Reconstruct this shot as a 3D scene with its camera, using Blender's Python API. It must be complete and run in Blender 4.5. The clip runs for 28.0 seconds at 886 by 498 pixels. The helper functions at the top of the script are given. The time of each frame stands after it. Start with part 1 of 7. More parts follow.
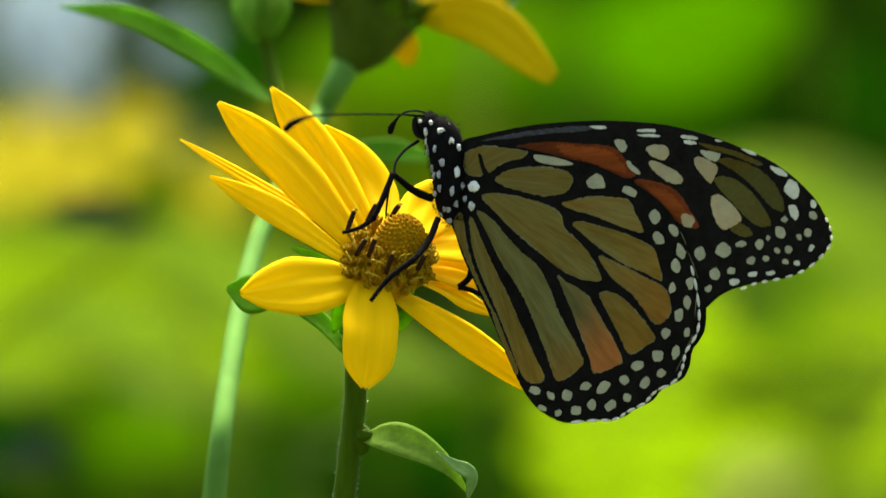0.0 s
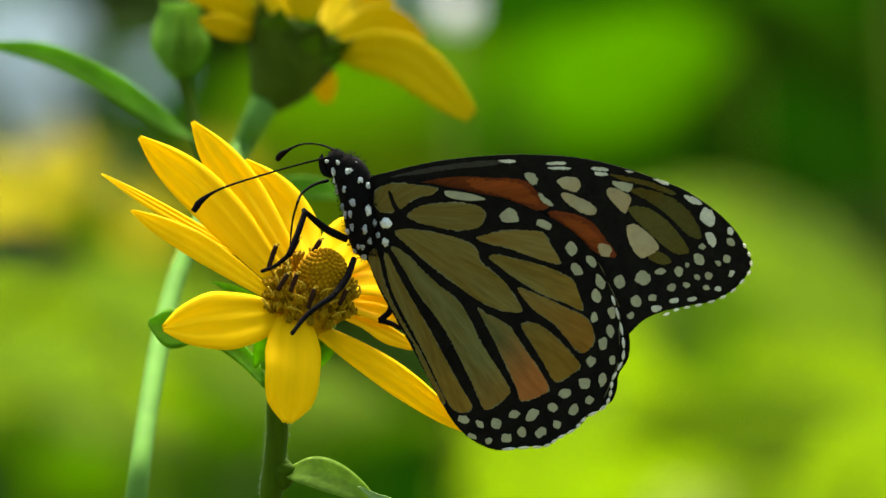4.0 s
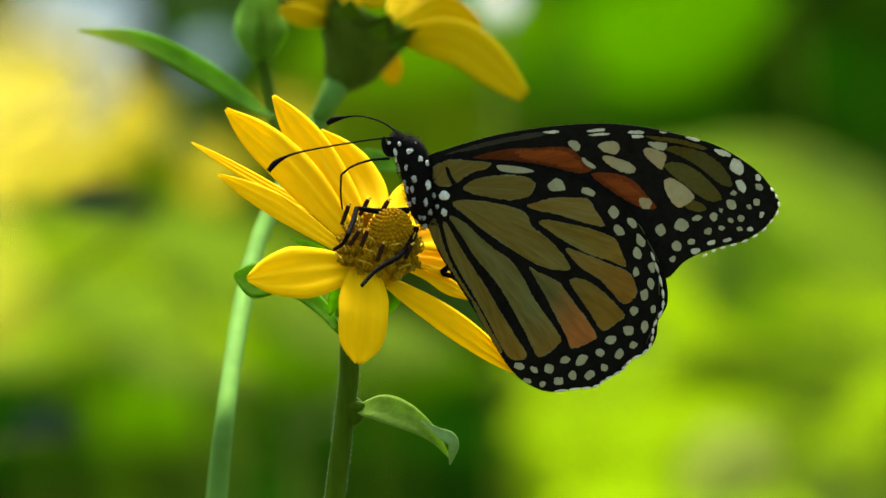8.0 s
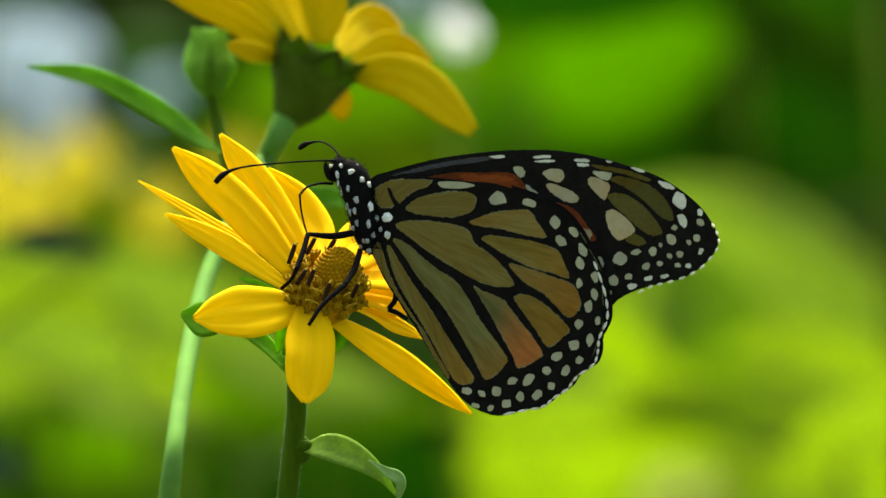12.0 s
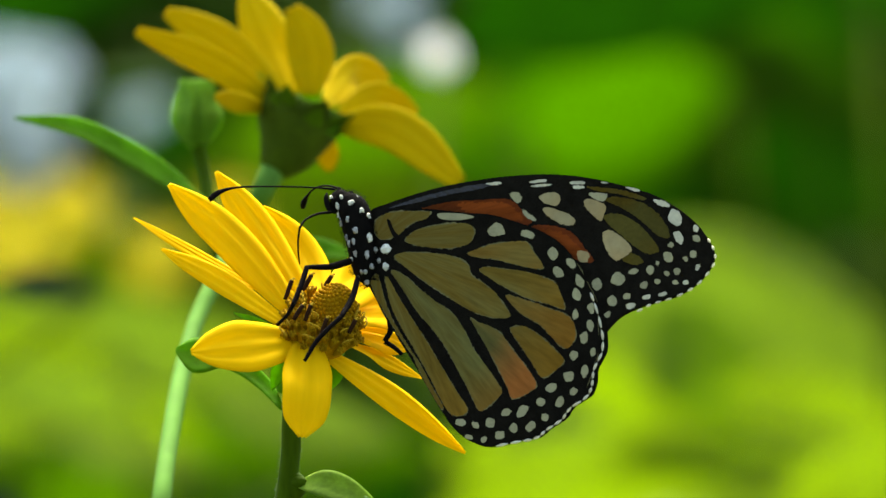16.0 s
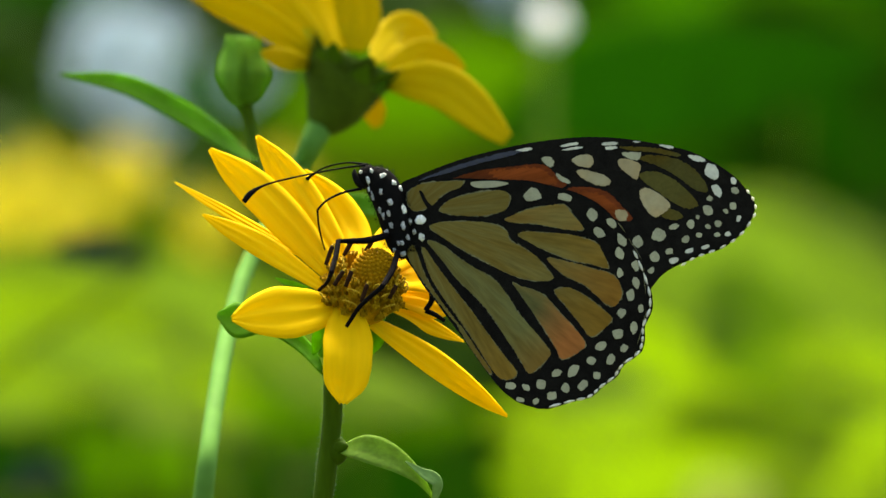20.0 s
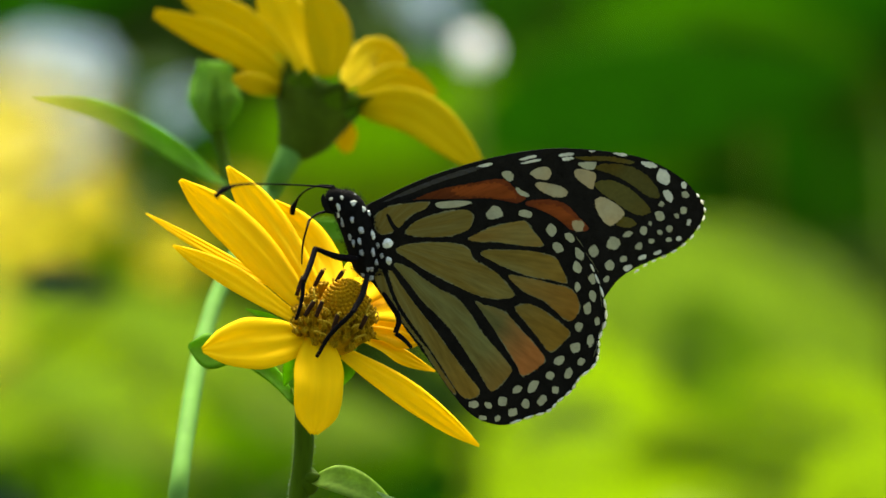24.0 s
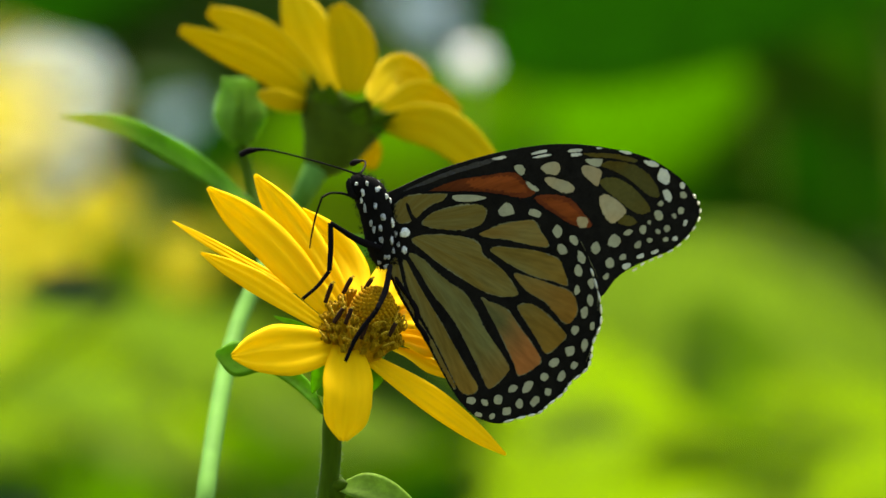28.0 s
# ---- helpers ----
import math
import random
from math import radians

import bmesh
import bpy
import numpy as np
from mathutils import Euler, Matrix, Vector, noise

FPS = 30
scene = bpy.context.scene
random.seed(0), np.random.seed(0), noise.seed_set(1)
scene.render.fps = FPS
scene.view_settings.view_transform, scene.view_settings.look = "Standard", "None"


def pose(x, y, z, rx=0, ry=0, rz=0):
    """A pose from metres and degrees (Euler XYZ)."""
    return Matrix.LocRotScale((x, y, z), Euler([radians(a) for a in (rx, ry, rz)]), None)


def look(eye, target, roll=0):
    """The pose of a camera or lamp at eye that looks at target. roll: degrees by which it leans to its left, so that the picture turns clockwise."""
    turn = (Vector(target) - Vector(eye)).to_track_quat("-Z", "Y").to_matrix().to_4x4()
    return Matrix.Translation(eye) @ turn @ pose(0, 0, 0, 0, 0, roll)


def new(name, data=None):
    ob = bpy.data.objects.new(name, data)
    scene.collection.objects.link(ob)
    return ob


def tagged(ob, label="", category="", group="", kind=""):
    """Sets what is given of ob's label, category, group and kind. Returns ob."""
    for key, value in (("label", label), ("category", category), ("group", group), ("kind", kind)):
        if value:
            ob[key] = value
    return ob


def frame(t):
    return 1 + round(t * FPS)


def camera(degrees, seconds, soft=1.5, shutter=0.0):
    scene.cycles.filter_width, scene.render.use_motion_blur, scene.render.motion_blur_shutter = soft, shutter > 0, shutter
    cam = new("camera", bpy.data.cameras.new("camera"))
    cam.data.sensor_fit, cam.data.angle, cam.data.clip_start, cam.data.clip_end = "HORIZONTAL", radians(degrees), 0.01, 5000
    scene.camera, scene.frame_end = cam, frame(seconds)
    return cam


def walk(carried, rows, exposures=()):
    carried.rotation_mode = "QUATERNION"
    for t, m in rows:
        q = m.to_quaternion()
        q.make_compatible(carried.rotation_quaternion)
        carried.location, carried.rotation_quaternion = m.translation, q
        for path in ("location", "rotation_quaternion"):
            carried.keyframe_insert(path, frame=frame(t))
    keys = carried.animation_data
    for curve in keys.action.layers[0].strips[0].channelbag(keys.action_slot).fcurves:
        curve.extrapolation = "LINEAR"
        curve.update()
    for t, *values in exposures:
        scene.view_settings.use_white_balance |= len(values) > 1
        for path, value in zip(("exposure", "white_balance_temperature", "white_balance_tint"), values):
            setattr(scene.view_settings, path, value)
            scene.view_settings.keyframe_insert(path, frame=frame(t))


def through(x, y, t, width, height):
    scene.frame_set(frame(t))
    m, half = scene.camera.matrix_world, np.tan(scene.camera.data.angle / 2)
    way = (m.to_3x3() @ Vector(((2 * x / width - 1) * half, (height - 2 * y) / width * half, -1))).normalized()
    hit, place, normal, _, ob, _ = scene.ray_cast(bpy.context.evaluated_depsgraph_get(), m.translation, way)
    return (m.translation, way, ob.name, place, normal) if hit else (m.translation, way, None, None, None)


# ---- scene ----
EXPOSURE = 2.0
cam = camera(4.677, 28.0, soft=1.5, shutter=0.5)
cam.data.dof.use_dof = True
cam.data.dof.aperture_fstop = cam.data.lens / 14.0


def keyed(thing, rows, exposures=()):
    """Keys a thing with rows of seconds, place in metres and turn in degrees."""
    walk(thing, [(t, pose(*r)) for t, *r in rows], exposures)


walk(cam, [(t, pose(*r)) for t, *r in [
    (0, 0, -1.5, 0, 90.1432, 0, 0.022), (0.5, 0, -1.5, 0, 90.2537, 0, 0.0332), (1, 0, -1.5, 0, 90.2569, 0, 0.0671),
    (1.5, 0, -1.5, 0, 90.2966, 0, -0.0473), (2, 0, -1.5, 0, 90.235, 0, -0.1595), (2.5, 0, -1.5, 0, 90.2283, 0, -0.1829),
    (3, 0, -1.5, 0, 90.2359, 0, -0.2602), (3.5, 0, -1.5, 0, 90.2825, 0, -0.3589), (5.5, 0, -1.5, 0, 90.3649, 0, -0.3042),
    (6, 0, -1.5, 0, 90.3264, 0, -0.2093), (6.3, 0, -1.5, 0, 90.3044, 0, -0.108), (6.4, 0, -1.67505, 0, 90.2347, 0, -0.0598),
    (6.5, 0, -1.67505, 0, 90.2206, 0, -0.0833), (7, 0, -1.67505, 0, 90.1337, 0, -0.1577), (7.5, 0, -1.67505, 0, 90.1043, 0, -0.1087),
    (8, 0, -1.67505, 0, 90.0521, 0, -0.0436), (8.5, 0, -1.67505, 0, 90.0758, 0, -0.0604), (9, 0, -1.67505, 0, 90.0663, 0, -0.1232),
    (9.5, 0, -1.67505, 0, 90.0624, 0, -0.1491), (10, 0, -1.67505, 0, 90.0908, 0, -0.1803), (10.5, 0, -1.67505, 0, 90.1473, 0, -0.2336),
    (11, 0, -1.67505, 0, 90.2137, 0, -0.2786), (11.5, 0, -1.67505, 0, 90.2015, 0, -0.3), (12, 0, -1.67505, 0, 90.2653, 0, -0.3133),
    (12.5, 0, -1.67505, 0, 90.2795, 0, -0.3337), (14.5, 0, -1.67505, 0, 90.4268, 0, -0.1406), (15, 0, -1.67505, 0, 90.4715, 0, -0.272),
    (15.5, 0, -1.67505, 0, 90.4571, 0, -0.3374), (16, 0, -1.67505, 0, 90.5053, 0, -0.3486), (16.5, 0, -1.67505, 0, 90.4664, 0, -0.2411),
    (17, 0, -1.67505, 0, 90.4389, 0, -0.3042), (17.5, 0, -1.67505, 0, 90.4298, 0, -0.3942), (18, 0, -1.67505, 0, 90.4083, 0, -0.2411),
    (18.5, 0, -1.67505, 0, 90.4156, 0, -0.176), (19, 0, -1.67505, 0, 90.4131, 0, -0.2223), (19.5, 0, -1.67505, 0, 90.3999, 0, -0.1428),
    (20, 0, -1.67505, 0, 90.3216, 0, -0.0751), (20.5, 0, -1.67505, 0, 90.3757, 0, -0.1623), (21, 0, -1.67505, 0, 90.4277, 0, -0.2191),
    (21.5, 0, -1.67505, 0, 90.4647, 0, -0.2515), (23.5, 0, -1.67505, 0, 90.4928, 0, -0.3022), (24, 0, -1.67505, 0, 90.4847, 0, -0.2653),
    (24.2, 0, -1.67505, 0, 90.4746, 0, -0.2241), (24.5, 0, -1.67505, 0, 90.4599, 0, -0.1624), (25, 0, -1.67505, 0, 90.4969, 0, -0.0996),
    (25.5, 0, -1.67505, 0, 90.5294, 0, -0.2508), (26, 0, -1.67505, 0, 90.5755, 0, -0.2898), (26.5, 0, -1.67505, 0, 90.5816, 0, -0.1604),
    (27, 0, -1.67505, 0, 90.5626, 0, -0.0887), (27.5, 0, -1.67505, 0, 90.5364, 0, -0.1508), (28, 0, -1.67505, 0, 90.5195, 0, -0.2077),
]], [(0, EXPOSURE, 6780, 6.5), (28, EXPOSURE, 6780, 6.5)])

# ---- light ----
SUN_HEIGHT = radians(60)
world = bpy.data.worlds.new("sky")
scene.world = world
world.use_nodes = True
sky = world.node_tree.nodes.new("ShaderNodeTexSky")
sky.sky_type, sky.sun_disc, sky.sun_elevation, sky.sun_rotation = "NISHITA", False, SUN_HEIGHT, 0.0
sky.air_density, sky.dust_density, sky.ozone_density = 0.6, 4.0, 0.6
world.node_tree.links.new(sky.outputs[0], world.node_tree.nodes["Background"].inputs[0])
world.node_tree.nodes["Background"].inputs[1].default_value = 0.15
sun = new("sun", bpy.data.lights.new("sun", "SUN"))
sun.data.energy, sun.data.angle, sun.data.color = 3.5, radians(22), (1.0, 0.95, 0.86)
sun.matrix_world = look((0, 10 * math.cos(SUN_HEIGHT), 10 * math.sin(SUN_HEIGHT)), (0, 0, 0))

# ---- materials ----
def material(name, colour, rough=0.6, through=0.0, through_colour=None, vary=0.25, scale=300.0, bump=0.1, gloss=0.3, fine=6.0, streak=None, second=None, outer=None, veined=False, fan=False):
    """A surface with variation at two scales and fine relief. through: how much light passes, as in a leaf; outer: a colour towards which the pigment turns, and between which distances from the root; fan: the grain runs out from the wing root."""
    m = bpy.data.materials.new(name)
    m.use_nodes = True
    n, l = m.node_tree.nodes, m.node_tree.links
    b = n["Principled BSDF"]
    b.inputs["Roughness"].default_value = rough
    b.inputs["Specular IOR Level"].default_value = gloss
    co = n.new("ShaderNodeTexCoord")
    mp = n.new("ShaderNodeMapping")
    l.new(co.outputs["UV" if veined else "Object"], mp.inputs[0])
    if streak:
        mp.inputs["Scale"].default_value = streak
    grain = mp.outputs[0]
    if fan:
        mp.inputs["Location"].default_value = (0.0026, 0, 0.0010)
        axes, turn, run, ray = n.new("ShaderNodeSeparateXYZ"), n.new("ShaderNodeMath"), n.new("ShaderNodeVectorMath"), n.new("ShaderNodeCombineXYZ")
        turn.operation, run.operation = "ARCTAN2", "LENGTH"
        reduce = n.new("ShaderNodeMath")
        reduce.operation = "MULTIPLY"
        reduce.inputs[1].default_value = 6.0
        l.new(mp.outputs[0], axes.inputs[0]), l.new(mp.outputs[0], run.inputs[0])
        l.new(axes.outputs["Z"], turn.inputs[0]), l.new(axes.outputs["X"], turn.inputs[1])
        l.new(run.outputs["Value"], reduce.inputs[0])
        l.new(turn.outputs[0], ray.inputs[0]), l.new(reduce.outputs[0], ray.inputs[1])
        grain = ray.outputs[0]
    big, small = n.new("ShaderNodeTexNoise"), n.new("ShaderNodeTexNoise")
    big.inputs["Scale"].default_value, small.inputs["Scale"].default_value = scale, scale * fine
    small.inputs["Detail"].default_value = 4.0
    l.new(grain, big.inputs["Vector"]), l.new(grain, small.inputs["Vector"])
    add = n.new("ShaderNodeMath")
    add.operation = "ADD"
    l.new(big.outputs[0], add.inputs[0]), l.new(small.outputs[0], add.inputs[1])
    ramp = n.new("ShaderNodeMapRange")
    ramp.inputs[1].default_value, ramp.inputs[2].default_value = 0.6, 1.4
    ramp.inputs[3].default_value, ramp.inputs[4].default_value = 1 - vary, 1 + vary
    l.new(add.outputs[0], ramp.inputs[0])
    info = n.new("ShaderNodeObjectInfo")
    own = n.new("ShaderNodeMapRange")
    own.inputs[3].default_value, own.inputs[4].default_value = 1 - vary * 0.4, 1 + vary * 0.4
    l.new(info.outputs["Random"], own.inputs[0])
    mul = n.new("ShaderNodeMath")
    mul.operation = "MULTIPLY"
    l.new(ramp.outputs[0], mul.inputs[0]), l.new(own.outputs[0], mul.inputs[1])
    col = n.new("ShaderNodeVectorMath")
    col.operation = "SCALE"
    col.inputs[0].default_value = colour
    if second:
        blend = n.new("ShaderNodeMix")
        blend.data_type = "RGBA"
        blend.inputs["A"].default_value, blend.inputs["B"].default_value = (*colour, 1), (*second, 1)
        cut = n.new("ShaderNodeMapRange")
        cut.inputs[1].default_value, cut.inputs[2].default_value = 0.38, 0.62
        l.new(big.outputs[0], cut.inputs[0]), l.new(cut.outputs[0], blend.inputs["Factor"])
        last = blend.outputs["Result"]
        if outer:
            far = n.new("ShaderNodeVectorMath")
            far.operation = "LENGTH"
            reach = n.new("ShaderNodeMapRange")
            reach.inputs[1].default_value, reach.inputs[2].default_value = outer[1], outer[2]
            fade = n.new("ShaderNodeMix")
            fade.data_type = "RGBA"
            fade.inputs["B"].default_value = (*outer[0], 1)
            l.new(co.outputs["Object"], far.inputs[0]), l.new(far.outputs["Value"], reach.inputs[0])
            l.new(reach.outputs[0], fade.inputs["Factor"]), l.new(last, fade.inputs["A"])
            last = fade.outputs["Result"]
        l.new(last, col.inputs[0])
    l.new(mul.outputs[0], col.inputs["Scale"])
    l.new(col.outputs[0], b.inputs["Base Color"])
    bp = n.new("ShaderNodeBump")
    bp.inputs["Strength"].default_value, bp.inputs["Distance"].default_value = bump, 0.0002
    l.new(small.outputs[0], bp.inputs["Height"]), l.new(bp.outputs[0], b.inputs["Normal"])
    if through:
        tr = n.new("ShaderNodeBsdfTranslucent")
        c2 = n.new("ShaderNodeVectorMath")
        c2.operation = "SCALE"
        c2.inputs[0].default_value = through_colour or colour
        l.new(mul.outputs[0], c2.inputs["Scale"]), l.new(c2.outputs[0], tr.inputs[0])
        mix = n.new("ShaderNodeMixShader")
        mix.inputs[0].default_value = through
        l.new(b.outputs[0], mix.inputs[1]), l.new(tr.outputs[0], mix.inputs[2])
        l.new(mix.outputs[0], n["Material Output"].inputs[0])
    return m


PETAL = material("yellow_petal", (0.88, 0.610, 0.006), 0.7, 0.46, (0.95, 0.675, 0.005), 0.06, 1.0, 0.25, 0.02, 3.0, (3.2, 0.4, 1), None, None, True)
# Paler copy of PETAL; strong sun is put into its colour.
NEAR_PETAL = material("sun_paled_petal", (0.74, 0.68, 0.19), 0.65, 0.45, (0.78, 0.72, 0.21), 0.06, 60, 0.1, 0.04)
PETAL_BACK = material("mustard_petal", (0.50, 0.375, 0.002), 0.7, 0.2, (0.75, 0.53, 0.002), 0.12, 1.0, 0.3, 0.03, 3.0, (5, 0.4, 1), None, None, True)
BUD_FLORET = material("disc_floret", (0.36, 0.185, 0.003), 0.8, 0, None, 0.4, 500, 0.3, 0.02)
OPEN_FLORET = material("open_floret", (0.36, 0.21, 0.004), 0.75, 0.2, None, 0.35, 500, 0.3, 0.03)
ANTHER = material("dark_anther", (0.030, 0.013, 0.005), 0.75, 0, None, 0.5, 800, 0.3, 0.04)
STYLE = material("curled_style", (0.55, 0.36, 0.02), 0.7, 0.1, None, 0.3, 500, 0.2, 0.04)
STEM = material("green_stem", (0.047, 0.094, 0.002), 0.75, 0, None, 0.3, 150, 0.3, 0.03, 8, (1, 1, 0.2))
STEM_PALE = material("pale_green_stem", (0.098, 0.225, 0.032), 0.7, 0.05, None, 0.2, 60, 0.2, 0.03)
BUD_GREEN = material("green_bud", (0.11, 0.25, 0.02), 0.65, 0.22, (0.28, 0.60, 0.03), 0.25, 150, 0.3, 0.03)
LEAF = material("green_leaf", (0.085, 0.21, 0.010), 0.65, 0.45, (0.25, 0.52, 0.012), 0.25, 150, 0.4, 0.03)
CUP = material("olive_cup", (0.044, 0.072, 0.004), 0.75, 0, None, 0.4, 250, 0.4, 0.04)
DROOP = material("yellowish_green_leaf", (0.13, 0.22, 0.025), 0.7, 0.42, (0.32, 0.47, 0.035), 0.3, 200, 0.5, 0.03)
HAIR = material("pale_plant_hair", (0.22, 0.27, 0.15), 0.7, 0.2)
PALE_TIP = material("pale_leaf_underside", (0.15, 0.26, 0.06), 0.7, 0.2, None, 0.25, 200, 0.4, 0.04)
BLACK = material("black_wing_scale", (0.0074, 0.0068, 0.0046), 0.9, 0, None, 0.5, 600, 0.5, 0.02)
BROWN = material("buff_wing_cell", (0.158, 0.108, 0.016), 0.8, 0.16, (0.5, 0.36, 0.05), 0.34, 11, 0.30, 0.05, 4.5, None, (0.134, 0.110, 0.024), ((0.235, 0.125, 0.012), 0.022, 0.036), fan=True)
ORANGE = material("orange_wing_cell", (0.090, 0.023, 0.005), 0.8, 0.15, (0.7, 0.18, 0.03), 0.34, 11, 0.30, 0.05, 4.5, None, (0.105, 0.024, 0.003), ((0.150, 0.033, 0.007), 0.007, 0.022), fan=True)
GLOW = material("bright_orange_scales", (0.20, 0.044, 0.006), 0.8, 0.15, (0.7, 0.18, 0.03), 0.34, 11, 0.30, 0.05, 4.5, None, (0.23, 0.052, 0.008), fan=True)
WARM = material("warm_buff_wing_cell", (0.195, 0.120, 0.020), 0.8, 0.18, (0.58, 0.34, 0.05), 0.34, 11, 0.30, 0.05, 4.5, None, (0.165, 0.126, 0.028), ((0.25, 0.115, 0.012), 0.022, 0.036), fan=True)
DUSK = material("olive_brown_wing_cell", (0.085, 0.060, 0.007), 0.8, 0.10, (0.3, 0.2, 0.02), 0.25, 140, 0.35, 0.05, 14, None, (0.070, 0.062, 0.012))
# Amber in outer paints light passing through from the far wing, not pigment.
BLUSH = material("backlit_amber_wing_cell", (0.135, 0.130, 0.035), 0.8, 0.18, (0.58, 0.34, 0.05), 0.34, 11, 0.30, 0.05, 4.5, None, (0.150, 0.120, 0.030), ((0.40, 0.145, 0.030), 0.0240, 0.0310), fan=True)
BLUSH_PALE = material("olive_buff_wing_cell", (0.150, 0.128, 0.028), 0.8, 0.16, (0.5, 0.36, 0.05), 0.34, 11, 0.30, 0.05, 4.5, None, (0.135, 0.132, 0.036), ((0.25, 0.115, 0.014), 0.025, 0.036), fan=True)
RIM = material("pale_cell_edge", (0.19, 0.18, 0.08), 0.8, 0.1, None, 0.3, 300, 0.3, 0.05)
WHITE = material("white_wing_spot", (0.33, 0.32, 0.175), 0.8, 0.05, None, 0.2, 500, 0.3, 0.05)
CREAM = material("cream_wing_spot", (0.40, 0.295, 0.12), 0.8, 0.08, None, 0.2, 130, 0.3, 0.05, 8, None, (0.32, 0.28, 0.14))
FUR = material("black_body_fur", (0.0062, 0.0058, 0.0046), 0.9, 0, None, 0.4, 900, 0.6, 0.02)
LIMB = material("black_leg", (0.0055, 0.0045, 0.004), 0.85, 0, None, 0.4, 900, 0.3, 0.02)
# Garden leaf tones, LIME to SHADE: sunlit and shaded patches put into the leaf colours.
LIME = material("lime_leaf_sun_tone", (0.11, 0.17, 0.02), 0.6, 0.6, (0.44, 0.58, 0.045), 0.15, 12, 0.3, 0.05)
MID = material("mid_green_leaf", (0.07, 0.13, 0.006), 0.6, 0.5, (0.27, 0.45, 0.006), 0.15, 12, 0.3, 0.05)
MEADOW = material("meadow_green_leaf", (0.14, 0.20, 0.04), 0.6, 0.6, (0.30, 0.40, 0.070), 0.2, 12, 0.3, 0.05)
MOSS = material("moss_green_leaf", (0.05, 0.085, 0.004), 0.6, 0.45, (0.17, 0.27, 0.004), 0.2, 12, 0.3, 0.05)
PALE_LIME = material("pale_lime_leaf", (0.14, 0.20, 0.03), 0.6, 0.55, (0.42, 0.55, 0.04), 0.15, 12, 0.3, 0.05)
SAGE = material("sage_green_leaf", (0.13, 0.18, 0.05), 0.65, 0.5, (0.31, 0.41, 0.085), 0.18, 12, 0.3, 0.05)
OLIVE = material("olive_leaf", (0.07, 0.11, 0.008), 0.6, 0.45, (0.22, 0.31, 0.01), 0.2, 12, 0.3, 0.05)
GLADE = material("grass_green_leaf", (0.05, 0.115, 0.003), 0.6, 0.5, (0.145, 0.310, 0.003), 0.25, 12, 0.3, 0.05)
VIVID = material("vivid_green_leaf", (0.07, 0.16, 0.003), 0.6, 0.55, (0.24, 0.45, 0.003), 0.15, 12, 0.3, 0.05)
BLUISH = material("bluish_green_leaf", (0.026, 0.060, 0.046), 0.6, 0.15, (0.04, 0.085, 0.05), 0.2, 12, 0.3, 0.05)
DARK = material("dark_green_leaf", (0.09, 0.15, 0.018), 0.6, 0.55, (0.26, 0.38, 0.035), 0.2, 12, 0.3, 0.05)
SHADE = material("green_leaf_shade_tone", (0.021, 0.064, 0.002), 0.6, 0.42, (0.080, 0.245, 0.002), 0.25, 12, 0.3, 0.05)
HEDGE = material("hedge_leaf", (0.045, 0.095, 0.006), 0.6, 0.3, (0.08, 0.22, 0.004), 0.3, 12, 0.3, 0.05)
# BLOSSOM and BRIGHT imitate pale sky and light seen through the foliage.
BLOSSOM = material("sky_patch_blossom", (0.57, 0.65, 0.67), 0.7, 0.45, None, 0.1, 20, 0.2, 0.1)
BRIGHT = material("bright_spot_blossom", (0.90, 0.91, 0.88), 0.7, 0.62, None, 0.05, 20, 0.2, 0.1)
FRINGE = material("white_wing_fringe", (0.86, 0.85, 0.66), 0.8, 0.5, None, 0.1, 500, 0.2, 0.05)
PALE_BLOOM = material("cream_green_blossom", (0.50, 0.57, 0.14), 0.7, 0.4, None, 0.15, 20, 0.2, 0.05)
BODY_SPOT = material("white_body_spot", (0.72, 0.73, 0.58), 0.8, 0, None, 0.2, 900, 0.4, 0.05)
MARGIN_SPOT = material("cream_margin_spot", (0.54, 0.53, 0.36), 0.8, 0.05, None, 0.2, 500, 0.3, 0.05)
DULL_SPOT = material("grey_body_spot", (0.42, 0.43, 0.36), 0.8, 0, None, 0.3, 900, 0.4, 0.05)
BACK_PETAL = material("pale_garden_petal", (0.66, 0.61, 0.09), 0.65, 0.5, (0.70, 0.65, 0.09), 0.1, 40, 0.1, 0.05)
SHEEN = material("dark_wing_sheen", (0.009, 0.0085, 0.007), 0.36, 0, None, 0.6, 250, 0.9, 0.45)
SOIL = material("garden_soil", (0.045, 0.038, 0.018), 0.9, 0, None, 0.5, 1.5, 0.6, 0.3, 8, None, (0.035, 0.05, 0.012))

# ---- building helpers ----
UNIT = 0.1225 / 1568


def plate(x, y, depth=0.0):
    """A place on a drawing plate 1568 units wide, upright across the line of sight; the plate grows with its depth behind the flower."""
    k = UNIT * (1.5 + depth) / 1.5
    return Vector(((x - 784) * k, depth, (441 - y) * k))


def part(name, bm, mat, parent=None, label="", smooth=True):
    """Links a bmesh as one mesh object under a thing."""
    me = bpy.data.meshes.new(name)
    bm.to_mesh(me)
    bm.free()
    me.materials.append(mat)
    if smooth:
        me.shade_smooth()
    ob = new(name, me)
    ob.parent = parent
    return tagged(ob, label) if label else ob


def thing(name, label, category, group="", kind="", at=(0, 0, 0)):
    ob = new(name)
    ob.empty_display_size = 0.01
    ob.location = at
    return tagged(ob, label, category, group, kind)


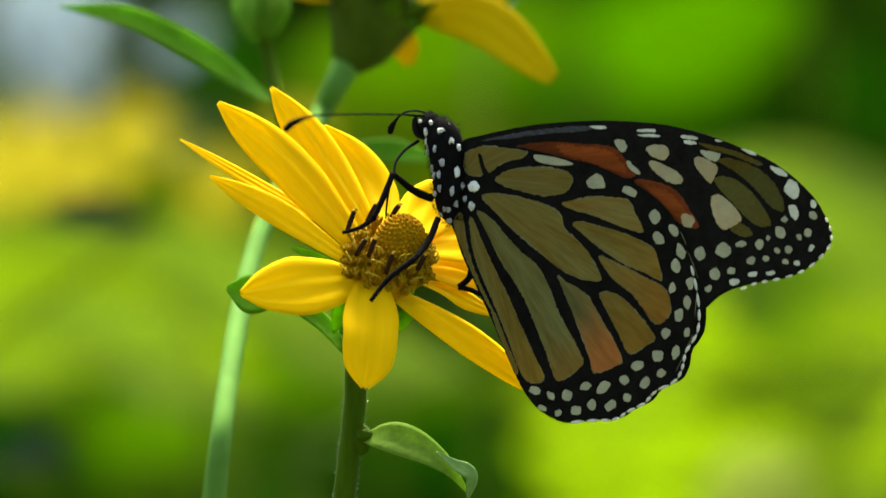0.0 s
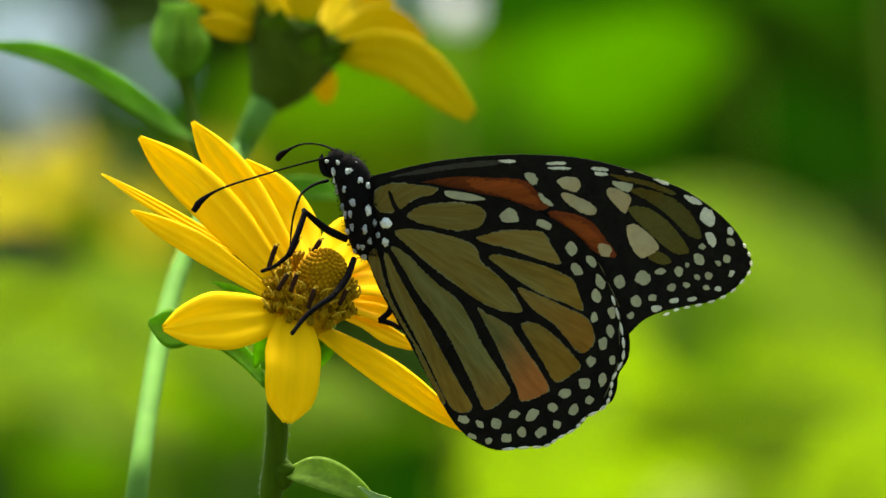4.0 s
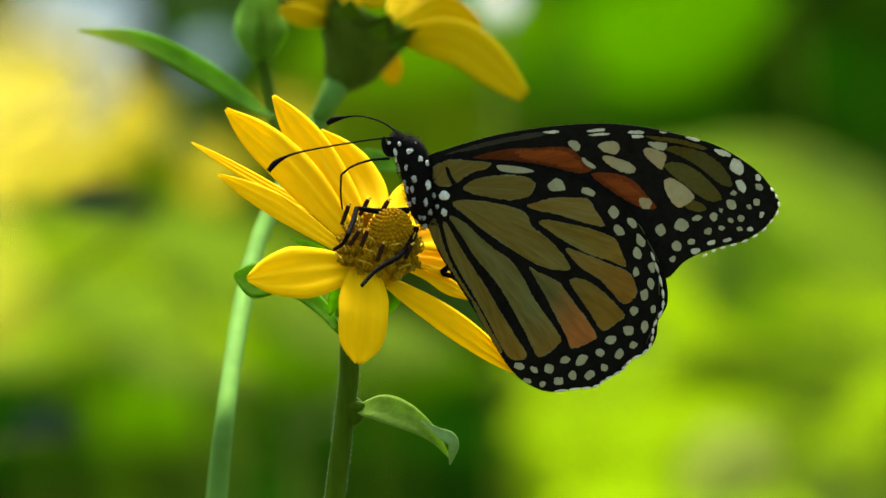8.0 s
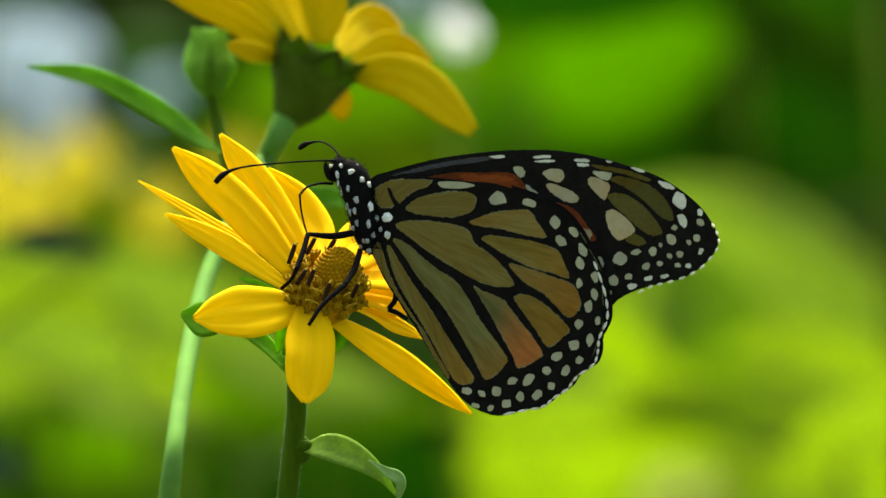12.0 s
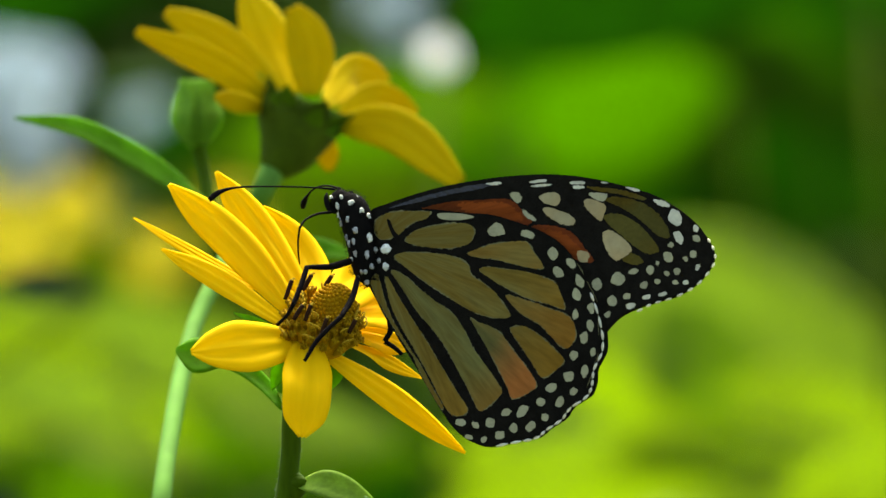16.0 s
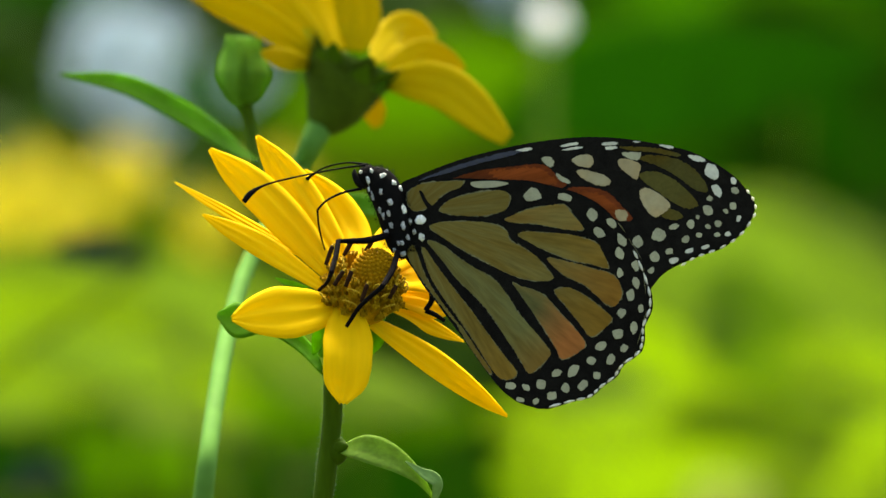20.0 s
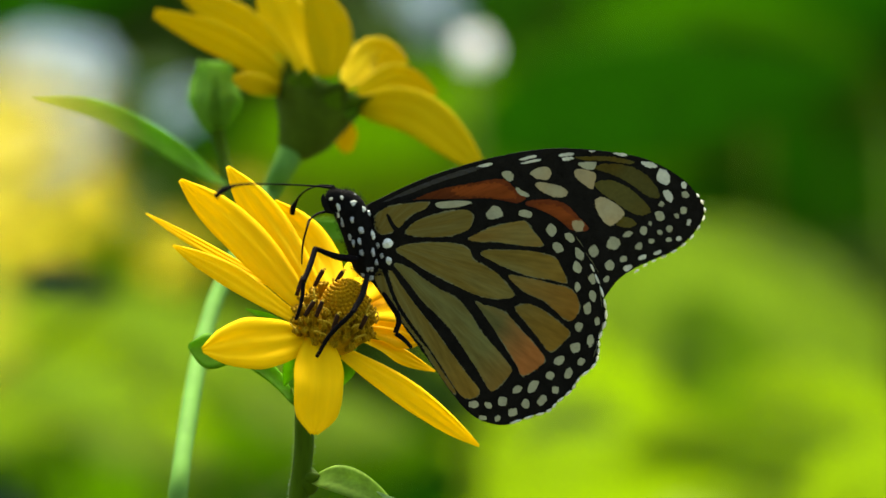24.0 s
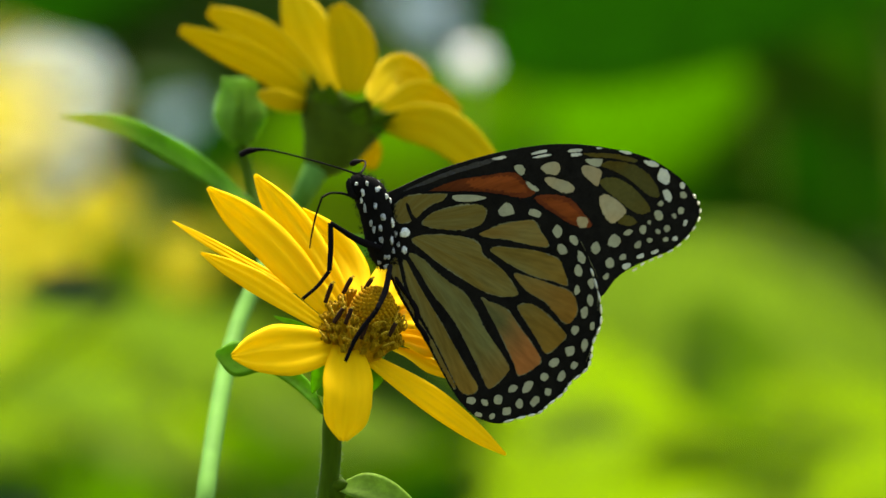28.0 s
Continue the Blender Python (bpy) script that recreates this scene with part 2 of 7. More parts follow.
def curve_points(pts, n):
    """n + 1 points on a smooth curve through pts."""
    p = [Vector(q) for q in pts]
    p = [2 * p[0] - p[1]] + p + [2 * p[-1] - p[-2]]
    out = []
    for i in range(n + 1):
        s = i / n * (len(p) - 3)
        k = min(int(s), len(p) - 4)
        u = s - k
        a, b, c, d = p[k:k + 4]
        out.append(0.5 * ((2 * b) + (c - a) * u + (2 * a - 5 * b + 4 * c - d) * u * u + (3 * b - a - 3 * c + d) * u ** 3))
    return out


def along(values, s):
    """A smooth value between the given ones, at s from 0 to 1."""
    f = s * (len(values) - 1)
    k = min(int(f), len(values) - 2)
    u = f - k
    b, c = values[k], values[k + 1]
    a = values[k - 1] if k else 2 * b - c
    d = values[k + 2] if k + 2 < len(values) else 2 * c - b
    v = 0.5 * (2 * b + (c - a) * u + (2 * a - 5 * b + 4 * c - d) * u * u + (3 * b - a - 3 * c + d) * u ** 3)
    return max(v, 0.3 * min(b, c))


def blade(pts, widths, face, n=20, cols=8, fold=0.1, ridge=0.0, thick=0.0002, wave=0.0, seed=0, bm=None, notch=0.0, charted=False):
    """A leaf or petal: a spine, its full widths along the spine, and the way that it faces."""
    bm = bm or bmesh.new()
    rnd = random.Random(seed)
    ph = rnd.uniform(0, 6)
    sp = curve_points(pts, n)
    face = Vector(face).normalized()
    top, low, chart = [], [], {}
    for i, c in enumerate(sp):
        tan = (sp[min(i + 1, n)] - sp[max(i - 1, 0)]).normalized()
        side = tan.cross(face).normalized()
        nor = side.cross(tan).normalized()
        w = along(widths, i / n) / 2
        a, b = [], []
        for j in range(cols + 1):
            q = j / cols * 2 - 1
            lift = fold * abs(q) * w + ridge * (math.cos(q * math.pi * 3) - 1) * min(1, w / 0.002) + wave * w * math.sin(i / n * 9 + ph + q)
            v = c + side * w * q + nor * lift + tan * notch * max(0, i / n * 4 - 3) * (math.cos(q * 7) - 0.6)
            a.append(bm.verts.new(v))
            b.append(bm.verts.new(v - nor * thick * (1.2 - abs(q))))
            chart[a[-1]] = chart[b[-1]] = (q * 0.5 + 0.5 + seed * 1.7, i / n)
        top.append(a), low.append(b)
    for i in range(n):
        for j in range(cols):
            bm.faces.new((top[i][j], top[i][j + 1], top[i + 1][j + 1], top[i + 1][j]))
            bm.faces.new((low[i][j], low[i + 1][j], low[i + 1][j + 1], low[i][j + 1]))
        bm.faces.new((top[i][0], top[i + 1][0], low[i + 1][0], low[i][0]))
        bm.faces.new((top[i][cols], low[i][cols], low[i + 1][cols], top[i + 1][cols]))
    for i in (0, n):
        for j in range(cols):
            f = (top[i][j], low[i][j], low[i][j + 1], top[i][j + 1])
            bm.faces.new(f if i == 0 else f[::-1])
    if charted:
        uv = bm.loops.layers.uv.new("petal")
        for f in bm.faces:
            for loop in f.loops:
                loop[uv].uv = chart[loop.vert]
    return bm


def tube(pts, radii, n=16, sides=10, bm=None, flat=1.0):
    """A round rod with changing radius through pts, closed at both ends."""
    bm = bm or bmesh.new()
    sp = curve_points(pts, n)
    rings = []
    ref = Vector((0.13, 0.9, 0.41))
    for i, c in enumerate(sp):
        tan = (sp[min(i + 1, n)] - sp[max(i - 1, 0)]).normalized()
        a = tan.cross(ref).normalized()
        b = tan.cross(a).normalized()
        r = along(radii, i / n)
        rings.append([bm.verts.new(c + a * r * math.cos(k / sides * math.tau) + b * r * flat * math.sin(k / sides * math.tau)) for k in range(sides)])
    for x, y in zip(rings, rings[1:]):
        for k in range(sides):
            bm.faces.new((x[k], x[(k + 1) % sides], y[(k + 1) % sides], y[k]))
    bm.faces.new(rings[0][::-1]), bm.faces.new(rings[-1])
    return bm


def ball(c, r, bm=None, seg=10, rings=7, squash=(1, 1, 1), turn=None):
    bm = bm or bmesh.new()
    m = Matrix.Translation(c) @ (turn.to_matrix().to_4x4() if turn else Matrix()) @ Matrix.Diagonal((*(r * s for s in squash), 1))
    bmesh.ops.create_uvsphere(bm, u_segments=seg, v_segments=rings, radius=1, matrix=m)
    return bm


def hairs(bm, sites, length, width, rnd):
    """Fine hairs on (place, way) pairs, each a thin three-sided spike."""
    for c, d in sites:
        d = (d + Vector([rnd.uniform(-0.5, 0.5) for _ in range(3)])).normalized()
        a = d.orthogonal().normalized()
        b = d.cross(a)
        v = [bm.verts.new(c + (a * math.cos(k * 2.094) + b * math.sin(k * 2.094)) * width) for k in range(3)]
        t = bm.verts.new(c + d * length * rnd.uniform(0.6, 1.3))
        for k in range(3):
            bm.faces.new((v[k], v[(k + 1) % 3], t))


# ---- ground and far hedge ----
def build_ground():
    bm = bmesh.new()
    n = 40
    grid = [[bm.verts.new((math.sinh((i / n * 2 - 1) * 5) * 20, math.sinh((j / n * 2 - 1) * 5) * 20, -0.95 + 0.02 * noise.noise((i * 0.7, j * 0.7, 0)))) for j in range(n + 1)] for i in range(n + 1)]
    for i in range(n):
        for j in range(n):
            bm.faces.new((grid[i][j], grid[i + 1][j], grid[i + 1][j + 1], grid[i][j + 1]))
    tagged(part("ground", bm, SOIL), "dark garden soil with low green growth", "ground", kind="structure")


def build_hedge():
    """The dim foliage far behind: a bank of many dark leaves over a solid core."""
    rnd = random.Random(5)
    bm = bmesh.new()
    for _ in range(2600):
        c = Vector((rnd.uniform(-1.6, 1.6), rnd.uniform(7.0, 7.7), rnd.uniform(-0.95, 1.5)))
        d = Vector((rnd.uniform(-1, 1), rnd.uniform(-0.6, 0.2), rnd.uniform(-0.8, 0.5))).normalized()
        s = rnd.uniform(0.07, 0.14)
        blade([c, c + d * s * 0.5 + Vector((0, 0, 0.01)), c + d * s], [0.006, s * 0.5, s * 0.42, 0.002], (rnd.uniform(-0.5, 0.5), -0.8, rnd.uniform(0, 0.8)), 4, 2, 0.15, 0, 0.0006, bm=bm)
    tagged(part("hedge", bm, HEDGE), "dense dark green hedge foliage in shade", "hedge", kind="stuff")
    # Solid backing, added so that gaps between the leaves stay dark.
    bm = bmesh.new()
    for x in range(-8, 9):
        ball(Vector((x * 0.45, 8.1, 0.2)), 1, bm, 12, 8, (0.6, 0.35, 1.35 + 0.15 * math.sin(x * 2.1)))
    tagged(part("hedge_core", bm, HEDGE), "solid green backing for the shaded inside of the hedge", "hedge", kind="stuff")


# ---- flowers ----
def petal(parent, pts, width, face, mat, seed, fold=-0.07, ridge=0.00015, shape=(0.35, 0.72, 0.95, 1.0, 0.93, 0.7, 0.30)):
    rnd = random.Random(seed)
    w = [width * s * rnd.uniform(0.97, 1.03) for s in shape]
    return part("petal", blade(pts, w, face, 24, 12, fold, ridge, 0.00022, 0.03, seed, None, 0.00009, True), mat, parent)


def flower_disc(parent, centre, axis, r=0.0062, seed=3):
    """The domed disc: tight buds on the cone, open florets with dark anthers and curled styles round it."""
    rnd = random.Random(seed)
    axis = Vector(axis).normalized()
    a = axis.orthogonal().normalized()
    b = axis.cross(a)
    q = axis.to_track_quat("Z", "Y")
    core, buds, opened, dark, curls = (bmesh.new() for _ in range(5))
    ball(centre + axis * 0.0004, r, core, 20, 12, (0.86, 0.86, 0.62), q)
    lean = (axis + Vector((0.16, 0, 0.12))).normalized()
    dome = centre + Vector((0.0020, -0.0022, 0.0036))
    wide, tall = 0.0034, 0.0043
    ql = lean.to_track_quat("Z", "Y")
    ball(dome, 1, core, 20, 12, (wide * 0.97, wide * 0.97, tall * 0.97), ql)
    for i in range(260):
        t = i / 260
        th = i * 2.39996
        ang = math.acos(1 - t * 1.35)
        o = Vector((math.cos(th) * math.sin(ang) * wide, math.sin(th) * math.sin(ang) * wide, math.cos(ang) * tall))
        d = ql @ Vector((o.x / wide ** 2, o.y / wide ** 2, o.z / tall ** 2)).normalized()
        ball(dome + ql @ o, 0.00029 + 0.00008 * t, buds, 6, 4, (1, 1, 1.1), d.to_track_quat("Z", "Y"))
    for i in range(66):
        t = i / 66
        th = i * 2.39996 + rnd.uniform(-0.1, 0.1)
        rad = r * (0.52 + 0.42 * math.sqrt(t))
        out = a * math.cos(th) + b * math.sin(th)
        foot = centre + out * rad * 0.96 + axis * (0.0034 - 0.0034 * t) + (dome - centre) * 0.25 * (1 - t)
        d = (axis * 1.0 + out * (0.25 + 0.5 * t)).normalized()
        h = rnd.uniform(0.0014, 0.0021)
        tube([foot - d * 0.0006, foot + d * h * 0.5, foot + d * h], [0.0003, 0.00048, 0.00055], 4, 7, opened)
        for k in range(5):
            s = out.cross(d).normalized()
            w = (s * math.cos(k * 1.257) + s.cross(d) * math.sin(k * 1.257))
            ball(foot + d * h + w * 0.0005, 0.00027, opened, 6, 4, (0.8, 0.8, 1.2))
        if i % 3 == 1 and out.z < 0.1:
            top = foot + d * (h + 0.0009)
            for s in (-1, 1):
                side = out.cross(d).normalized() * s
                tube([foot + d * h * 0.8, top, top + side * 0.0006 + d * 0.0002, top + side * 0.0011 - d * 0.0003, top + side * 0.0009 - d * 0.0008], [0.00014, 0.00015, 0.00013, 0.00012, 0.0001], 8, 5, curls)
    if seed == 3:
        for x0, y0, x1, y1, d in ((615, 408, 627, 374, -.002), (651, 390, 666, 362, -.0015), (694, 382, 706, 364, -.0015), (631, 450, 648, 424, -.0060), (653, 452, 664, 424, -.0062), (684, 482, 695, 450, -.0078), (740, 476, 752, 452, -.0062)):
            p0, p1 = plate(x0, y0, d), plate(x1, y1, d - .0006)
            p0 = p1 + (p0 - p1) * 0.85
            tube([p0 + (p0 - p1) * 0.3, (p0 + p1) / 2, p1], [.00031, .00038, .00032], 6, 9, dark)
            ball(p1, .00026, curls, 7, 5)
            tube([p1, p1 + Vector((.0002, 0, .0003)), p1 + Vector((.0005, 0, .0001))], [.00013, .00012, .0001], 5, 5, curls)
    part("disc", core, BUD_FLORET, parent, "ochre domed flower disc")
    part("bud_floret", buds, BUD_FLORET, parent, "tightly packed ochre florets", True)
    part("open_floret", opened, OPEN_FLORET, parent, "open yellow-brown florets")
    part("anther", dark, ANTHER, parent, "dark brown anther tubes")
    part("style", curls, STYLE, parent, "curled ochre styles")


def leaf(parent, pts, widths, face, seed, mat=None, fold=0.12, name="leaf", label=""):
    ob = part(name, blade(pts, widths, face, 24, 8, fold, 0.00006, 0.00025, 0.05, seed), mat or LEAF, parent, label)
    return ob


def build_front_flower():
    f = thing("yellow_flower", "yellow flower with a domed ochre disc on a hairy green stem", "flower")
    A = Vector((0.15, -0.62, 0.77)).normalized()
    P = plate
    facing = (0.05, -1, 0.35)
    # each petal: base, middle, tip on the plate with depth, width, facing
    table = [
        ((600, 405, .003), (452, 322, .010), (319, 246, .014), 29, (0.3, -0.8, 0.5)),
        ((612, 455, .000), (490, 372, .003), (371, 311, .004), 52, (0.25, -0.9, 0.4)),
        ((628, 425, .001), (505, 285, .006), (386, 181, .009), 84, facing),
        ((655, 412, .002), (565, 270, .008), (480, 154, .012), 76, facing),
        ((684, 408, .003), (640, 318, .010), (572, 222, .013), 104, (0.1, -1, 0.2)),
        ((722, 415, .003), (765, 365, .010), (822, 322, .014), 105, (0, -1, 0.2)),
        ((745, 440, .003), (800, 425, .009), (870, 418, .013), 95, (0, -0.9, 0.5)),
        ((745, 470, .003), (800, 478, .008), (868, 500, .011), 78, (0, -0.8, 0.6)),
        ((738, 492, .001), (800, 515, .007), (890, 560, .010), 50, (0, -0.7, 0.7)),
        ((705, 522, -.001), (835, 602, .004), (976, 708, .009), 65, (-0.25, -0.75, 0.6)),
        ((654, 492, -.0030), (656, 590, -.010), (646, 688, -.012), 98, (0.0, -1, 0.25)),
        ((632, 492, -.002), (530, 505, -.007), (426, 520, -.010), 112, (0.05, -0.92, 0.38)),
    ]
    for i, (a, b, c, w, face) in enumerate(table):
        short = (0.45, 0.78, 0.97, 1.0, 0.90, 0.62, 0.10) if i == 11 else (0.5, 0.84, 0.99, 1.0, 0.96, 0.76, 0.16) if i == 10 else (0.5, 0.75, 0.95, 1.0, 0.9, 0.62, 0.10)
        petal(f, [P(*a), P(*b), P(*c)], w * UNIT, face, PETAL, 40 + i, *((0.02, 0.00016) if i >= 10 else (-0.05, 0.00019)), shape=short)
    flower_disc(f, P(682, 478, .0008), A)
    # green bracts under the head
    for i, (a, b, c, w) in enumerate([
        ((640, 505, 0.0), (570, 462, .002), (514, 437, .002), 22), ((690, 520, .003), (712, 550, .003), (706, 588, .004), 44),
        ((650, 520, 0.0), (610, 545, .001), (590, 590, .002), 40), 
        ((670, 520, .003), (680, 560, .003), (672, 600, .004), 40)]):
        part("bract", blade([P(*a), P(*b), P(*c)], [w * UNIT * s for s in (0.8, 1, 0.8, 0.1)], (0, -1, 0.3), 12, 6, 0.2, 0, 0.0002, 0.04, i), LEAF, f, "small green bract")
    cup = bmesh.new()
    tube([P(625, 600, .004), P(640, 560, .004), P(662, 520, .004), P(676, 490, .0035)], [0.0021, 0.0030, 0.0046, 0.0050], 10, 16, cup)
    part("involucre", cup, LEAF, f, "green cup under the petals")
    stem = bmesh.new()
    line = [P(640, 545, .003), P(630, 650, .003), P(628, 720, .003), P(614, 840, .003), P(600, 960, .003), P(585, 1150, .003), P(565, 1600, .003), P(545, 2600, .004), P(530, 5000, .006), P(520, 9000, .01), P(520, 12400, .012)]
    tube(line, [0.0016, 0.00152, 0.00152, 0.00156, 0.0016, 0.0017, 0.0019, 0.002, 0.0022, 0.0026, 0.003], 80, 14, stem)
    ball(P(636, 778, .003), .0019, stem, 12, 8, (1, 1, 1.2))
    ball(P(646, 772, .0015), .0010, stem, 10, 7, (1.4, 1, 1))
    part("stem", stem, STEM, f, "slim green stem")
    rnd = random.Random(8)
    fuzz = bmesh.new()
    sp = curve_points(line[:5], 200)
    hairs(fuzz, [(sp[rnd.randrange(200)] + Vector((s * 0.0016, rnd.uniform(-.001, .001), 0)), Vector((s, 0, 0.1))) for s in (-1, 1) for _ in range(120)], 0.00038, 0.000035, rnd)
    part("stem_hair", fuzz, HAIR, f, "fine pale hairs on the stem")
    leaf(f, [P(640, 775, .002), P(690, 773, -.001), P(745, 794, -.002), P(795, 830, -.002), P(832, 878, -.001)], [w * UNIT for w in (14, 58, 68, 50, 22, 2)], (0.25, -0.85, 0.45), 3, DROOP, label="drooping leaf with a curled pale tip")
    leaf(f, [P(772, 800, -.0035), P(806, 822, -.004), P(834, 842, -.0035), P(828, 886, -.002)], [w * UNIT for w in (3, 16, 30, 26, 4)], (0.5, -0.8, 0.3), 13, PALE_TIP, 0.1, "leaf_tip", "pale curled leaf tip")
    leaf(f, [P(612, 628, .003), P(572, 572, .006), P(505, 525, .008), P(445, 522, .008), P(402, 510, .007)], [w * UNIT for w in (8, 30, 40, 62, 82, 14)], (0, -0.9, 0.5), 4)
    return f


def build_rear_plant():
    """The plant behind: a flower head seen from below, a bud and a long leaf on a pale stem."""
    f = thing("rear_yellow_flower", "yellow flower seen from behind with bud and leaf on pale stem", "flower")

    def P(x, y, d=0.13):
        return plate(1.1029 * x + 66, 1.1029 * y - 196.9, d + 0.04)
    k = 1.1029 * UNIT * 1.1
    table = [
        ((500, 165), (390, 95), (253, 36), 58, .12), ((510, 155), (410, 60), (303, 2), 66, .135), ((525, 150), (490, 60), (445, -40), 92, .14),
        ((560, 150), (562, 70), (530, -8), 84, .13), ((590, 165), (640, 110), (700, 128), 66, .15), ((610, 185), (680, 150), (752, 182), 50, .14),
        ((610, 200), (720, 215), (828, 305), 82, .12), ((484, 176), (436, 164), (393, 150), 38, .108), ((570, 222), (590, 252), (597, 284), 46, .14)]
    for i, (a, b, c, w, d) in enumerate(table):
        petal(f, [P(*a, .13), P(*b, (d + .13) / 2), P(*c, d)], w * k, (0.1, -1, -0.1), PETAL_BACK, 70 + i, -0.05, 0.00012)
    cup = bmesh.new()
    tube([P(494, 282), P(511, 258), P(524, 236), P(539, 198), P(553, 160)], [0.0026, 0.0044, 0.0056, 0.0071, 0.0070], 14, 18, cup)
    part("involucre", cup, CUP, f, "dark green cup of the flower head")
    rnd = random.Random(4)
    up = (P(553, 160) - P(500, 275)).normalized()
    across = up.cross(Vector((0, 1, 0))).normalized()
    # two rows of pointed bracts, the upper ones spreading
    for row, (count, c, girth, tall, wide, spread) in enumerate(((9, P(514, 254), 0.0042, 0.0062, 0.0040, 0.30), (11, P(527, 228), 0.0058, 0.0064, 0.0044, 0.42), (10, P(538, 200), 0.0068, 0.0058, 0.0044, 0.62))):
        for i in range(count):
            th = (i + 0.5 * row) / count * math.tau + rnd.uniform(-0.12, 0.12)
            o = across * math.cos(th) + Vector((0, 1, 0)) * math.sin(th)
            h = tall * rnd.uniform(0.85, 1.15)
            base = c + o * girth * 0.94
            part("bract", blade([base, base + up * h * 0.5 + o * h * 0.22, base + up * h * 0.95 + o * h * spread], [wide * 0.8, wide, wide * 0.75, 0.0003], o, 8, 6, -0.15, 0, 0.0002), (CUP, STEM, CUP, LEAF, STEM)[(i + 2 * row) % 5], f)
    stem = bmesh.new()
    Q = lambda x, y: plate(x, y, 0.15 - 0.07 * min(1, max(0, (y - 250) / 500)))
    line = [P(518, 240, .131), P(499, 275, .130), P(480, 312, .128), P(453, 364), Q(508, 312), Q(462, 410), Q(432, 520), Q(410, 640), Q(392, 770), Q(378, 900), Q(362, 1100), Q(340, 1600), Q(320, 2800), Q(310, 5600), Q(310, 11400)]
    tube(line, [0.0020, 0.0023, 0.0019, 0.0016, 0.0015, 0.00140, 0.0015, 0.0015, 0.00155, 0.0017, 0.0018, 0.002, 0.0022, 0.0026, 0.003], 90, 12, stem)
    part("stem", stem, STEM_PALE, f, "pale green stem")
    side = bmesh.new()
    tube([P(360, 232, .14), P(372, 280, .138), P(384, 335, .134), P(400, 390), P(395, 450)], [0.0013, 0.0010, 0.0010, 0.0011, 0.0010], 16, 10, side)
    part("bud_stalk", side, STEM, f)
    bud = bmesh.new()
    tube([P(362, 245, .14), P(358, 215, .14), P(356, 180, .14), P(357, 150, .14), P(358, 138, .14)], [0.0012, 0.0034, 0.0042, 0.0034, 0.0022], 14, 16, bud)
    part("bud", bud, BUD_GREEN, f, "closed green flower bud")
    for x, t, fc in ((330, 331, -0.8), (345, 346, -0.3), (372, 370, 0.3), (389, 387, 0.8), (358, 358, 0)):
        part("sepal", blade([P(360 + (x - 360) * 0.6, 236, .1355), P(x, 196, .1335), P(x * 0.8 + 71.6, 158, .1345), P(t, 121, .136)], [0.002, 0.0048, 0.0042, 0.0006], (fc, -1, 0), 14, 8, -0.08, 0, 0.0002), BUD_GREEN, f, "pale-edged green sepal")
    leaf(f, [P(384, 342, .125), P(335, 312, .115), P(250, 258, .105), P(150, 208, .1), P(36, 189, .095)], [w * k for w in (6, 40, 54, 50, 38, 4)], (0.2, -0.85, 0.5), 5, label="long arched leaf")
    leaf(f, [Q(585, 265), Q(650, 268), Q(710, 270), Q(775, 285)], [w * k for w in (6, 36, 46, 36, 4)], (0, -0.9, 0.5), 6)
    return f


# ---- butterfly ----
def wing_place(x, y, d=0.0):
    """A place on the butterfly's wing plane, from its hinge."""
    return Vector(((x - 845) * 1.04 * UNIT, d, (300 - y) * UNIT))


def patch(name, outline, d, thick, mat, parent, label="", n=6, rough=0.0, seed=1, bow=0.0):
    """A thin plate with a smooth closed outline on the wing plane; d is its near face."""
    rnd = random.Random(seed)
    p = [Vector((x, y, 0)) for x, y in outline]
    m = len(p)
    pts = []
    for i in range(m):
        a, b, c, e = p[i - 1], p[i], p[(i + 1) % m], p[(i + 2) % m]
        steps = max(2, round((c - b).length / 2.3)) if rough else n
        for k in range(steps):
            u = k / steps
            q = 0.5 * ((2 * b) + (c - a) * u + (2 * a - 5 * b + 4 * c - e) * u * u + (3 * b - a - 3 * c + e) * u ** 3)
            pts.append((q.x + rnd.uniform(-rough, rough), q.y + rnd.uniform(-rough, rough)))
    bm = bmesh.new()
    near = [bm.verts.new(wing_place(x, y, d)) for x, y in pts]
    far = [bm.verts.new(wing_place(x, y, d + thick)) for x, y in pts]
    bm.faces.new(near), bm.faces.new(far[::-1])
    for i in range(len(pts)):
        j = (i + 1) % len(pts)
        bm.faces.new((near[i], far[i], far[j], near[j]))
    bmesh.ops.recalc_face_normals(bm, faces=bm.faces)
    bmesh.ops.triangulate(bm, faces=[f for f in bm.faces if len(f.verts) > 4])
    return part(name, bm, mat, parent, label, False)


def spot(parent, x, y, rx, ry, turn, d, mat, seed):
    """A small uneven pale spot."""
    rnd = random.Random(seed)
    c, s = math.cos(radians(turn)), math.sin(radians(turn))
    ring = []
    for k in range(7):
        a = k / 7 * math.tau + rnd.uniform(-0.25, 0.25)
        u, v = 0.94 * rx * math.cos(a) * rnd.uniform(0.86, 1.12), 0.94 * ry * math.sin(a) * rnd.uniform(0.86, 1.12)
        ring.append((x + u * c - v * s, y + u * s + v * c))
    return patch("spot", ring, d, 0.00005, mat, parent, rough=0.9, seed=seed)


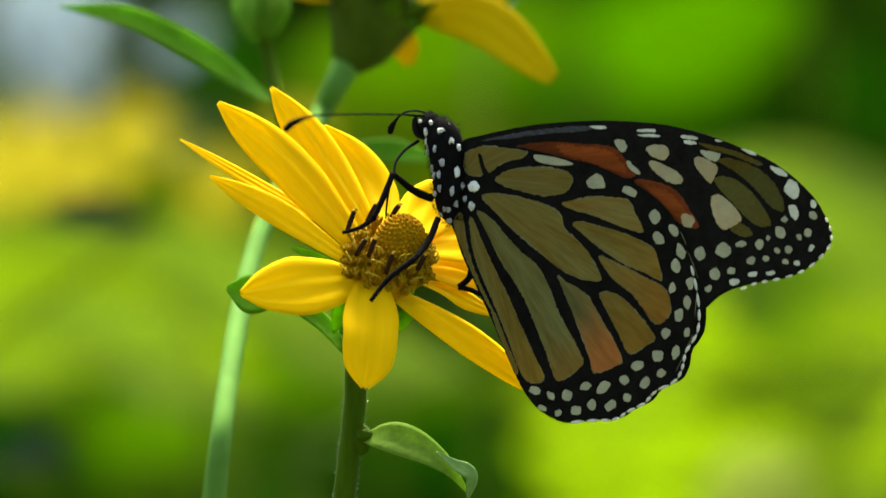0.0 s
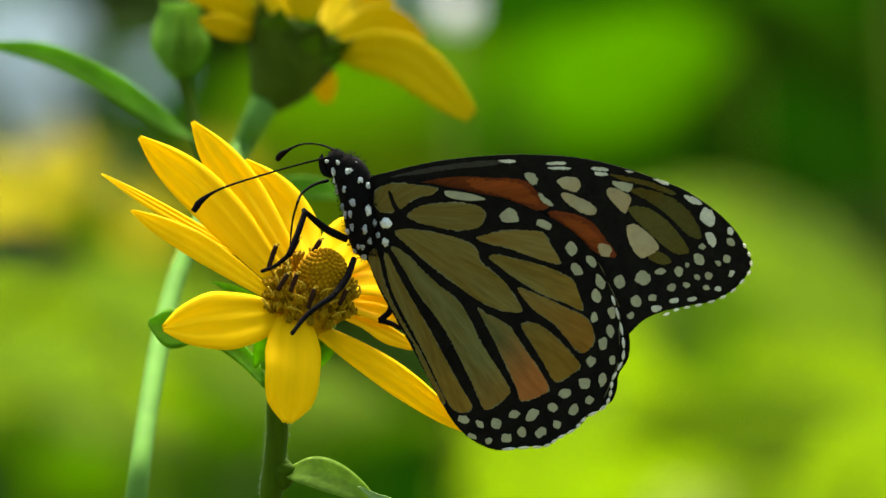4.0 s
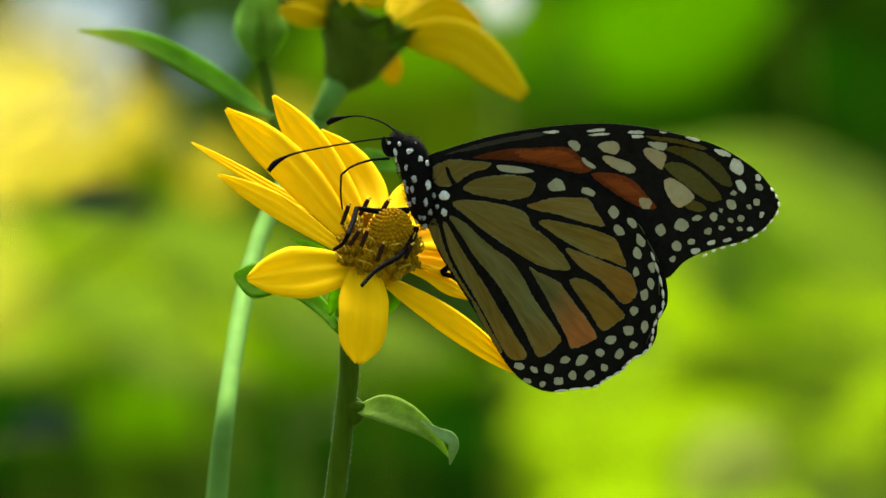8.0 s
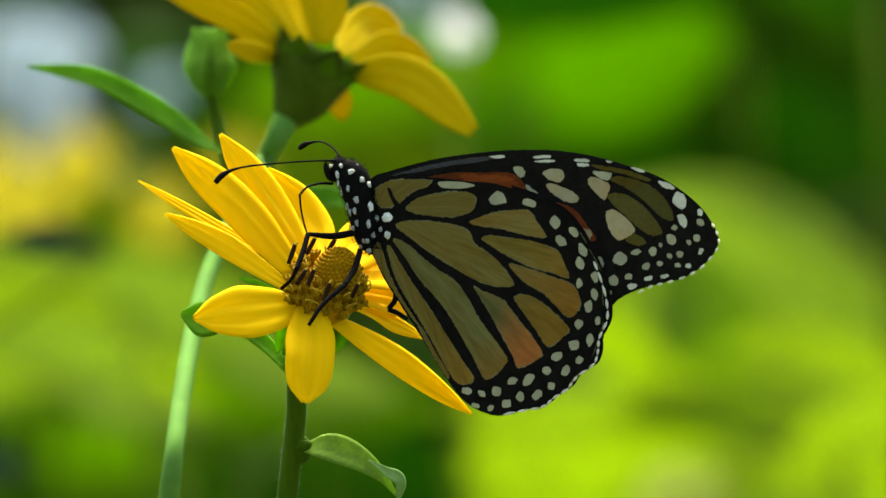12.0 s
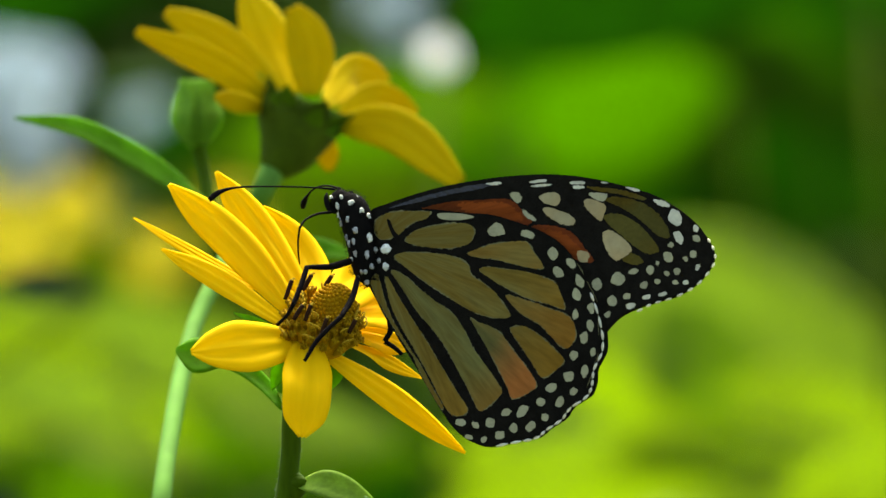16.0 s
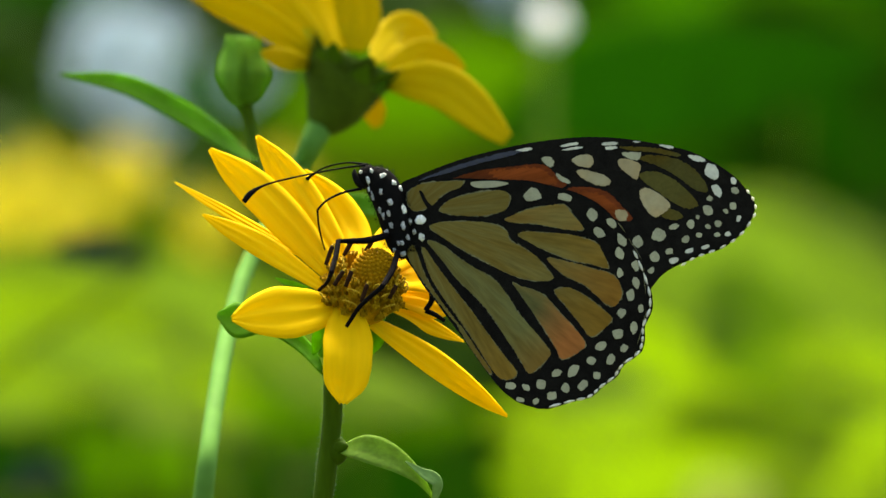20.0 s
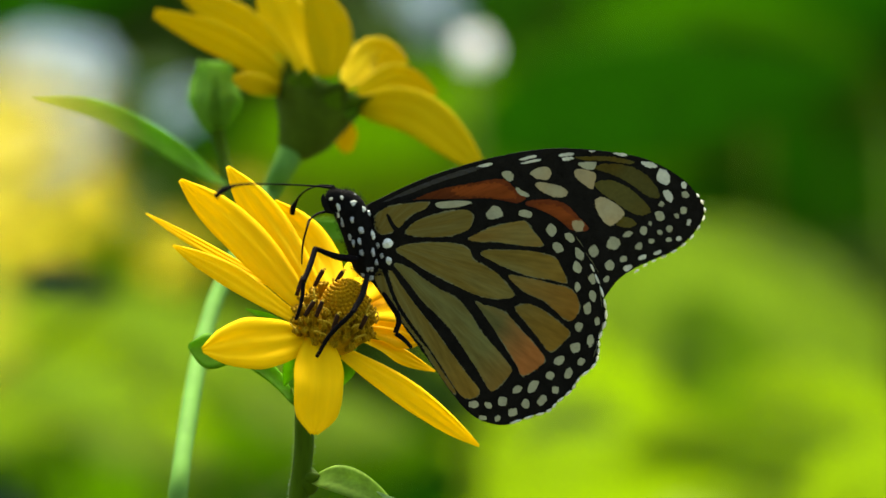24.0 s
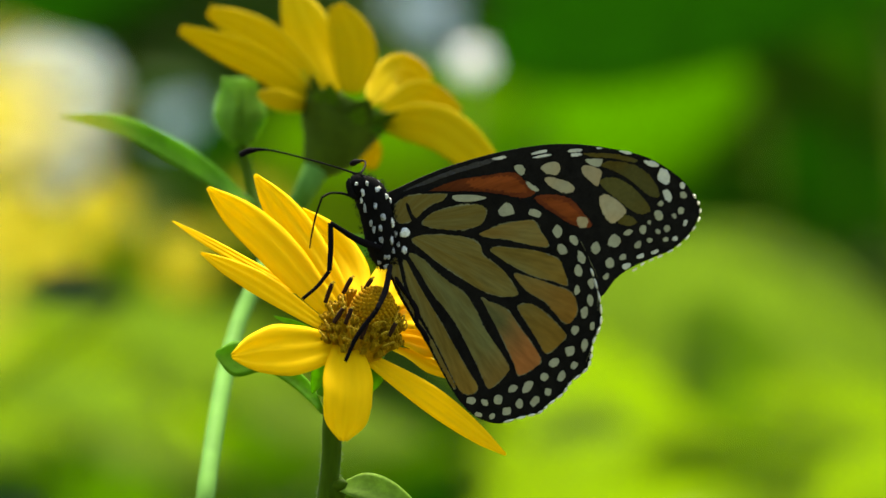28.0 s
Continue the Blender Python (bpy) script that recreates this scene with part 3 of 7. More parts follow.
HIND = [(812, 300), (800, 380), (812, 440), (840, 505), (872, 575), (902, 645), (928, 697), (958, 729), (1000, 748), (1050, 743), (1088, 741), (1110, 727), (1142, 711),
        (1160, 691), (1195, 673), (1208, 650), (1214, 622), (1234, 590), (1238, 550), (1231, 500), (1221, 460), (1204, 410), (1180, 370), (1142, 337), (1100, 314), (1050, 292),
        (1000, 281), (950, 268), (900, 258), (860, 256), (828, 268)]
FORE = [(804, 278), (816, 250), (850, 240), (900, 229), (960, 220), (1040, 215), (1110, 216), (1180, 223), (1250, 240), (1310, 262), (1360, 284), (1400, 312), (1437, 348), (1458, 382), (1469, 410),
        (1466, 430), (1450, 452), (1425, 472), (1392, 487), (1350, 494), (1300, 506), (1270, 521), (1238, 547), (1215, 535), (1150, 480), (1050, 410), (930, 345), (830, 305)]


def build_butterfly():
    b = thing("butterfly", "orange and black butterfly with closed wings feeding on a yellow flower", "butterfly")
    hw = patch("hindwing", HIND, -0.0009, 0.00014, BLACK, b, "black-veined buff hindwing with white margin spots", 5, 0.5)
    D = -0.00094
    cells = [
        (BROWN, [(820, 287), (826, 271), (842, 262), (865, 260), (893, 263), (922, 267), (932, 272), (922, 282), (900, 285), (884, 292), (870, 304), (855, 309), (836, 312), (824, 304)]),
        (BROWN, [(878, 320), (890, 307), (912, 300), (955, 298), (1001, 303), (1013, 318), (1008, 333), (998, 343), (965, 346), (930, 341), (896, 331)]),
        (BROWN, [(853, 350), (866, 343), (892, 345), (932, 353), (966, 363), (986, 376), (996, 389), (997, 403), (1016, 421), (1038, 443), (1052, 466), (1064, 495), (1044, 497), (1010, 486), (975, 464), (940, 434), (906, 405), (876, 376)]),
        (WARM, [(996, 362), (1016, 355), (1050, 350), (1090, 351), (1112, 355), (1123, 376), (1136, 399), (1137, 411), (1118, 408), (1088, 397), (1050, 381), (1014, 372)]),
        (BROWN, [(1015, 398), (1030, 393), (1062, 402), (1102, 412), (1140, 430), (1159, 444), (1167, 470), (1170, 496), (1142, 483), (1104, 466), (1074, 447), (1040, 422)]),
        (WARM, [(1060, 454), (1080, 460), (1112, 475), (1142, 491), (1171, 507), (1184, 523), (1187, 545), (1182, 561), (1168, 573), (1154, 567), (1140, 548), (1120, 521), (1094, 501), (1074, 480)]),
        (BROWN, [(1062, 522), (1075, 518), (1092, 521), (1116, 541), (1141, 570), (1156, 590), (1157, 601), (1144, 611), (1128, 621), (1110, 622), (1095, 591), (1078, 556)]),
        (BLUSH, [(988, 490), (1004, 501), (1022, 510), (1040, 525), (1051, 541), (1064, 566), (1080, 592), (1094, 618), (1100, 637), (1090, 647), (1072, 655), (1050, 657), (1044, 636), (1036, 611), (1023, 577), (1010, 545), (998, 515)]),
        (BLUSH_PALE, [(844, 379), (853, 377), (872, 391), (893, 416), (922, 446), (950, 472), (963, 491), (976, 521), (986, 550), (1001, 577), (1019, 610), (1031, 638), (1026, 650), (1004, 666), (985, 674), (975, 652), (965, 621), (953, 592), (942, 562), (928, 530), (908, 497), (884, 460), (864, 418)]),
        (BROWN, [(830, 388), (838, 392), (851, 425), (869, 465), (895, 519), (920, 575), (945, 630), (962, 667), (948, 678), (929, 672), (914, 645), (893, 588), (868, 527), (846, 475), (834, 435)]),
        (BROWN, [(802, 388), (815, 378), (820, 398), (825, 432), (838, 477), (858, 522), (873, 556), (860, 536), (839, 494), (820, 450), (806, 415)]),
        (BROWN, [(868, 544), (878, 562), (898, 613), (914, 652), (911, 659), (893, 621), (874, 572)]),
    ]
    for i, (mat, ring) in enumerate(cells):
        patch("cell", ring, D, 0.00005, mat, hw, rough=1.0, seed=i)
        cx, cy = sum(q[0] for q in ring) / len(ring), sum(q[1] for q in ring) / len(ring)
        wide = []
        for k, (x, y) in enumerate(ring):
            g = (1.2 + 1.5 * math.sin(k * 2.4 + i)) / math.hypot(x - cx, y - cy)
            wide.append((x + g * (x - cx), y + g * (y - cy)))
        patch("cell_edge", wide, D + 0.00002, 0.00003, RIM, hw, rough=1.4, seed=60 + i)
    patch("vein", [(846, 274), (852, 276), (858, 296), (868, 312), (858, 314), (850, 296)], D - 0.00003, 0.00004, BLACK, hw)
    patch("spot", [(947, 275), (975, 278), (1000, 284), (1016, 292), (990, 294), (962, 290), (948, 284)], D, 0.00005, WHITE, hw)
    inner = [(945, 691, 12, 8, 20), (974, 700, 10, 6, 50), (1003, 700, 10, 11, 0), (1036, 683, 11, 9, -20), (1067, 686, 15, 10, -45), (1104, 672, 10, 9, 0), (1128, 647, 12, 10, -30), (1164, 629, 12, 11, -20),
             (1178, 590, 9, 11, 20), (1202, 557, 8, 13, 10), (1190, 510, 7, 11, 10), (1197, 471, 9, 14, -10), (1166, 422, 9, 14, -35), (1160, 385, 10, 15, -20), (1116, 340, 16, 9, 30), (1056, 323, 19, 14, 5)]
    outer = [(958, 722, 9, 5, 25), (987, 731, 7, 7, 30), (1019, 726, 10, 10, 0), (1047, 716, 8, 11, 10), (1080, 717, 13, 9, -45), (1110, 703, 8, 8, 0), (1141, 677, 13, 8, -60), (1170, 660, 9, 8, -30),
             (1196, 622, 8, 14, 15), (1216, 588, 6, 10, 15), (1217, 535, 7, 13, 0), (1222, 502, 7, 12, 0), (1206, 446, 9, 15, -25), (1193, 408, 8, 12, -25)]
    for i, s in enumerate(inner + outer):
        spot(hw, *s, D, WHITE, 100 + i)
    far = patch("hindwing", [(x + 5, y - 2) for x, y in HIND], 0.0009, 0.00014, BLACK, b, "black far hindwing", 5, 0.5)
    edge = bmesh.new()
    hem = curve_points([wing_place(x, y, -.0009) for x, y in ((1000, 748), (1050, 744), (1088, 742), (1110, 728), (1142, 712), (1160, 692), (1195, 674), (1208, 650), (1214, 622), (1234, 590), (1238, 550), (1231, 500), (1221, 460))], 130)
    for k in range(2, 124, 6):
        run = hem[k:k + 4 + (k * 7) % 3]
        tube([run[0], (run[0] + run[-1]) / 2, run[-1]], [0.00009, 0.00025, 0.00008], 6, 5, edge)
    part("white_fringe", edge, FRINGE, hw)
    rim = bmesh.new()
    for line in (((1205, 410), (1211, 422), (1216, 434)), ((1219, 446), (1228, 468), (1236, 492)), ((1237, 508), (1233, 530), (1231, 560)), ((1226, 592), (1222, 603), (1214, 616)), ((1211, 626), (1204, 642), (1196, 657)), ((1170, 683), (1158, 692), (1144, 704))):
        tube([wing_place(x, y, -.00098) for x, y in line], [.00002, .000045, .00002], 8, 5, rim)
    part("wing_rim", rim, RIM, hw, "thin pale rim of the hindwing")
    fw = patch("forewing", FORE, -0.0002, 0.00014, BLACK, b, "black forewing with orange cells and cream spots", 5, 0.4)
    E = -0.00024
    for i, (mat, ring) in enumerate([
        (ORANGE, [(900, 262), (960, 252), (1040, 256), (1085, 262), (1106, 285), (1124, 310), (1100, 316), (1060, 302), (1000, 282), (940, 270)]),
        (ORANGE, [(1122, 322), (1160, 322), (1198, 340), (1220, 372), (1236, 402), (1208, 398), (1165, 368)]),
        (DUSK, [(1262, 282), (1300, 283), (1345, 302), (1376, 336), (1386, 372), (1364, 366), (1325, 325), (1290, 298)]),
        (DUSK, [(1262, 318), (1296, 316), (1330, 342), (1356, 378), (1362, 398), (1336, 398), (1300, 365)]),
        (DUSK, [(1300, 392), (1322, 402), (1330, 416), (1310, 418), (1290, 404)]),
        (CREAM, [(1142, 262), (1160, 257), (1180, 262), (1182, 276), (1172, 284), (1150, 276)]),
        (CREAM, [(1147, 287), (1160, 286), (1190, 300), (1207, 316), (1202, 326), (1180, 322), (1155, 302)]),
        (CREAM, [(1227, 282), (1244, 280), (1268, 296), (1262, 318), (1256, 325), (1236, 304)]),
        (WHITE, [(1238, 268), (1254, 268), (1274, 274), (1266, 287), (1248, 280)]),
        (CREAM, [(1258, 350), (1275, 346), (1298, 366), (1311, 386), (1300, 398), (1278, 406), (1262, 382)]),
        (CREAM, [(1206, 380), (1220, 380), (1228, 390), (1222, 402), (1208, 398)]),
        (WHITE, [(1086, 250), (1098, 248), (1108, 256), (1106, 268), (1096, 268)]),
        (WHITE, [(1108, 284), (1116, 290), (1132, 306), (1124, 308), (1112, 298)]),
        (SHEEN, [(850, 250), (900, 238), (960, 229), (1040, 224), (1040, 232), (960, 238), (900, 246)]),
        (DUSK, [(1236, 254), (1262, 259), (1300, 268), (1345, 288), (1340, 293), (1295, 276), (1255, 265)]),
    ]):
        patch("cell" if mat in (DUSK, ORANGE) else "spot", ring, E - (0.00003 if mat in (CREAM, WHITE) else 0), 0.00005, mat, fw, rough=1.2, seed=30 + i)
    # the orange fades into the black through rusty scales
    for i, ring in enumerate(([(985, 258), (1040, 261), (1080, 268), (1098, 288), (1108, 305), (1085, 305), (1045, 290), (1000, 275)],
                              [(1138, 330), (1160, 331), (1190, 346), (1210, 372), (1218, 388), (1200, 386), (1168, 360)])):
        patch("bright_cell", ring, E - 0.00002, 0.00005, GLOW, fw, rough=3.0, seed=90 + i)
    marks = [(1058, 226, 17, 4, 3), (1144, 232, 20, 3.5, 0), (1148, 241, 22, 3, 0), (1218, 244, 17, 4, 8), (1220, 253, 15, 4, 8), (1270, 250, 8, 2, 12), (1325, 270, 16, 3, 20), (1377, 304, 18, 6, 27), (1400, 335, 13, 19, -25),
             (1403, 375, 9, 15, -20), (1438, 362, 6, 8, -20), (1437, 381, 7, 8, -40), (1387, 388, 6, 6, 0), (1380, 411, 10, 12, -20), (1358, 421, 4, 5, 0), (1343, 432, 8, 10, 0), (1310, 431, 11, 6, -10), (1394, 441, 7, 8, 0),
             (1374, 443, 6, 6, 0), (1279, 443, 15, 15, 20), (1238, 448, 11, 13, 0), (1328, 460, 9, 8, 0), (1354, 457, 7, 6, 0), (1264, 484, 10, 11, 0), (1293, 479, 9, 7, 0), (1412, 419, 5, 7, -20), (1428, 411, 7, 8, -20), (1408, 465, 6, 5, 0),
             (1298, 498, 10, 6, -8), (1330, 484, 10, 5, -10), (1362, 482, 9, 4, -8), (1388, 462, 6, 5, 0), (1434, 438, 5, 8, 20), (1252, 510, 8, 6, -40)]
    for i, s in enumerate(marks):
        spot(fw, *s, E, MARGIN_SPOT if i < 11 or s[:2] in ((1408, 465), (1362, 482), (1330, 484), (1298, 498), (1434, 438)) else WHITE, 200 + i)
    fringe = bmesh.new()
    edge_line = curve_points([wing_place(x, y, -.0002) for x, y in ((1459, 384), (1468, 406), (1468, 430), (1451, 453), (1427, 474), (1398, 487), (1366, 495), (1338, 500), (1312, 510), (1276, 522))], 90)
    for k in range(0, 84, 7):
        run = edge_line[k:k + 5]
        tube([run[0], run[2], run[4]], [0.00008, 0.00024, 0.00008], 6, 5, fringe)
    part("white_fringe", fringe, FRINGE, fw)
    fw2 = patch("forewing", [(x - 2, y + 3) for x, y in FORE], 0.0005, 0.00014, BLACK, b, "black far forewing", 5, 0.4)

    # body
    rnd = random.Random(2)
    W = wing_place
    th = bmesh.new()
    tube([W(762, 217), W(776, 238), W(785, 268), W(789, 305), W(791, 340), W(791, 370), W(797, 398)], [18 * UNIT, 31 * UNIT, 33 * UNIT, 31 * UNIT, 29 * UNIT, 23 * UNIT, 7 * UNIT], 22, 20, th, 0.95)
    body_line = curve_points([W(762, 217), W(776, 238), W(785, 268), W(789, 305), W(791, 340), W(791, 370), W(797, 398)], 60)
    body_girth = [along([18 * UNIT, 31 * UNIT, 33 * UNIT, 31 * UNIT, 29 * UNIT, 23 * UNIT, 7 * UNIT], k / 60) for k in range(61)]
    bmesh.ops.recalc_face_normals(th, faces=th.faces)
    th.normal_update()
    sites = [(f.calc_center_median(), f.normal.copy()) for f in th.faces for _ in range(5)]
    sites = [(c + Vector([rnd.uniform(-.0004, .0004) for _ in range(3)]), n) for c, n in sites]
    hairs(th, sites, 0.00045, 0.00004, rnd)
    part("thorax", th, FUR, b, "black furry thorax with white spots")
    root_fur = bmesh.new()
    hairs(root_fur, [(W(rnd.uniform(800, 822), rnd.uniform(262, 390), -.0011), Vector((rnd.uniform(0.3, 1), -0.35, rnd.uniform(-0.6, 0.2)))) for _ in range(420)], 0.0006, 0.00005, rnd)
    part("wing_root_fur", root_fur, FUR, b, "black fur at the wing root")
    hd = ball(W(757, 223), 21 * UNIT, None, 16, 12, (1.0, 1.0, 1.12))
    sites = [(f.calc_center_median(), f.normal.copy()) for f in hd.faces for _ in range(3)]
    hairs(hd, sites, 0.00035, 0.00004, rnd)
    part("head", hd, FUR, b, "black head")
    part("eye", ball(W(752, 222, -13 * UNIT), 9.5 * UNIT, None, 14, 10), LIMB, b, "glossy black eye")
    pal = bmesh.new()
    tube([W(748, 245, -.0006), W(736, 236, -.0008), W(732, 215, -.0007), W(734, 204, -.0006)], [0.0003, 0.0005, 0.00045, 0.0001], 8, 8, pal)
    part("palp", pal, FUR, b)
    dots = [(785, 233, 9, 7), (802, 250, 8, 5), (812, 261, 7, 7), (755, 233, 4, 8), (765, 217, 4, 4), (777, 214, 3, 3), (800, 228, 4, 5), (758, 266, 4, 11), (774, 264, 4, 7), (747, 256, 4, 6), (787, 288, 6, 6),
            (811, 305, 7, 10), (766, 298, 3, 7), (770, 311, 3, 8), (781, 309, 5, 7), (781, 333, 5, 6), (770, 343, 5, 6), (803, 338, 6, 9), (808, 361, 5, 6), (788, 370, 3, 5), (795, 371, 5, 5), (779, 378, 5, 7), (793, 391, 6, 5), (734, 232, 3, 11), (744, 215, 3, 3), (838, 331, 13, 10), (834, 365, 8, 10), (822, 352, 4, 5), (818, 330, 4, 6)]
    for x, y, rx, ry in dots:
        spine = min(zip(body_line, body_girth), key=lambda q: abs(q[0].z - W(x, y).z))
        at = W(x, y)
        off = (at.x - spine[0].x) / spine[1]
        if y < 236 and x < 776:
            at, off = W(x, y), max(abs(x - 758), abs(y - 222)) / 24
            spine = (W(758, 222), 23 * UNIT)
        if abs(off) < 0.93:
            nor = Vector((off, -math.sqrt(1 - off * off), 0.1)).normalized()
            at.y = spine[0].y + nor.y * spine[1] * 1.0
        elif x > 812:
            nor, at.y = Vector((0, -1, 0)), -0.00105
        else:
            nor = Vector((0.9 if off > 0 else -0.9, -0.45, 0.2)).normalized()
            at = spine[0] + nor * spine[1] + Vector((0, 0, at.z - spine[0].z))
        bm = ball(at, UNIT, None, 14, 8, (rx * rnd.uniform(0.66, 0.88), ry * rnd.uniform(0.8, 1.05), 2.4), nor.to_track_quat("Z", "Y"))
        for v in bm.verts:
            v.co += Vector((rnd.uniform(-1, 1), rnd.uniform(-0.3, 0.3), rnd.uniform(-1, 1))) * UNIT * 2.0
        part("spot", bm, BODY_SPOT if y < 262 or x > 830 or rx > 6 else DULL_SPOT, b)

    # limbs: rods along their own x, keyed one by one
    limbs = {}

    def limb(key, name, pts, radii, label, extra=None, flat=1.0, bristle=0):
        bm = tube([Vector(q) for q in pts], radii, 20, 8, None, flat)
        if bristle:
            sp = curve_points(pts, 60)
            hairs(bm, [(sp[rnd.randrange(60)], Vector((0.6, rnd.uniform(-1, 1), rnd.uniform(-1, 1)))) for _ in range(bristle)], 0.0005, 0.00003, rnd)
        limbs[key] = part(name, bm, LIMB, b, label)
    m = 0.001
    limb("antenna_near", "antenna", [(0, 0, 0), (4 * m, -0.6 * m, 0), (10 * m, -1.2 * m, 0), (16 * m, -1.55 * m, 0), (19.2 * m, -1.0 * m, 0), (20.8 * m, 0, 0)], [0.00022, 0.00015, 0.00014, 0.00015, 0.00022, 0.00048, 0.00042], "black clubbed antenna")
    limb("antenna_far", "antenna", [(0, 0, 0), (4 * m, -1.4 * m, 0), (9 * m, -1.8 * m, 0), (13.5 * m, -0.8 * m, 0), (15 * m, 0, 0)], [0.00022, 0.00015, 0.00014, 0.00017, 0.00048, 0.00039], "black clubbed antenna")
    limb("proboscis_upper", "proboscis", [(0, 0, 0), (3 * m, -0.7 * m, 0), (6 * m, -0.7 * m, 0), (8.0 * m, 0, 0)], [.00024, .0002, .00018, .00018], "thin black feeding tube")
    limb("proboscis_lower", "proboscis", [(0, 0, 0), (3 * m, -.25 * m, 0), (6 * m, -.2 * m, 0), (8.5 * m, 0, 0)], [.00018, .00016, .00014, .0001], "thin black feeding tube")
    limb("leg_femur", "femur", [(0, 0, 0), (4 * m, 0.4 * m, 0), (8.8 * m, 0, 0)], [0.00055, 0.00060, 0.00048, 0.00034], "black leg", bristle=20)
    limb("leg_tibia", "tibia", [(0, 0, 0), (3.5 * m, 0.1 * m, 0), (7.4 * m, 0, 0)], [0.00043, 0.00045, 0.00040], "black leg", bristle=30)
    limb("leg_tarsus", "tarsus", [(0, 0, 0), (3 * m, 0.3 * m, 0), (6.0 * m, 0, 0)], [0.00035, 0.00030, 0.00028], "black leg", bristle=20)
    limb("hind_femur", "femur", [(0, 0, 0), (5.5 * m, 0.4 * m, 0), (11.0 * m, 0, 0)], [.00045, .0005, .0004], "black leg", bristle=20)
    limb("hind_tibia", "tibia", [(0, 0, 0), (5 * m, -0.5 * m, 0), (9.2 * m, 0, 0)], [.00042, .00038, .0003], "black leg", bristle=36)
    limb("far_femur", "femur", [(0, 0, 0), (4 * m, 0, 0), (7.4 * m, 0, 0)], [.0004, .0004, .0003], "black leg")
    limb("far_tibia", "tibia", [(0, 0, 0), (1.7 * m, 0.5 * m, 0), (3.5 * m, 0, 0)], [.00048, .00046, .00042], "black leg", bristle=16)
    limb("far_tarsus", "tarsus", [(0, 0, 0), (1.7 * m, 0.15 * m, 0), (3.4 * m, 0, 0)], [.00042, .00038, .0003], "black leg", bristle=10)
    return b, (fw, fw2), limbs


# ---- the blurred garden behind ----
def back_plant(name, label, category, mats, region, count, size, depth, seed, lean=0.6, group=""):
    """A leafy plant: an upright stem with short stalks and broad leaves that fill a region of the plate."""
    rnd = random.Random(seed)
    x0, y0, x1, y1 = region
    f = thing(name, label, category, group)
    foot = plate((x0 + x1) / 2, 441, depth)
    foot.z = -0.95
    top = plate((x0 + x1) / 2, (y0 + y1) / 2, depth + 0.15)
    part("stem", tube([foot + Vector((0, 0.15, 0)), (foot + top) * 0.5 + Vector((0.01, 0.15, 0)), top], [0.006, 0.005, 0.003], 14, 8), OLIVE, f)
    for i in range(count):
        c = plate(rnd.uniform(x0, x1), rnd.uniform(y0, y1), depth + rnd.uniform(-0.12, 0.12))
        s = size * rnd.uniform(0.75, 1.25)
        a = rnd.uniform(-0.9, 0.9) + (math.pi if rnd.random() < 0.5 else 0)
        d = Vector((math.cos(a), rnd.uniform(-0.3, 0.3), math.sin(a) - 0.25)).normalized()
        p0, p2 = c - d * s / 2, c + d * s / 2
        face = (rnd.uniform(-0.3, 0.3), -1, rnd.uniform(-0.9, -0.1))
        part("leaf", blade([p0, c + Vector((0, 0, s * 0.08)), p2], [s * v for v in (0.05, 0.42, 0.55, 0.5, 0.3, 0.02)], face, 12, 6, 0.12, 0, 0.0005, 0.04, seed + i), mats[i % len(mats)], f)
    return f


def back_flower(at, r, seed, facing=(0, -1, -0.35), mat=None, name="yellow_flower", label="out-of-focus yellow flower among the foliage", group="flowers behind"):
    rnd = random.Random(seed)
    f = thing(name, label, "flower", group, at=at)
    ax = Vector(facing).normalized()
    a = ax.orthogonal().normalized()
    b = ax.cross(a)
    n = 11
    for i in range(n):
        th = i / n * math.tau + rnd.uniform(-0.15, 0.15)
        o = a * math.cos(th) + b * math.sin(th)
        L = r * rnd.uniform(0.85, 1.1)
        part("petal", blade([o * r * 0.2, o * L * 0.6 + ax * r * 0.08, o * L - ax * r * 0.1], [r * v for v in (0.15, 0.34, 0.38, 0.3, 0.06)], ax, 10, 6, -0.1, 0, 0.0003, 0.04, seed + i), mat or NEAR_PETAL, f)
    part("disc", ball(Vector((0, 0, 0)), r * 0.17, None, 14, 10, (1, 1, 0.7), ax.to_track_quat("Z", "Y")), BUD_FLORET, f)
    if at is not None:
        part("stem", tube([Vector((0, 0.0004 + r * 0.1, 0)), Vector((0.004, r, (-0.95 - at[2]) * 0.33)), Vector((0.008, r, (-0.95 - at[2]) * 0.67)), Vector((0.01, r, -0.95 - at[2]))], [r * 0.06, r * 0.06, r * 0.07, r * 0.08], 12, 8), STEM, f)
    return f


def blossom_cluster(region, depth, count, size, seed, label, mat=None):
    """A spray of blossoms, each five rounded petals; most stand in for pale patches."""
    rnd = random.Random(seed)
    x0, y0, x1, y1 = region
    f = thing("pale_patch_spray", label, "blossom", "white blossoms behind")
    for i in range(count):
        c = plate(rnd.uniform(x0, x1), rnd.uniform(y0, y1), depth + rnd.uniform(-.05, .05))
        bm = bmesh.new()
        for k in range(5):
            a = k * 1.2566 + rnd.uniform(-.1, .1)
            o = Vector((math.cos(a), -0.15, math.sin(a)))
            blade([c, c + o * size * 0.5, c + o * size], [size * v for v in (0.2, 0.8, 0.9, 0.3)], (0, -1, -0.5), 4, 4, 0.1, 0, 0.0004, bm=bm)
        part("blossom", bm, mat or BLOSSOM, f)
    foot = plate((x0 + x1) / 2, 441, depth)
    foot.z = -0.95
    part("stem", tube([foot + Vector((0, .1, 0)), plate((x0 + x1) / 2, (y0 + y1) / 2, depth + .1)], [.005, .002], 6, 6), OLIVE, f)
    return f


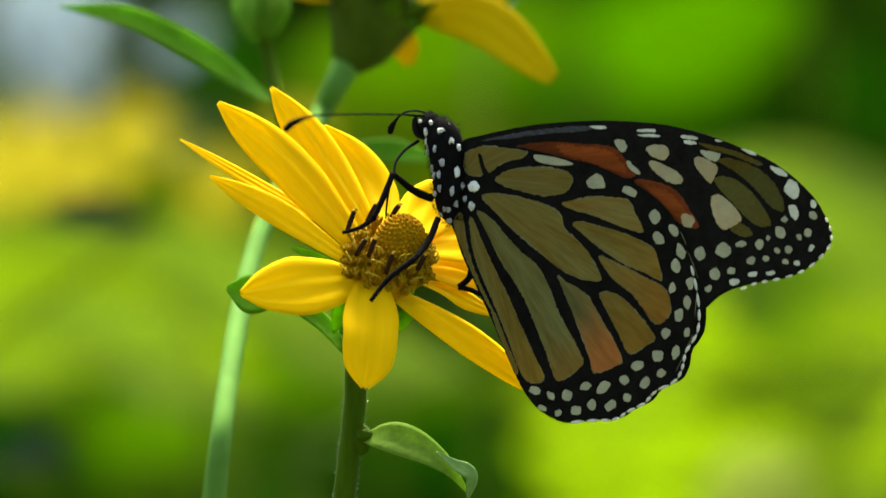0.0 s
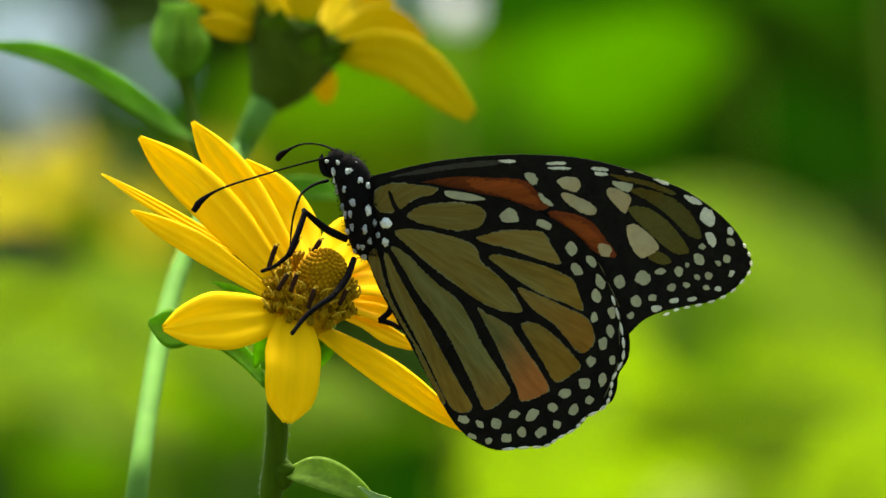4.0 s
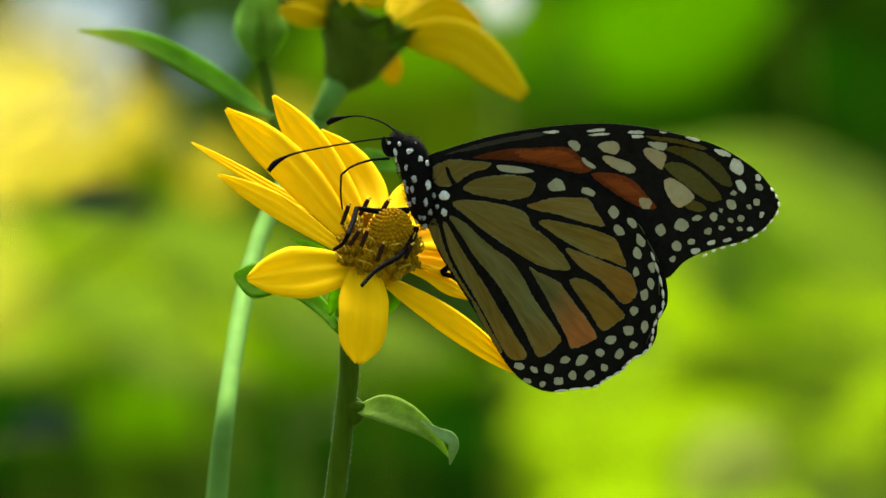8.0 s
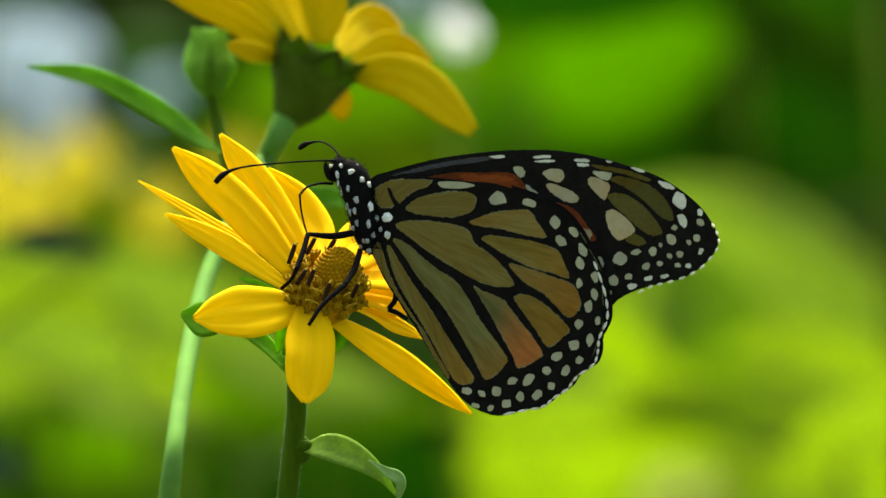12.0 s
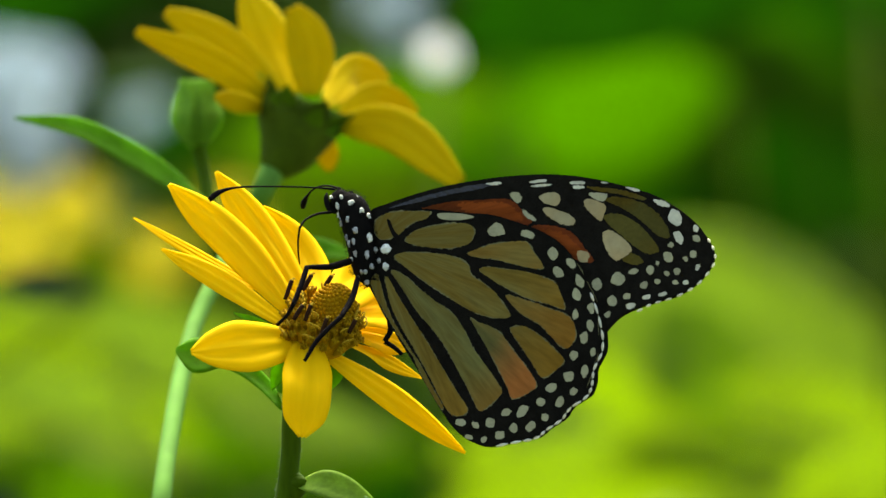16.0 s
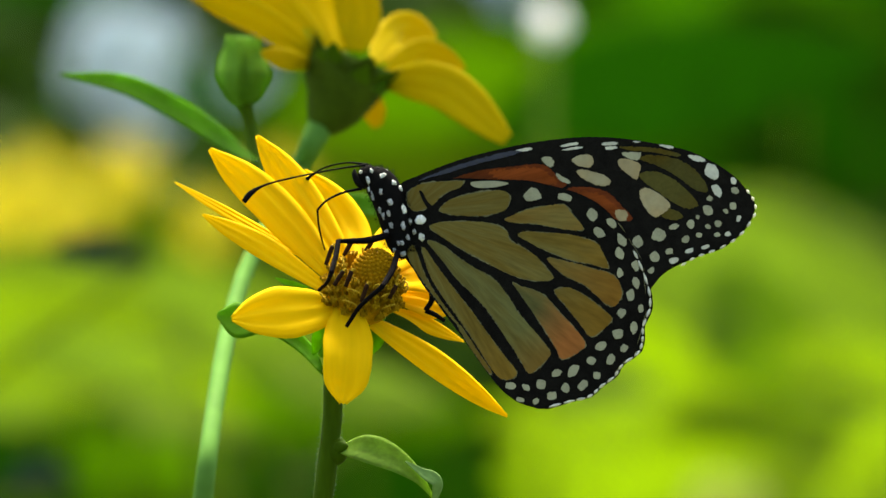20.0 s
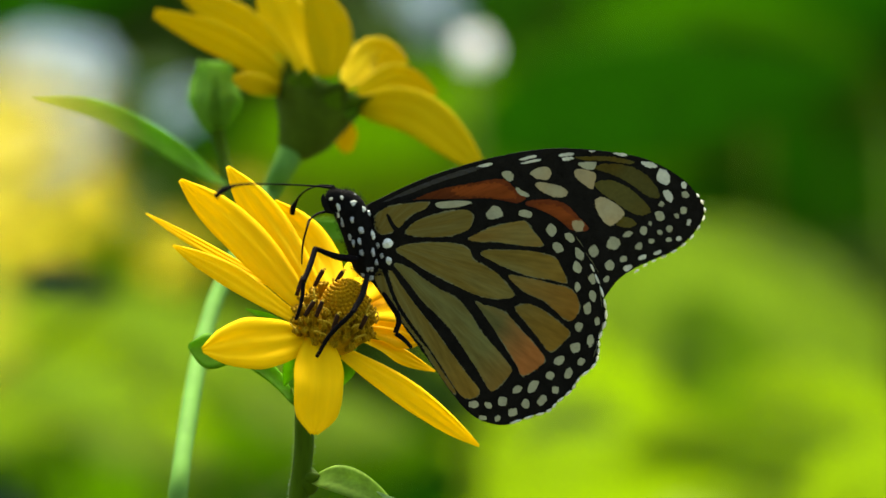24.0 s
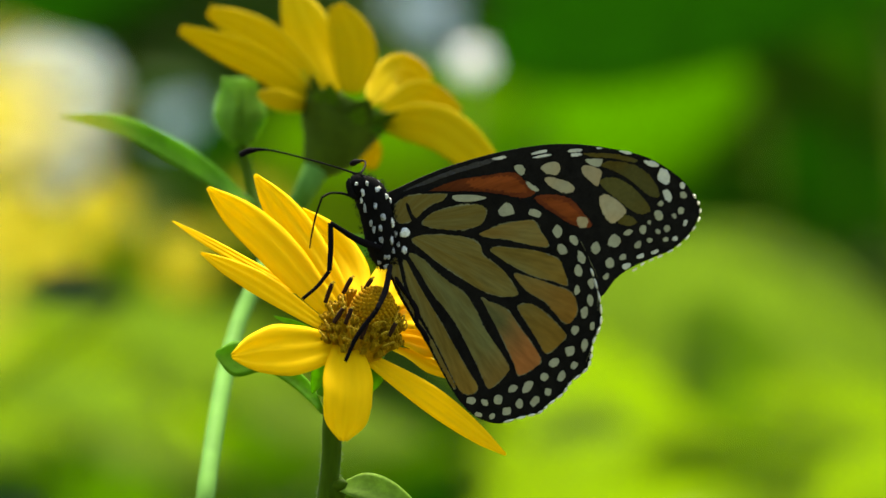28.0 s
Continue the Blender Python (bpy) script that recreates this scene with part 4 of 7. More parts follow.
build_ground()
build_hedge()
FLOWER = build_front_flower()
REAR = build_rear_plant()
BUTTERFLY, FOREWINGS, LIMB_PARTS = build_butterfly()
cam.data.dof.focus_object = BUTTERFLY
NEAR_FLOWER = back_flower(Vector((-0.06, -1.0, 0.01)), 0.030, 31, (0.2, -0.9, -0.5), NEAR_PETAL, "yellow_flower", "yellow flower close before the lens, out of focus", "")

SIDE = "leafy plants behind"
LIME_LABEL, PALE_LABEL = "leafy plant with sunlit lime-green leaves", "leafy plant with pale lime leaves"
OLIVE_LABEL, DEEP_LABEL = "leafy plant with olive leaves", "leafy plant with deep green shaded leaves"
MID_LABEL, SAGE_LABEL = "leafy plant with mid-green leaves", "leafy plant with broad pale sage leaves"


def far(x, y, d):
    """A place d metres behind the flower, on a view plate seen from the longer stand."""
    k = (1.675 + d) / 19197
    return Vector(((x - 724) * k, d, (471 - y) * k))


def broad_plant(label, mat, depth, leaves, seed, crown=None, face=(0, -1, -0.45)):
    """A plant with a few broad leaves: each a spine on the view plate, root last, and its width."""
    f = thing("garden_plant", label, "plant", SIDE)
    k = (1.675 + depth) / 19197
    roots = []
    for n, (spine, w) in enumerate(leaves):
        pts = [far(x, y, depth + 0.02 * n) for x, y in spine]
        pts[len(pts) // 2] += Vector((0, -0.012, 0))
        part("leaf", blade(pts, [w * k * v for v in (0.12, 0.62, 0.93, 1.0, 0.92, 0.62, 0.12)], face, 24, 10, 0.07, 0, 0.0006, 0.06, seed + n), mat, f)
        roots.append(pts[-1])
    crown = far(*crown, depth + 0.05) if crown else roots[0] + Vector((0.01, 0.05, -0.02))
    foot = Vector((crown.x + 0.03, depth + 0.12, -0.96))
    part("stem", tube([foot, (foot + crown) / 2 + Vector((0.015, 0, 0)), crown], [0.005, 0.004, 0.0025], 14, 8), OLIVE, f)
    for r in roots:
        part("stalk", tube([r, (r + crown) / 2 + Vector((0, 0.03, 0.004)), crown], [0.0012, 0.0014, 0.0018], 10, 6), OLIVE, f)
    return f


# from far foliage to near leaves; sun and shade put into leaf tones
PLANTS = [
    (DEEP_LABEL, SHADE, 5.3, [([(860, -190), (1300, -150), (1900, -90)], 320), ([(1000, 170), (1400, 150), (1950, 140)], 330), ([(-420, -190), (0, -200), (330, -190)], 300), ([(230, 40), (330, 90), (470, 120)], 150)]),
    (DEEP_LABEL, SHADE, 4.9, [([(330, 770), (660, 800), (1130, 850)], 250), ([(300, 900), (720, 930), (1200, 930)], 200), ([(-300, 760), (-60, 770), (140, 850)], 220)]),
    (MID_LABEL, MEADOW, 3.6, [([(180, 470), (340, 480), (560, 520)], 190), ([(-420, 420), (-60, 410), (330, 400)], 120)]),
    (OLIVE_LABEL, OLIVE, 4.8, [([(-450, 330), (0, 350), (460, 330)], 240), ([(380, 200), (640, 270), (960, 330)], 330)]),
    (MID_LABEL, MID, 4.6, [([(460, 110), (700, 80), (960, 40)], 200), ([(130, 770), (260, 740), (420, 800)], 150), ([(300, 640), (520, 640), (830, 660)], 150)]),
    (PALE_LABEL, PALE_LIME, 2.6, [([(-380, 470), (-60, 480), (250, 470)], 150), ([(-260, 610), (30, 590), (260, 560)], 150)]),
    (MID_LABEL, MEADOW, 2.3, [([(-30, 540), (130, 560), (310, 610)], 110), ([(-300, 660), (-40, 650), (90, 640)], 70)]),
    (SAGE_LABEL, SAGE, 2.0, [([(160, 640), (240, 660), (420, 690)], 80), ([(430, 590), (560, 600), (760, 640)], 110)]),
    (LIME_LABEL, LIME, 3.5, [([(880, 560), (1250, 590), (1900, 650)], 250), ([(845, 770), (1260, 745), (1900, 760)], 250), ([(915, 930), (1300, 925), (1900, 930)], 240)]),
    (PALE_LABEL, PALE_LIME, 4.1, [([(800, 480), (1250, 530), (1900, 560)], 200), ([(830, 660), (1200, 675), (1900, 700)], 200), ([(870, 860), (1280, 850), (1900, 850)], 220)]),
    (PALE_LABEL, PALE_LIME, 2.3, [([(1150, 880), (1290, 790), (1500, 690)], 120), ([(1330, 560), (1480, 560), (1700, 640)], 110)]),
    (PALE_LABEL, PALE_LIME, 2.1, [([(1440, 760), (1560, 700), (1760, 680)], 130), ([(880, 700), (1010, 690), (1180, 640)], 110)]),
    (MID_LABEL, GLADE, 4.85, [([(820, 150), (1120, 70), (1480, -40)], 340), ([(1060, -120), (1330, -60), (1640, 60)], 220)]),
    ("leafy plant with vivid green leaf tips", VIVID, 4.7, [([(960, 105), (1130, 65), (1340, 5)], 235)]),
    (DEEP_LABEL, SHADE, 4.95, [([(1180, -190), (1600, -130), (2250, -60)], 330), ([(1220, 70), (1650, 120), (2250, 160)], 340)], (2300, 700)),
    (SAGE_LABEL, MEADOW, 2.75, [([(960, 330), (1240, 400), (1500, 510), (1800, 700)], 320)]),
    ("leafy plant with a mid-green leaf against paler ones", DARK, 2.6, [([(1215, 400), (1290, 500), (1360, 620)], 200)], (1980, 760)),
    # Pale strip along the broad leaf's upper edge, standing in for its lighter rim.
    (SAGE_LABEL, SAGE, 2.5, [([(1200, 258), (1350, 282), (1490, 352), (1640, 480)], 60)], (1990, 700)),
    # Bluish leaves stand in for a dark gap and a grey-blue glint.
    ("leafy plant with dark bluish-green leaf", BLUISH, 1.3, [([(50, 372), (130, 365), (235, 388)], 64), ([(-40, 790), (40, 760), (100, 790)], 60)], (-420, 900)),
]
for i, (label, mat, depth, leaves, *crown) in enumerate(PLANTS):
    broad_plant(label, mat, depth, leaves, 300 + 9 * i, *crown)
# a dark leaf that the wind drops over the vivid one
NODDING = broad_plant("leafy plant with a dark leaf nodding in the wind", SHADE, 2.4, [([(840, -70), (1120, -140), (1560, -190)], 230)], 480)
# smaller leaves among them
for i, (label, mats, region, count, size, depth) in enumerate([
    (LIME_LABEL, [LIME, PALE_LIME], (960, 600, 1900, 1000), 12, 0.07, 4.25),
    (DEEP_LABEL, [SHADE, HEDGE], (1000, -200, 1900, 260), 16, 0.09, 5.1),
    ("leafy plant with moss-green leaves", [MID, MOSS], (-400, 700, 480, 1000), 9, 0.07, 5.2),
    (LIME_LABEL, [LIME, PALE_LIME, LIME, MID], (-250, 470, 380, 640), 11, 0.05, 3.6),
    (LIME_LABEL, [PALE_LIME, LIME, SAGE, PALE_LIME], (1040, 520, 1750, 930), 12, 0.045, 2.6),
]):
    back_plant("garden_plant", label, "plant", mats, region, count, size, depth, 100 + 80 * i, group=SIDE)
# Sky gaps and a bright spot, imitated by pale blossom shapes.
SPRAYS = [blossom_cluster((70, -20, 240, 90), 4.5, 11, 0.018, 21, "blossom spray standing in for a pale blue sky patch"),
          blossom_cluster((120, 90, 205, 165), 4.5, 8, 0.017, 25, "drooping blossom spray standing in for a pale blue sky patch"),
          blossom_cluster((280, 60, 390, 100), 4.9, 3, 0.010, 26, "blossom spray standing in for a dim grey patch"),
          blossom_cluster((620, -150, 860, -70), 4.7, 4, 0.011, 22, "blossom spray standing in for a dim grey patch"),
          blossom_cluster((905, -48, 919, -36), 2.2, 8, 0.0056, 23, "small blossom standing in for a bright spot of light", BRIGHT)]
blossom_cluster((1250, 770, 1400, 860), 1.95, 30, 0.0062, 24, "spray of pale cream-green blossoms", PALE_BLOOM)
back_flower(plate(235, 1075, .12), .012, 91, (0, -0.8, 0.5), label="small yellow flower low beside the stems", group="")
for i, (x, y, r, d) in enumerate([(60, 225, .028, 4.15), (225, 190, .022, 4.2), (-90, 230, .03, 4.2), (150, 290, .018, 4.1), (380, 280, .02, 4.4), (-20, 300, .016, 4.3), (1260, 870, .012, 4.2), (520, 190, .016, 4.6)]):
    back_flower(plate(x, y, d), r, 60 + i, mat=BACK_PETAL)


# ---- what moves ----
def motions():
    keyed(FLOWER, [
    (0, -0.00058, 0, 0.00375, 0, 0, 0), (0.5, -0.00053, 0, 0.00366, 0.09, 0.15, 0.24), (1, -0.00068, 0, 0.00381, -0.24, 0.24, 0.12),
    (1.5, -0.00078, 0, 0.00375, -0.45, 0.25, 0.2), (2, -0.00103, 0, 0.00384, 0.08, -0.11, -0.38), (2.5, -0.00112, 0, 0.00371, 0.48, -0.09, 0.1),
    (3, -0.00148, 0, 0.00348, 0.17, 0.34, -0.06), (3.5, -0.00142, 0, 0.00373, 0.17, -0.07, 0.2), (5.5, -0.00153, 0, 0.00374, 0.34, 0.16, 0.57),
    (6, -0.00127, 0, 0.00371, 0.87, -0.28, 0.76), (6.3, -0.00156, 0, 0.0037, -0.18, 0.14, 0.61), (6.4, -0.00154, 0, 0.00358, -0.18, 0.14, 0.61),
    (6.5, -0.00131, 0, 0.00333, -0.18, 0.14, 0.61), (7, -0.00112, 0, 0.00334, -0.71, -0.16, 0.14), (7.5, -0.00107, 0, 0.0029, -0.23, 0.02, 0.44),
    (8, -0.00107, 0, 0.00294, -0.57, 0.03, 0.48), (8.5, -0.00119, 0, 0.00286, -0.29, 0.22, 0.42), (9, -0.00126, 0, 0.00282, -0.47, 0.14, 0.29),
    (9.5, -0.0012, 0, 0.00323, -1.14, -0.04, 0.5), (10, -0.0012, 0, 0.00318, -1, -0.1, 0.26), (10.5, -0.00122, 0, 0.00313, -0.64, -0.13, 0.45),
    (11, -0.00128, 0, 0.00321, -0.14, -0.27, 0.24), (11.5, -0.00133, 0, 0.00291, 0.55, 0.01, 0.23), (12, -0.00139, 0, 0.00321, -0.15, -0.1, 0.17),
    (12.5, -0.00138, 0, 0.00333, -0.78, -0.15, 0.13), (14.5, -0.00169, 0, 0.0047, -1.99, 0.35, -0.21), (15, -0.00138, 0, 0.00455, -1.19, 0.51, 1.44),
    (15.5, -0.00111, 0, 0.0047, -2.03, 0.35, 1.44), (16, -0.00095, 0, 0.00453, -1.53, 0.43, 1.48), (16.5, -0.00085, 0, 0.0042, -1.84, 1.12, 1.64),
    (17, -0.00079, 0, 0.0045, -2.3, 0.91, 1.66), (17.5, -0.00091, 0, 0.00471, -2.48, 0.56, 2.06), (18, -0.0012, 0, 0.00446, -2.03, 0.56, 2.42),
    (18.5, -0.00172, 0, 0.00438, -1.64, 0.39, 1.58), (19, -0.00203, 0, 0.00418, -1.46, 0.33, 1.35), (19.5, -0.00246, 0, 0.00439, -0.61, -0.1, 0.4),
    (20, -0.00263, 0, 0.00461, -0.56, 0.13, 1.08), (20.5, -0.00246, 0, 0.00488, -0.93, 0.13, 0.89), (21, -0.00225, 0, 0.00498, -0.69, 0.05, 0.8),
    (21.5, -0.00212, 0, 0.00497, -0.48, 0.14, 1.06), (23.5, -0.00164, 0, 0.00492, -1.44, -0.15, 1.34), (24, -0.00158, 0, 0.00471, -0.44, -0.13, 0.78),
    (24.2, -0.00167, 0, 0.00471, -0.44, -0.13, 0.78), (24.5, -0.00121, 0, 0.00462, -0.34, -0.18, 0.61), (25, -0.00113, 0, 0.00432, -1.55, 0.43, 0.9),
    (25.5, -0.00131, 0, 0.00431, -0.97, 0.34, 1.04), (26, -0.00148, 0, 0.00485, -0.55, -0.35, 0.65), (26.5, -0.00143, 0, 0.00464, -0.43, -0.14, 0.42),
    (27, -0.00116, 0, 0.00456, -1.26, 0.18, 0.52), (27.5, 0.00018, 0, 0.00433, -1.22, 0.38, 1.45), (28, 0.00111, 0, 0.00453, -1.11, 0.09, 1.72),
])
    keyed(REAR, [
    (0, -0.00063, 0, 0.00413, 0, 0, 0), (0.5, -0.00056, 0, 0.00389, 0, 0, 0), (1, -0.00062, 0, 0.00358, 0, 0, 0),
    (1.5, -0.00101, 0, 0.00342, 0, 0, 0), (2, -0.00080, 0, 0.00402, 0, 0, 0), (2.5, -0.00065, 0, 0.00447, 0, 0, 0),
    (3, -0.00147, 0, 0.00389, 0, 0, 0), (3.5, -0.00190, 0, 0.00367, 0, 0, 0), (5.5, -0.00215, 0, 0.00380, 0, 0, 0),
    (6, -0.00161, 0, 0.00375, 0, 0, 0), (6.3, -0.00150, 0, 0.00357, 0, 0, 0), (6.4, -0.00174, 0, 0.00253, 0, 0, 0),
    (6.5, -0.00169, 0, 0.00245, 0, 0, 0), (7, -0.00165, 0, 0.00230, 0, 0, 0), (7.5, -0.00163, 0, 0.00165, 0, 0, 0),
    (8, -0.00165, 0, 0.00145, 0, 0, 0), (8.5, -0.00185, 0, 0.00177, 0, 0, 0), (9, -0.00201, 0, 0.00162, 0, 0, 0),
    (9.5, -0.00179, 0, 0.00148, 0, 0, 0), (10, -0.00209, 0, 0.00123, 0, 0, 0), (10.5, -0.00157, 0, 0.00142, 0, 0, 0),
    (11, -0.00160, 0, 0.00208, 0, 0, 0), (11.5, -0.00149, 0, 0.00257, 0, 0, 0), (12, -0.00164, 0, 0.00228, 0, 0, 0),
    (12.5, -0.00201, 0, 0.00170, 0, 0, 0), (14.5, -0.00321, 0, 0.00160, 0, 0, 0), (15, -0.00297, 0, 0.00185, 0, 0, 0),
    (15.5, -0.00292, 0, 0.00155, 0, 0, 0), (16, -0.00271, 0, 0.00133, 0, 0, 0), (16.5, -0.00293, 0, 0.00067, 0, 0, 0),
    (17, -0.00310, 0, 0.00023, 0, 0, 0), (17.5, -0.00344, 0, 0.00009, 0, 0, 0), (18, -0.00322, 0, 0.00028, 0, 0, 0),
    (18.5, -0.00369, 0, 0.00008, 0, 0, 0), (19, -0.00383, 0, 0.00056, 0, 0, 0), (19.5, -0.00344, 0, 0.00190, 0, 0, 0),
    (20, -0.00355, 0, 0.00275, 0, 0, 0), (20.5, -0.00383, 0, 0.00258, 0, 0, 0), (21, -0.00347, 0, 0.00250, 0, 0, 0),
    (21.5, -0.00331, 0, 0.00235, 0, 0, 0), (23.5, -0.00319, 0, 0.00183, 0, 0, 0), (24, -0.00232, 0, 0.00373, 0, 0, 0),
    (24.2, -0.00199, 0, 0.00382, 0, 0, 0), (24.5, -0.00151, 0, 0.00396, 0, 0, 0), (25, -0.00249, 0, 0.00223, 0, 0, 0),
    (25.5, -0.00261, 0, 0.00166, 0, 0, 0), (26, -0.00225, 0, 0.00342, 0, 0, 0), (26.5, -0.00171, 0, 0.00464, 0, 0, 0),
    (27, -0.00182, 0, 0.00315, 0, 0, 0), (27.5, -0.00114, 0, 0.00174, 0, 0, 0), (28, 0.00009, 0, 0.00207, 0, 0, 0),
])
    keyed(BUTTERFLY, [
    (0, 0.00452, 0, 0.0148, 0.91, 0.03, -18.51), (0.5, 0.00456, 0, 0.01476, 2.13, 0.57, -18.24), (1, 0.00456, 0, 0.01482, 0.25, -0.11, -18.53),
    (1.5, 0.00433, 0, 0.01477, 3.03, 0.71, -16.95), (2, 0.00453, 0, 0.01431, 9.43, 3.15, -16.91), (2.5, 0.00339, 0, 0.01476, 10.67, 0.59, -16.69),
    (3, 0.00264, 0, 0.01497, 7.6, -1.74, -16.75), (3.5, 0.00228, 0, 0.01452, 13.76, -0.96, -16.54), (5.5, 0.00077, 0, 0.01553, 12.24, -4.55, -14.65),
    (6, -0.00029, 0, 0.01513, 14.51, -8.4, -14.8), (6.3, 0.0008, 0, 0.01432, 14.32, -5.96, -14.79), (6.4, 0.00399, 0, 0.01093, 25.08, 1.35, -14.8),
    (6.5, 0.00365, 0, 0.01115, 24.92, 0.8, -14.62), (7, 0.00206, 0, 0.01205, 20.01, -4.1, -11.4), (7.5, 0.00198, 0, 0.01236, 17.5, -2.83, -11.47),
    (8, 0.00195, 0, 0.0124, 16.96, -3.05, -11.46), (8.5, 0.00185, 0, 0.01243, 16.17, -2.67, -11.85), (9, 0.00186, 0, 0.01344, 11.84, -1.43, -11.33),
    (9.5, 0.00046, 0, 0.01466, 12.12, -4.17, -12.65), (10, -0.00109, 0, 0.01557, 6.22, -10.59, -16.13), (10.5, -0.00049, 0, 0.01583, 4.87, -7.65, -17.42),
    (11, -0.00005, 0, 0.01532, 6.79, -7.5, -13.79), (11.5, 0.00027, 0, 0.01492, 1.51, -10.48, -13.52), (12, 0.00099, 0, 0.01513, 2.79, -7.39, -13.63),
    (12.5, 0.00127, 0, 0.01504, 6.07, -4.7, -16.64), (14.5, 0.00244, 0, 0.0168, -4.74, -4.54, -16.28), (15, 0.00241, 0, 0.01705, -6.35, -6.67, -16.57),
    (15.5, 0.00203, 0, 0.0172, -6.82, -7.77, -14.1), (16, 0.0019, 0, 0.01716, -3.92, -7.44, -13.96), (16.5, 0.00266, 0, 0.01662, -2.07, -4.06, -10.97),
    (17, 0.00168, 0, 0.01723, -5.33, -7.76, -9.71), (17.5, 0.00031, 0, 0.01748, -6.1, -11.18, -7.74), (18, 0.00072, 0, 0.01684, -7.69, -9.57, -3.28),
    (18.5, 0.00017, 0, 0.01578, -12.47, -8.95, 3.69), (19, -0.00004, 0, 0.01558, -11.91, -9.57, 3.13), (19.5, -0.00162, 0, 0.01608, -10.3, -12.3, 2.47),
    (20, -0.00118, 0, 0.01613, -10.8, -10.75, 1.54), (20.5, -0.0002, 0, 0.01644, -12, -9.66, 3.62), (21, -0.00177, 0, 0.01733, -6.51, -13.49, -2.3),
    (21.5, -0.00159, 0, 0.01732, -5.97, -13.14, -3.21), (23.5, -0.00076, 0, 0.01833, 9.65, -11.46, 1.52), (24, -0.001, 0, 0.01764, 9.69, -13.61, 14.36),
    (24.2, 0.00238, 0, 0.0162, 6.81, 1.5, 10.11), (24.5, 0.00258, 0, 0.01617, 6.81, 1.5, 10.11), (25, 0.00162, 0, 0.01676, 8.03, -0.26, 14.53),
    (25.5, -0.00137, 0, 0.01854, 7.87, -9.46, 19.38), (26, -0.00191, 0, 0.0191, 6.55, -10.29, 19.77), (26.5, 0.00098, 0, 0.0183, 10.57, -4.91, 25.89),
    (27, 0.00133, 0, 0.01817, 11.57, -4.93, 24.79), (27.5, -0.00004, 0, 0.01975, 12.98, -12.28, 18.52), (28, 0.00001, 0, 0.0203, 8.41, -9.7, 24.86),
])
    for wing in FOREWINGS:
        keyed(wing, [
    (0, 0, 0, 0, 0, 0.15, -0.02), (0.5, 0, 0, 0, 0, 0.09, -0.02), (1, 0, 0, 0, 0, 0.2, -0.02),
    (1.5, 0, 0, 0, 0, 0.24, -0.03), (2, 0, 0, 0, 0, 0.43, -0.03), (2.5, 0, 0, 0, 0, 0.5, -0.04),
    (3, 0, 0, 0, 0, -0.08, -0.02), (3.5, 0, 0, 0, 0, 0.01, -0.03), (5.5, 0, 0, 0, 0, -0.83, -0.01),
    (6, 0, 0, 0, 0, -1.37, -0.04), (6.3, 0, 0, 0, 0, -1.46, -0.23), (6.4, 0, 0, 0, 0.03, -1.04, 4.38),
    (6.5, 0, 0, 0, 0, -1.41, 2.67), (7, 0, 0, 0, 0, -2.91, -0.02), (7.5, 0, 0, 0, 0, -2.38, 1.59),
    (8, 0, 0, 0, 0, -2.27, 1.47), (8.5, 0, 0, 0, 0, -2.37, 1.25), (9, 0, 0, 0, 0, -3.05, -0.04),
    (9.5, 0, 0, 0, 0, -3.14, -0.03), (10, 0, 0, 0, 0, -3.2, -0.03), (10.5, 0, 0, 0, 0, -3.32, -0.02),
    (11, 0, 0, 0, 0, -2.23, -0.04), (11.5, 0, 0, 0, 0, 3.74, 3.21), (12, 0, 0, 0, 0, 3.96, 3.46),
    (12.5, 0, 0, 0, 0, 4, 2.16), (14.5, 0, 0, 0, 0, 1.79, 1.27), (15, 0, 0, 0, 0, 0.81, 1.3),
    (15.5, 0, 0, 0, 0, 0.71, 0.97), (16, 0, 0, 0, 0, 0.93, 0.87), (16.5, 0, 0, 0, 0, 1.05, 1.73),
    (17, 0, 0, 0, 0, 0.74, 1.96), (17.5, 0, 0, 0, 0, 1.01, 1.18), (18, 0, 0, 0, 0, 1.01, 0.83),
    (18.5, 0, 0, 0, 0, 0.71, 0), (19, 0, 0, 0, 0, 0.81, -0.06), (19.5, 0, 0, 0, 0, 0.74, -0.01),
    (20, 0, 0, 0, 0, 0.7, 0.01), (20.5, 0, 0, 0, 0, 0.71, -0.7), (21, 0, 0, 0, 0, 0.48, 0),
    (21.5, 0, 0, 0, 0, -0.14, 4.62), (23.5, 0, 0, 0, 0, 0.07, -0.01), (24, 0, 0, 0, 0, 0.12, -0.03),
    (24.2, 0, 0, 0, 0, -0.77, -0.03), (24.5, 0, 0, 0, 0, -0.77, -0.03), (25, 0, 0, 0, 0, -0.37, -0.03),
    (25.5, 0, 0, 0, 0, -0.74, -0.02), (26, 0, 0, 0, 0, -1.05, -0.02), (26.5, 0, 0, 0, 0, -1.15, -0.02),
    (27, 0, 0, 0, 0, -0.99, -0.02), (27.5, 0, 0, 0, 0, -1.17, -0.02), (28, 0, 0, 0, 0, -1.94, -0.02),
])
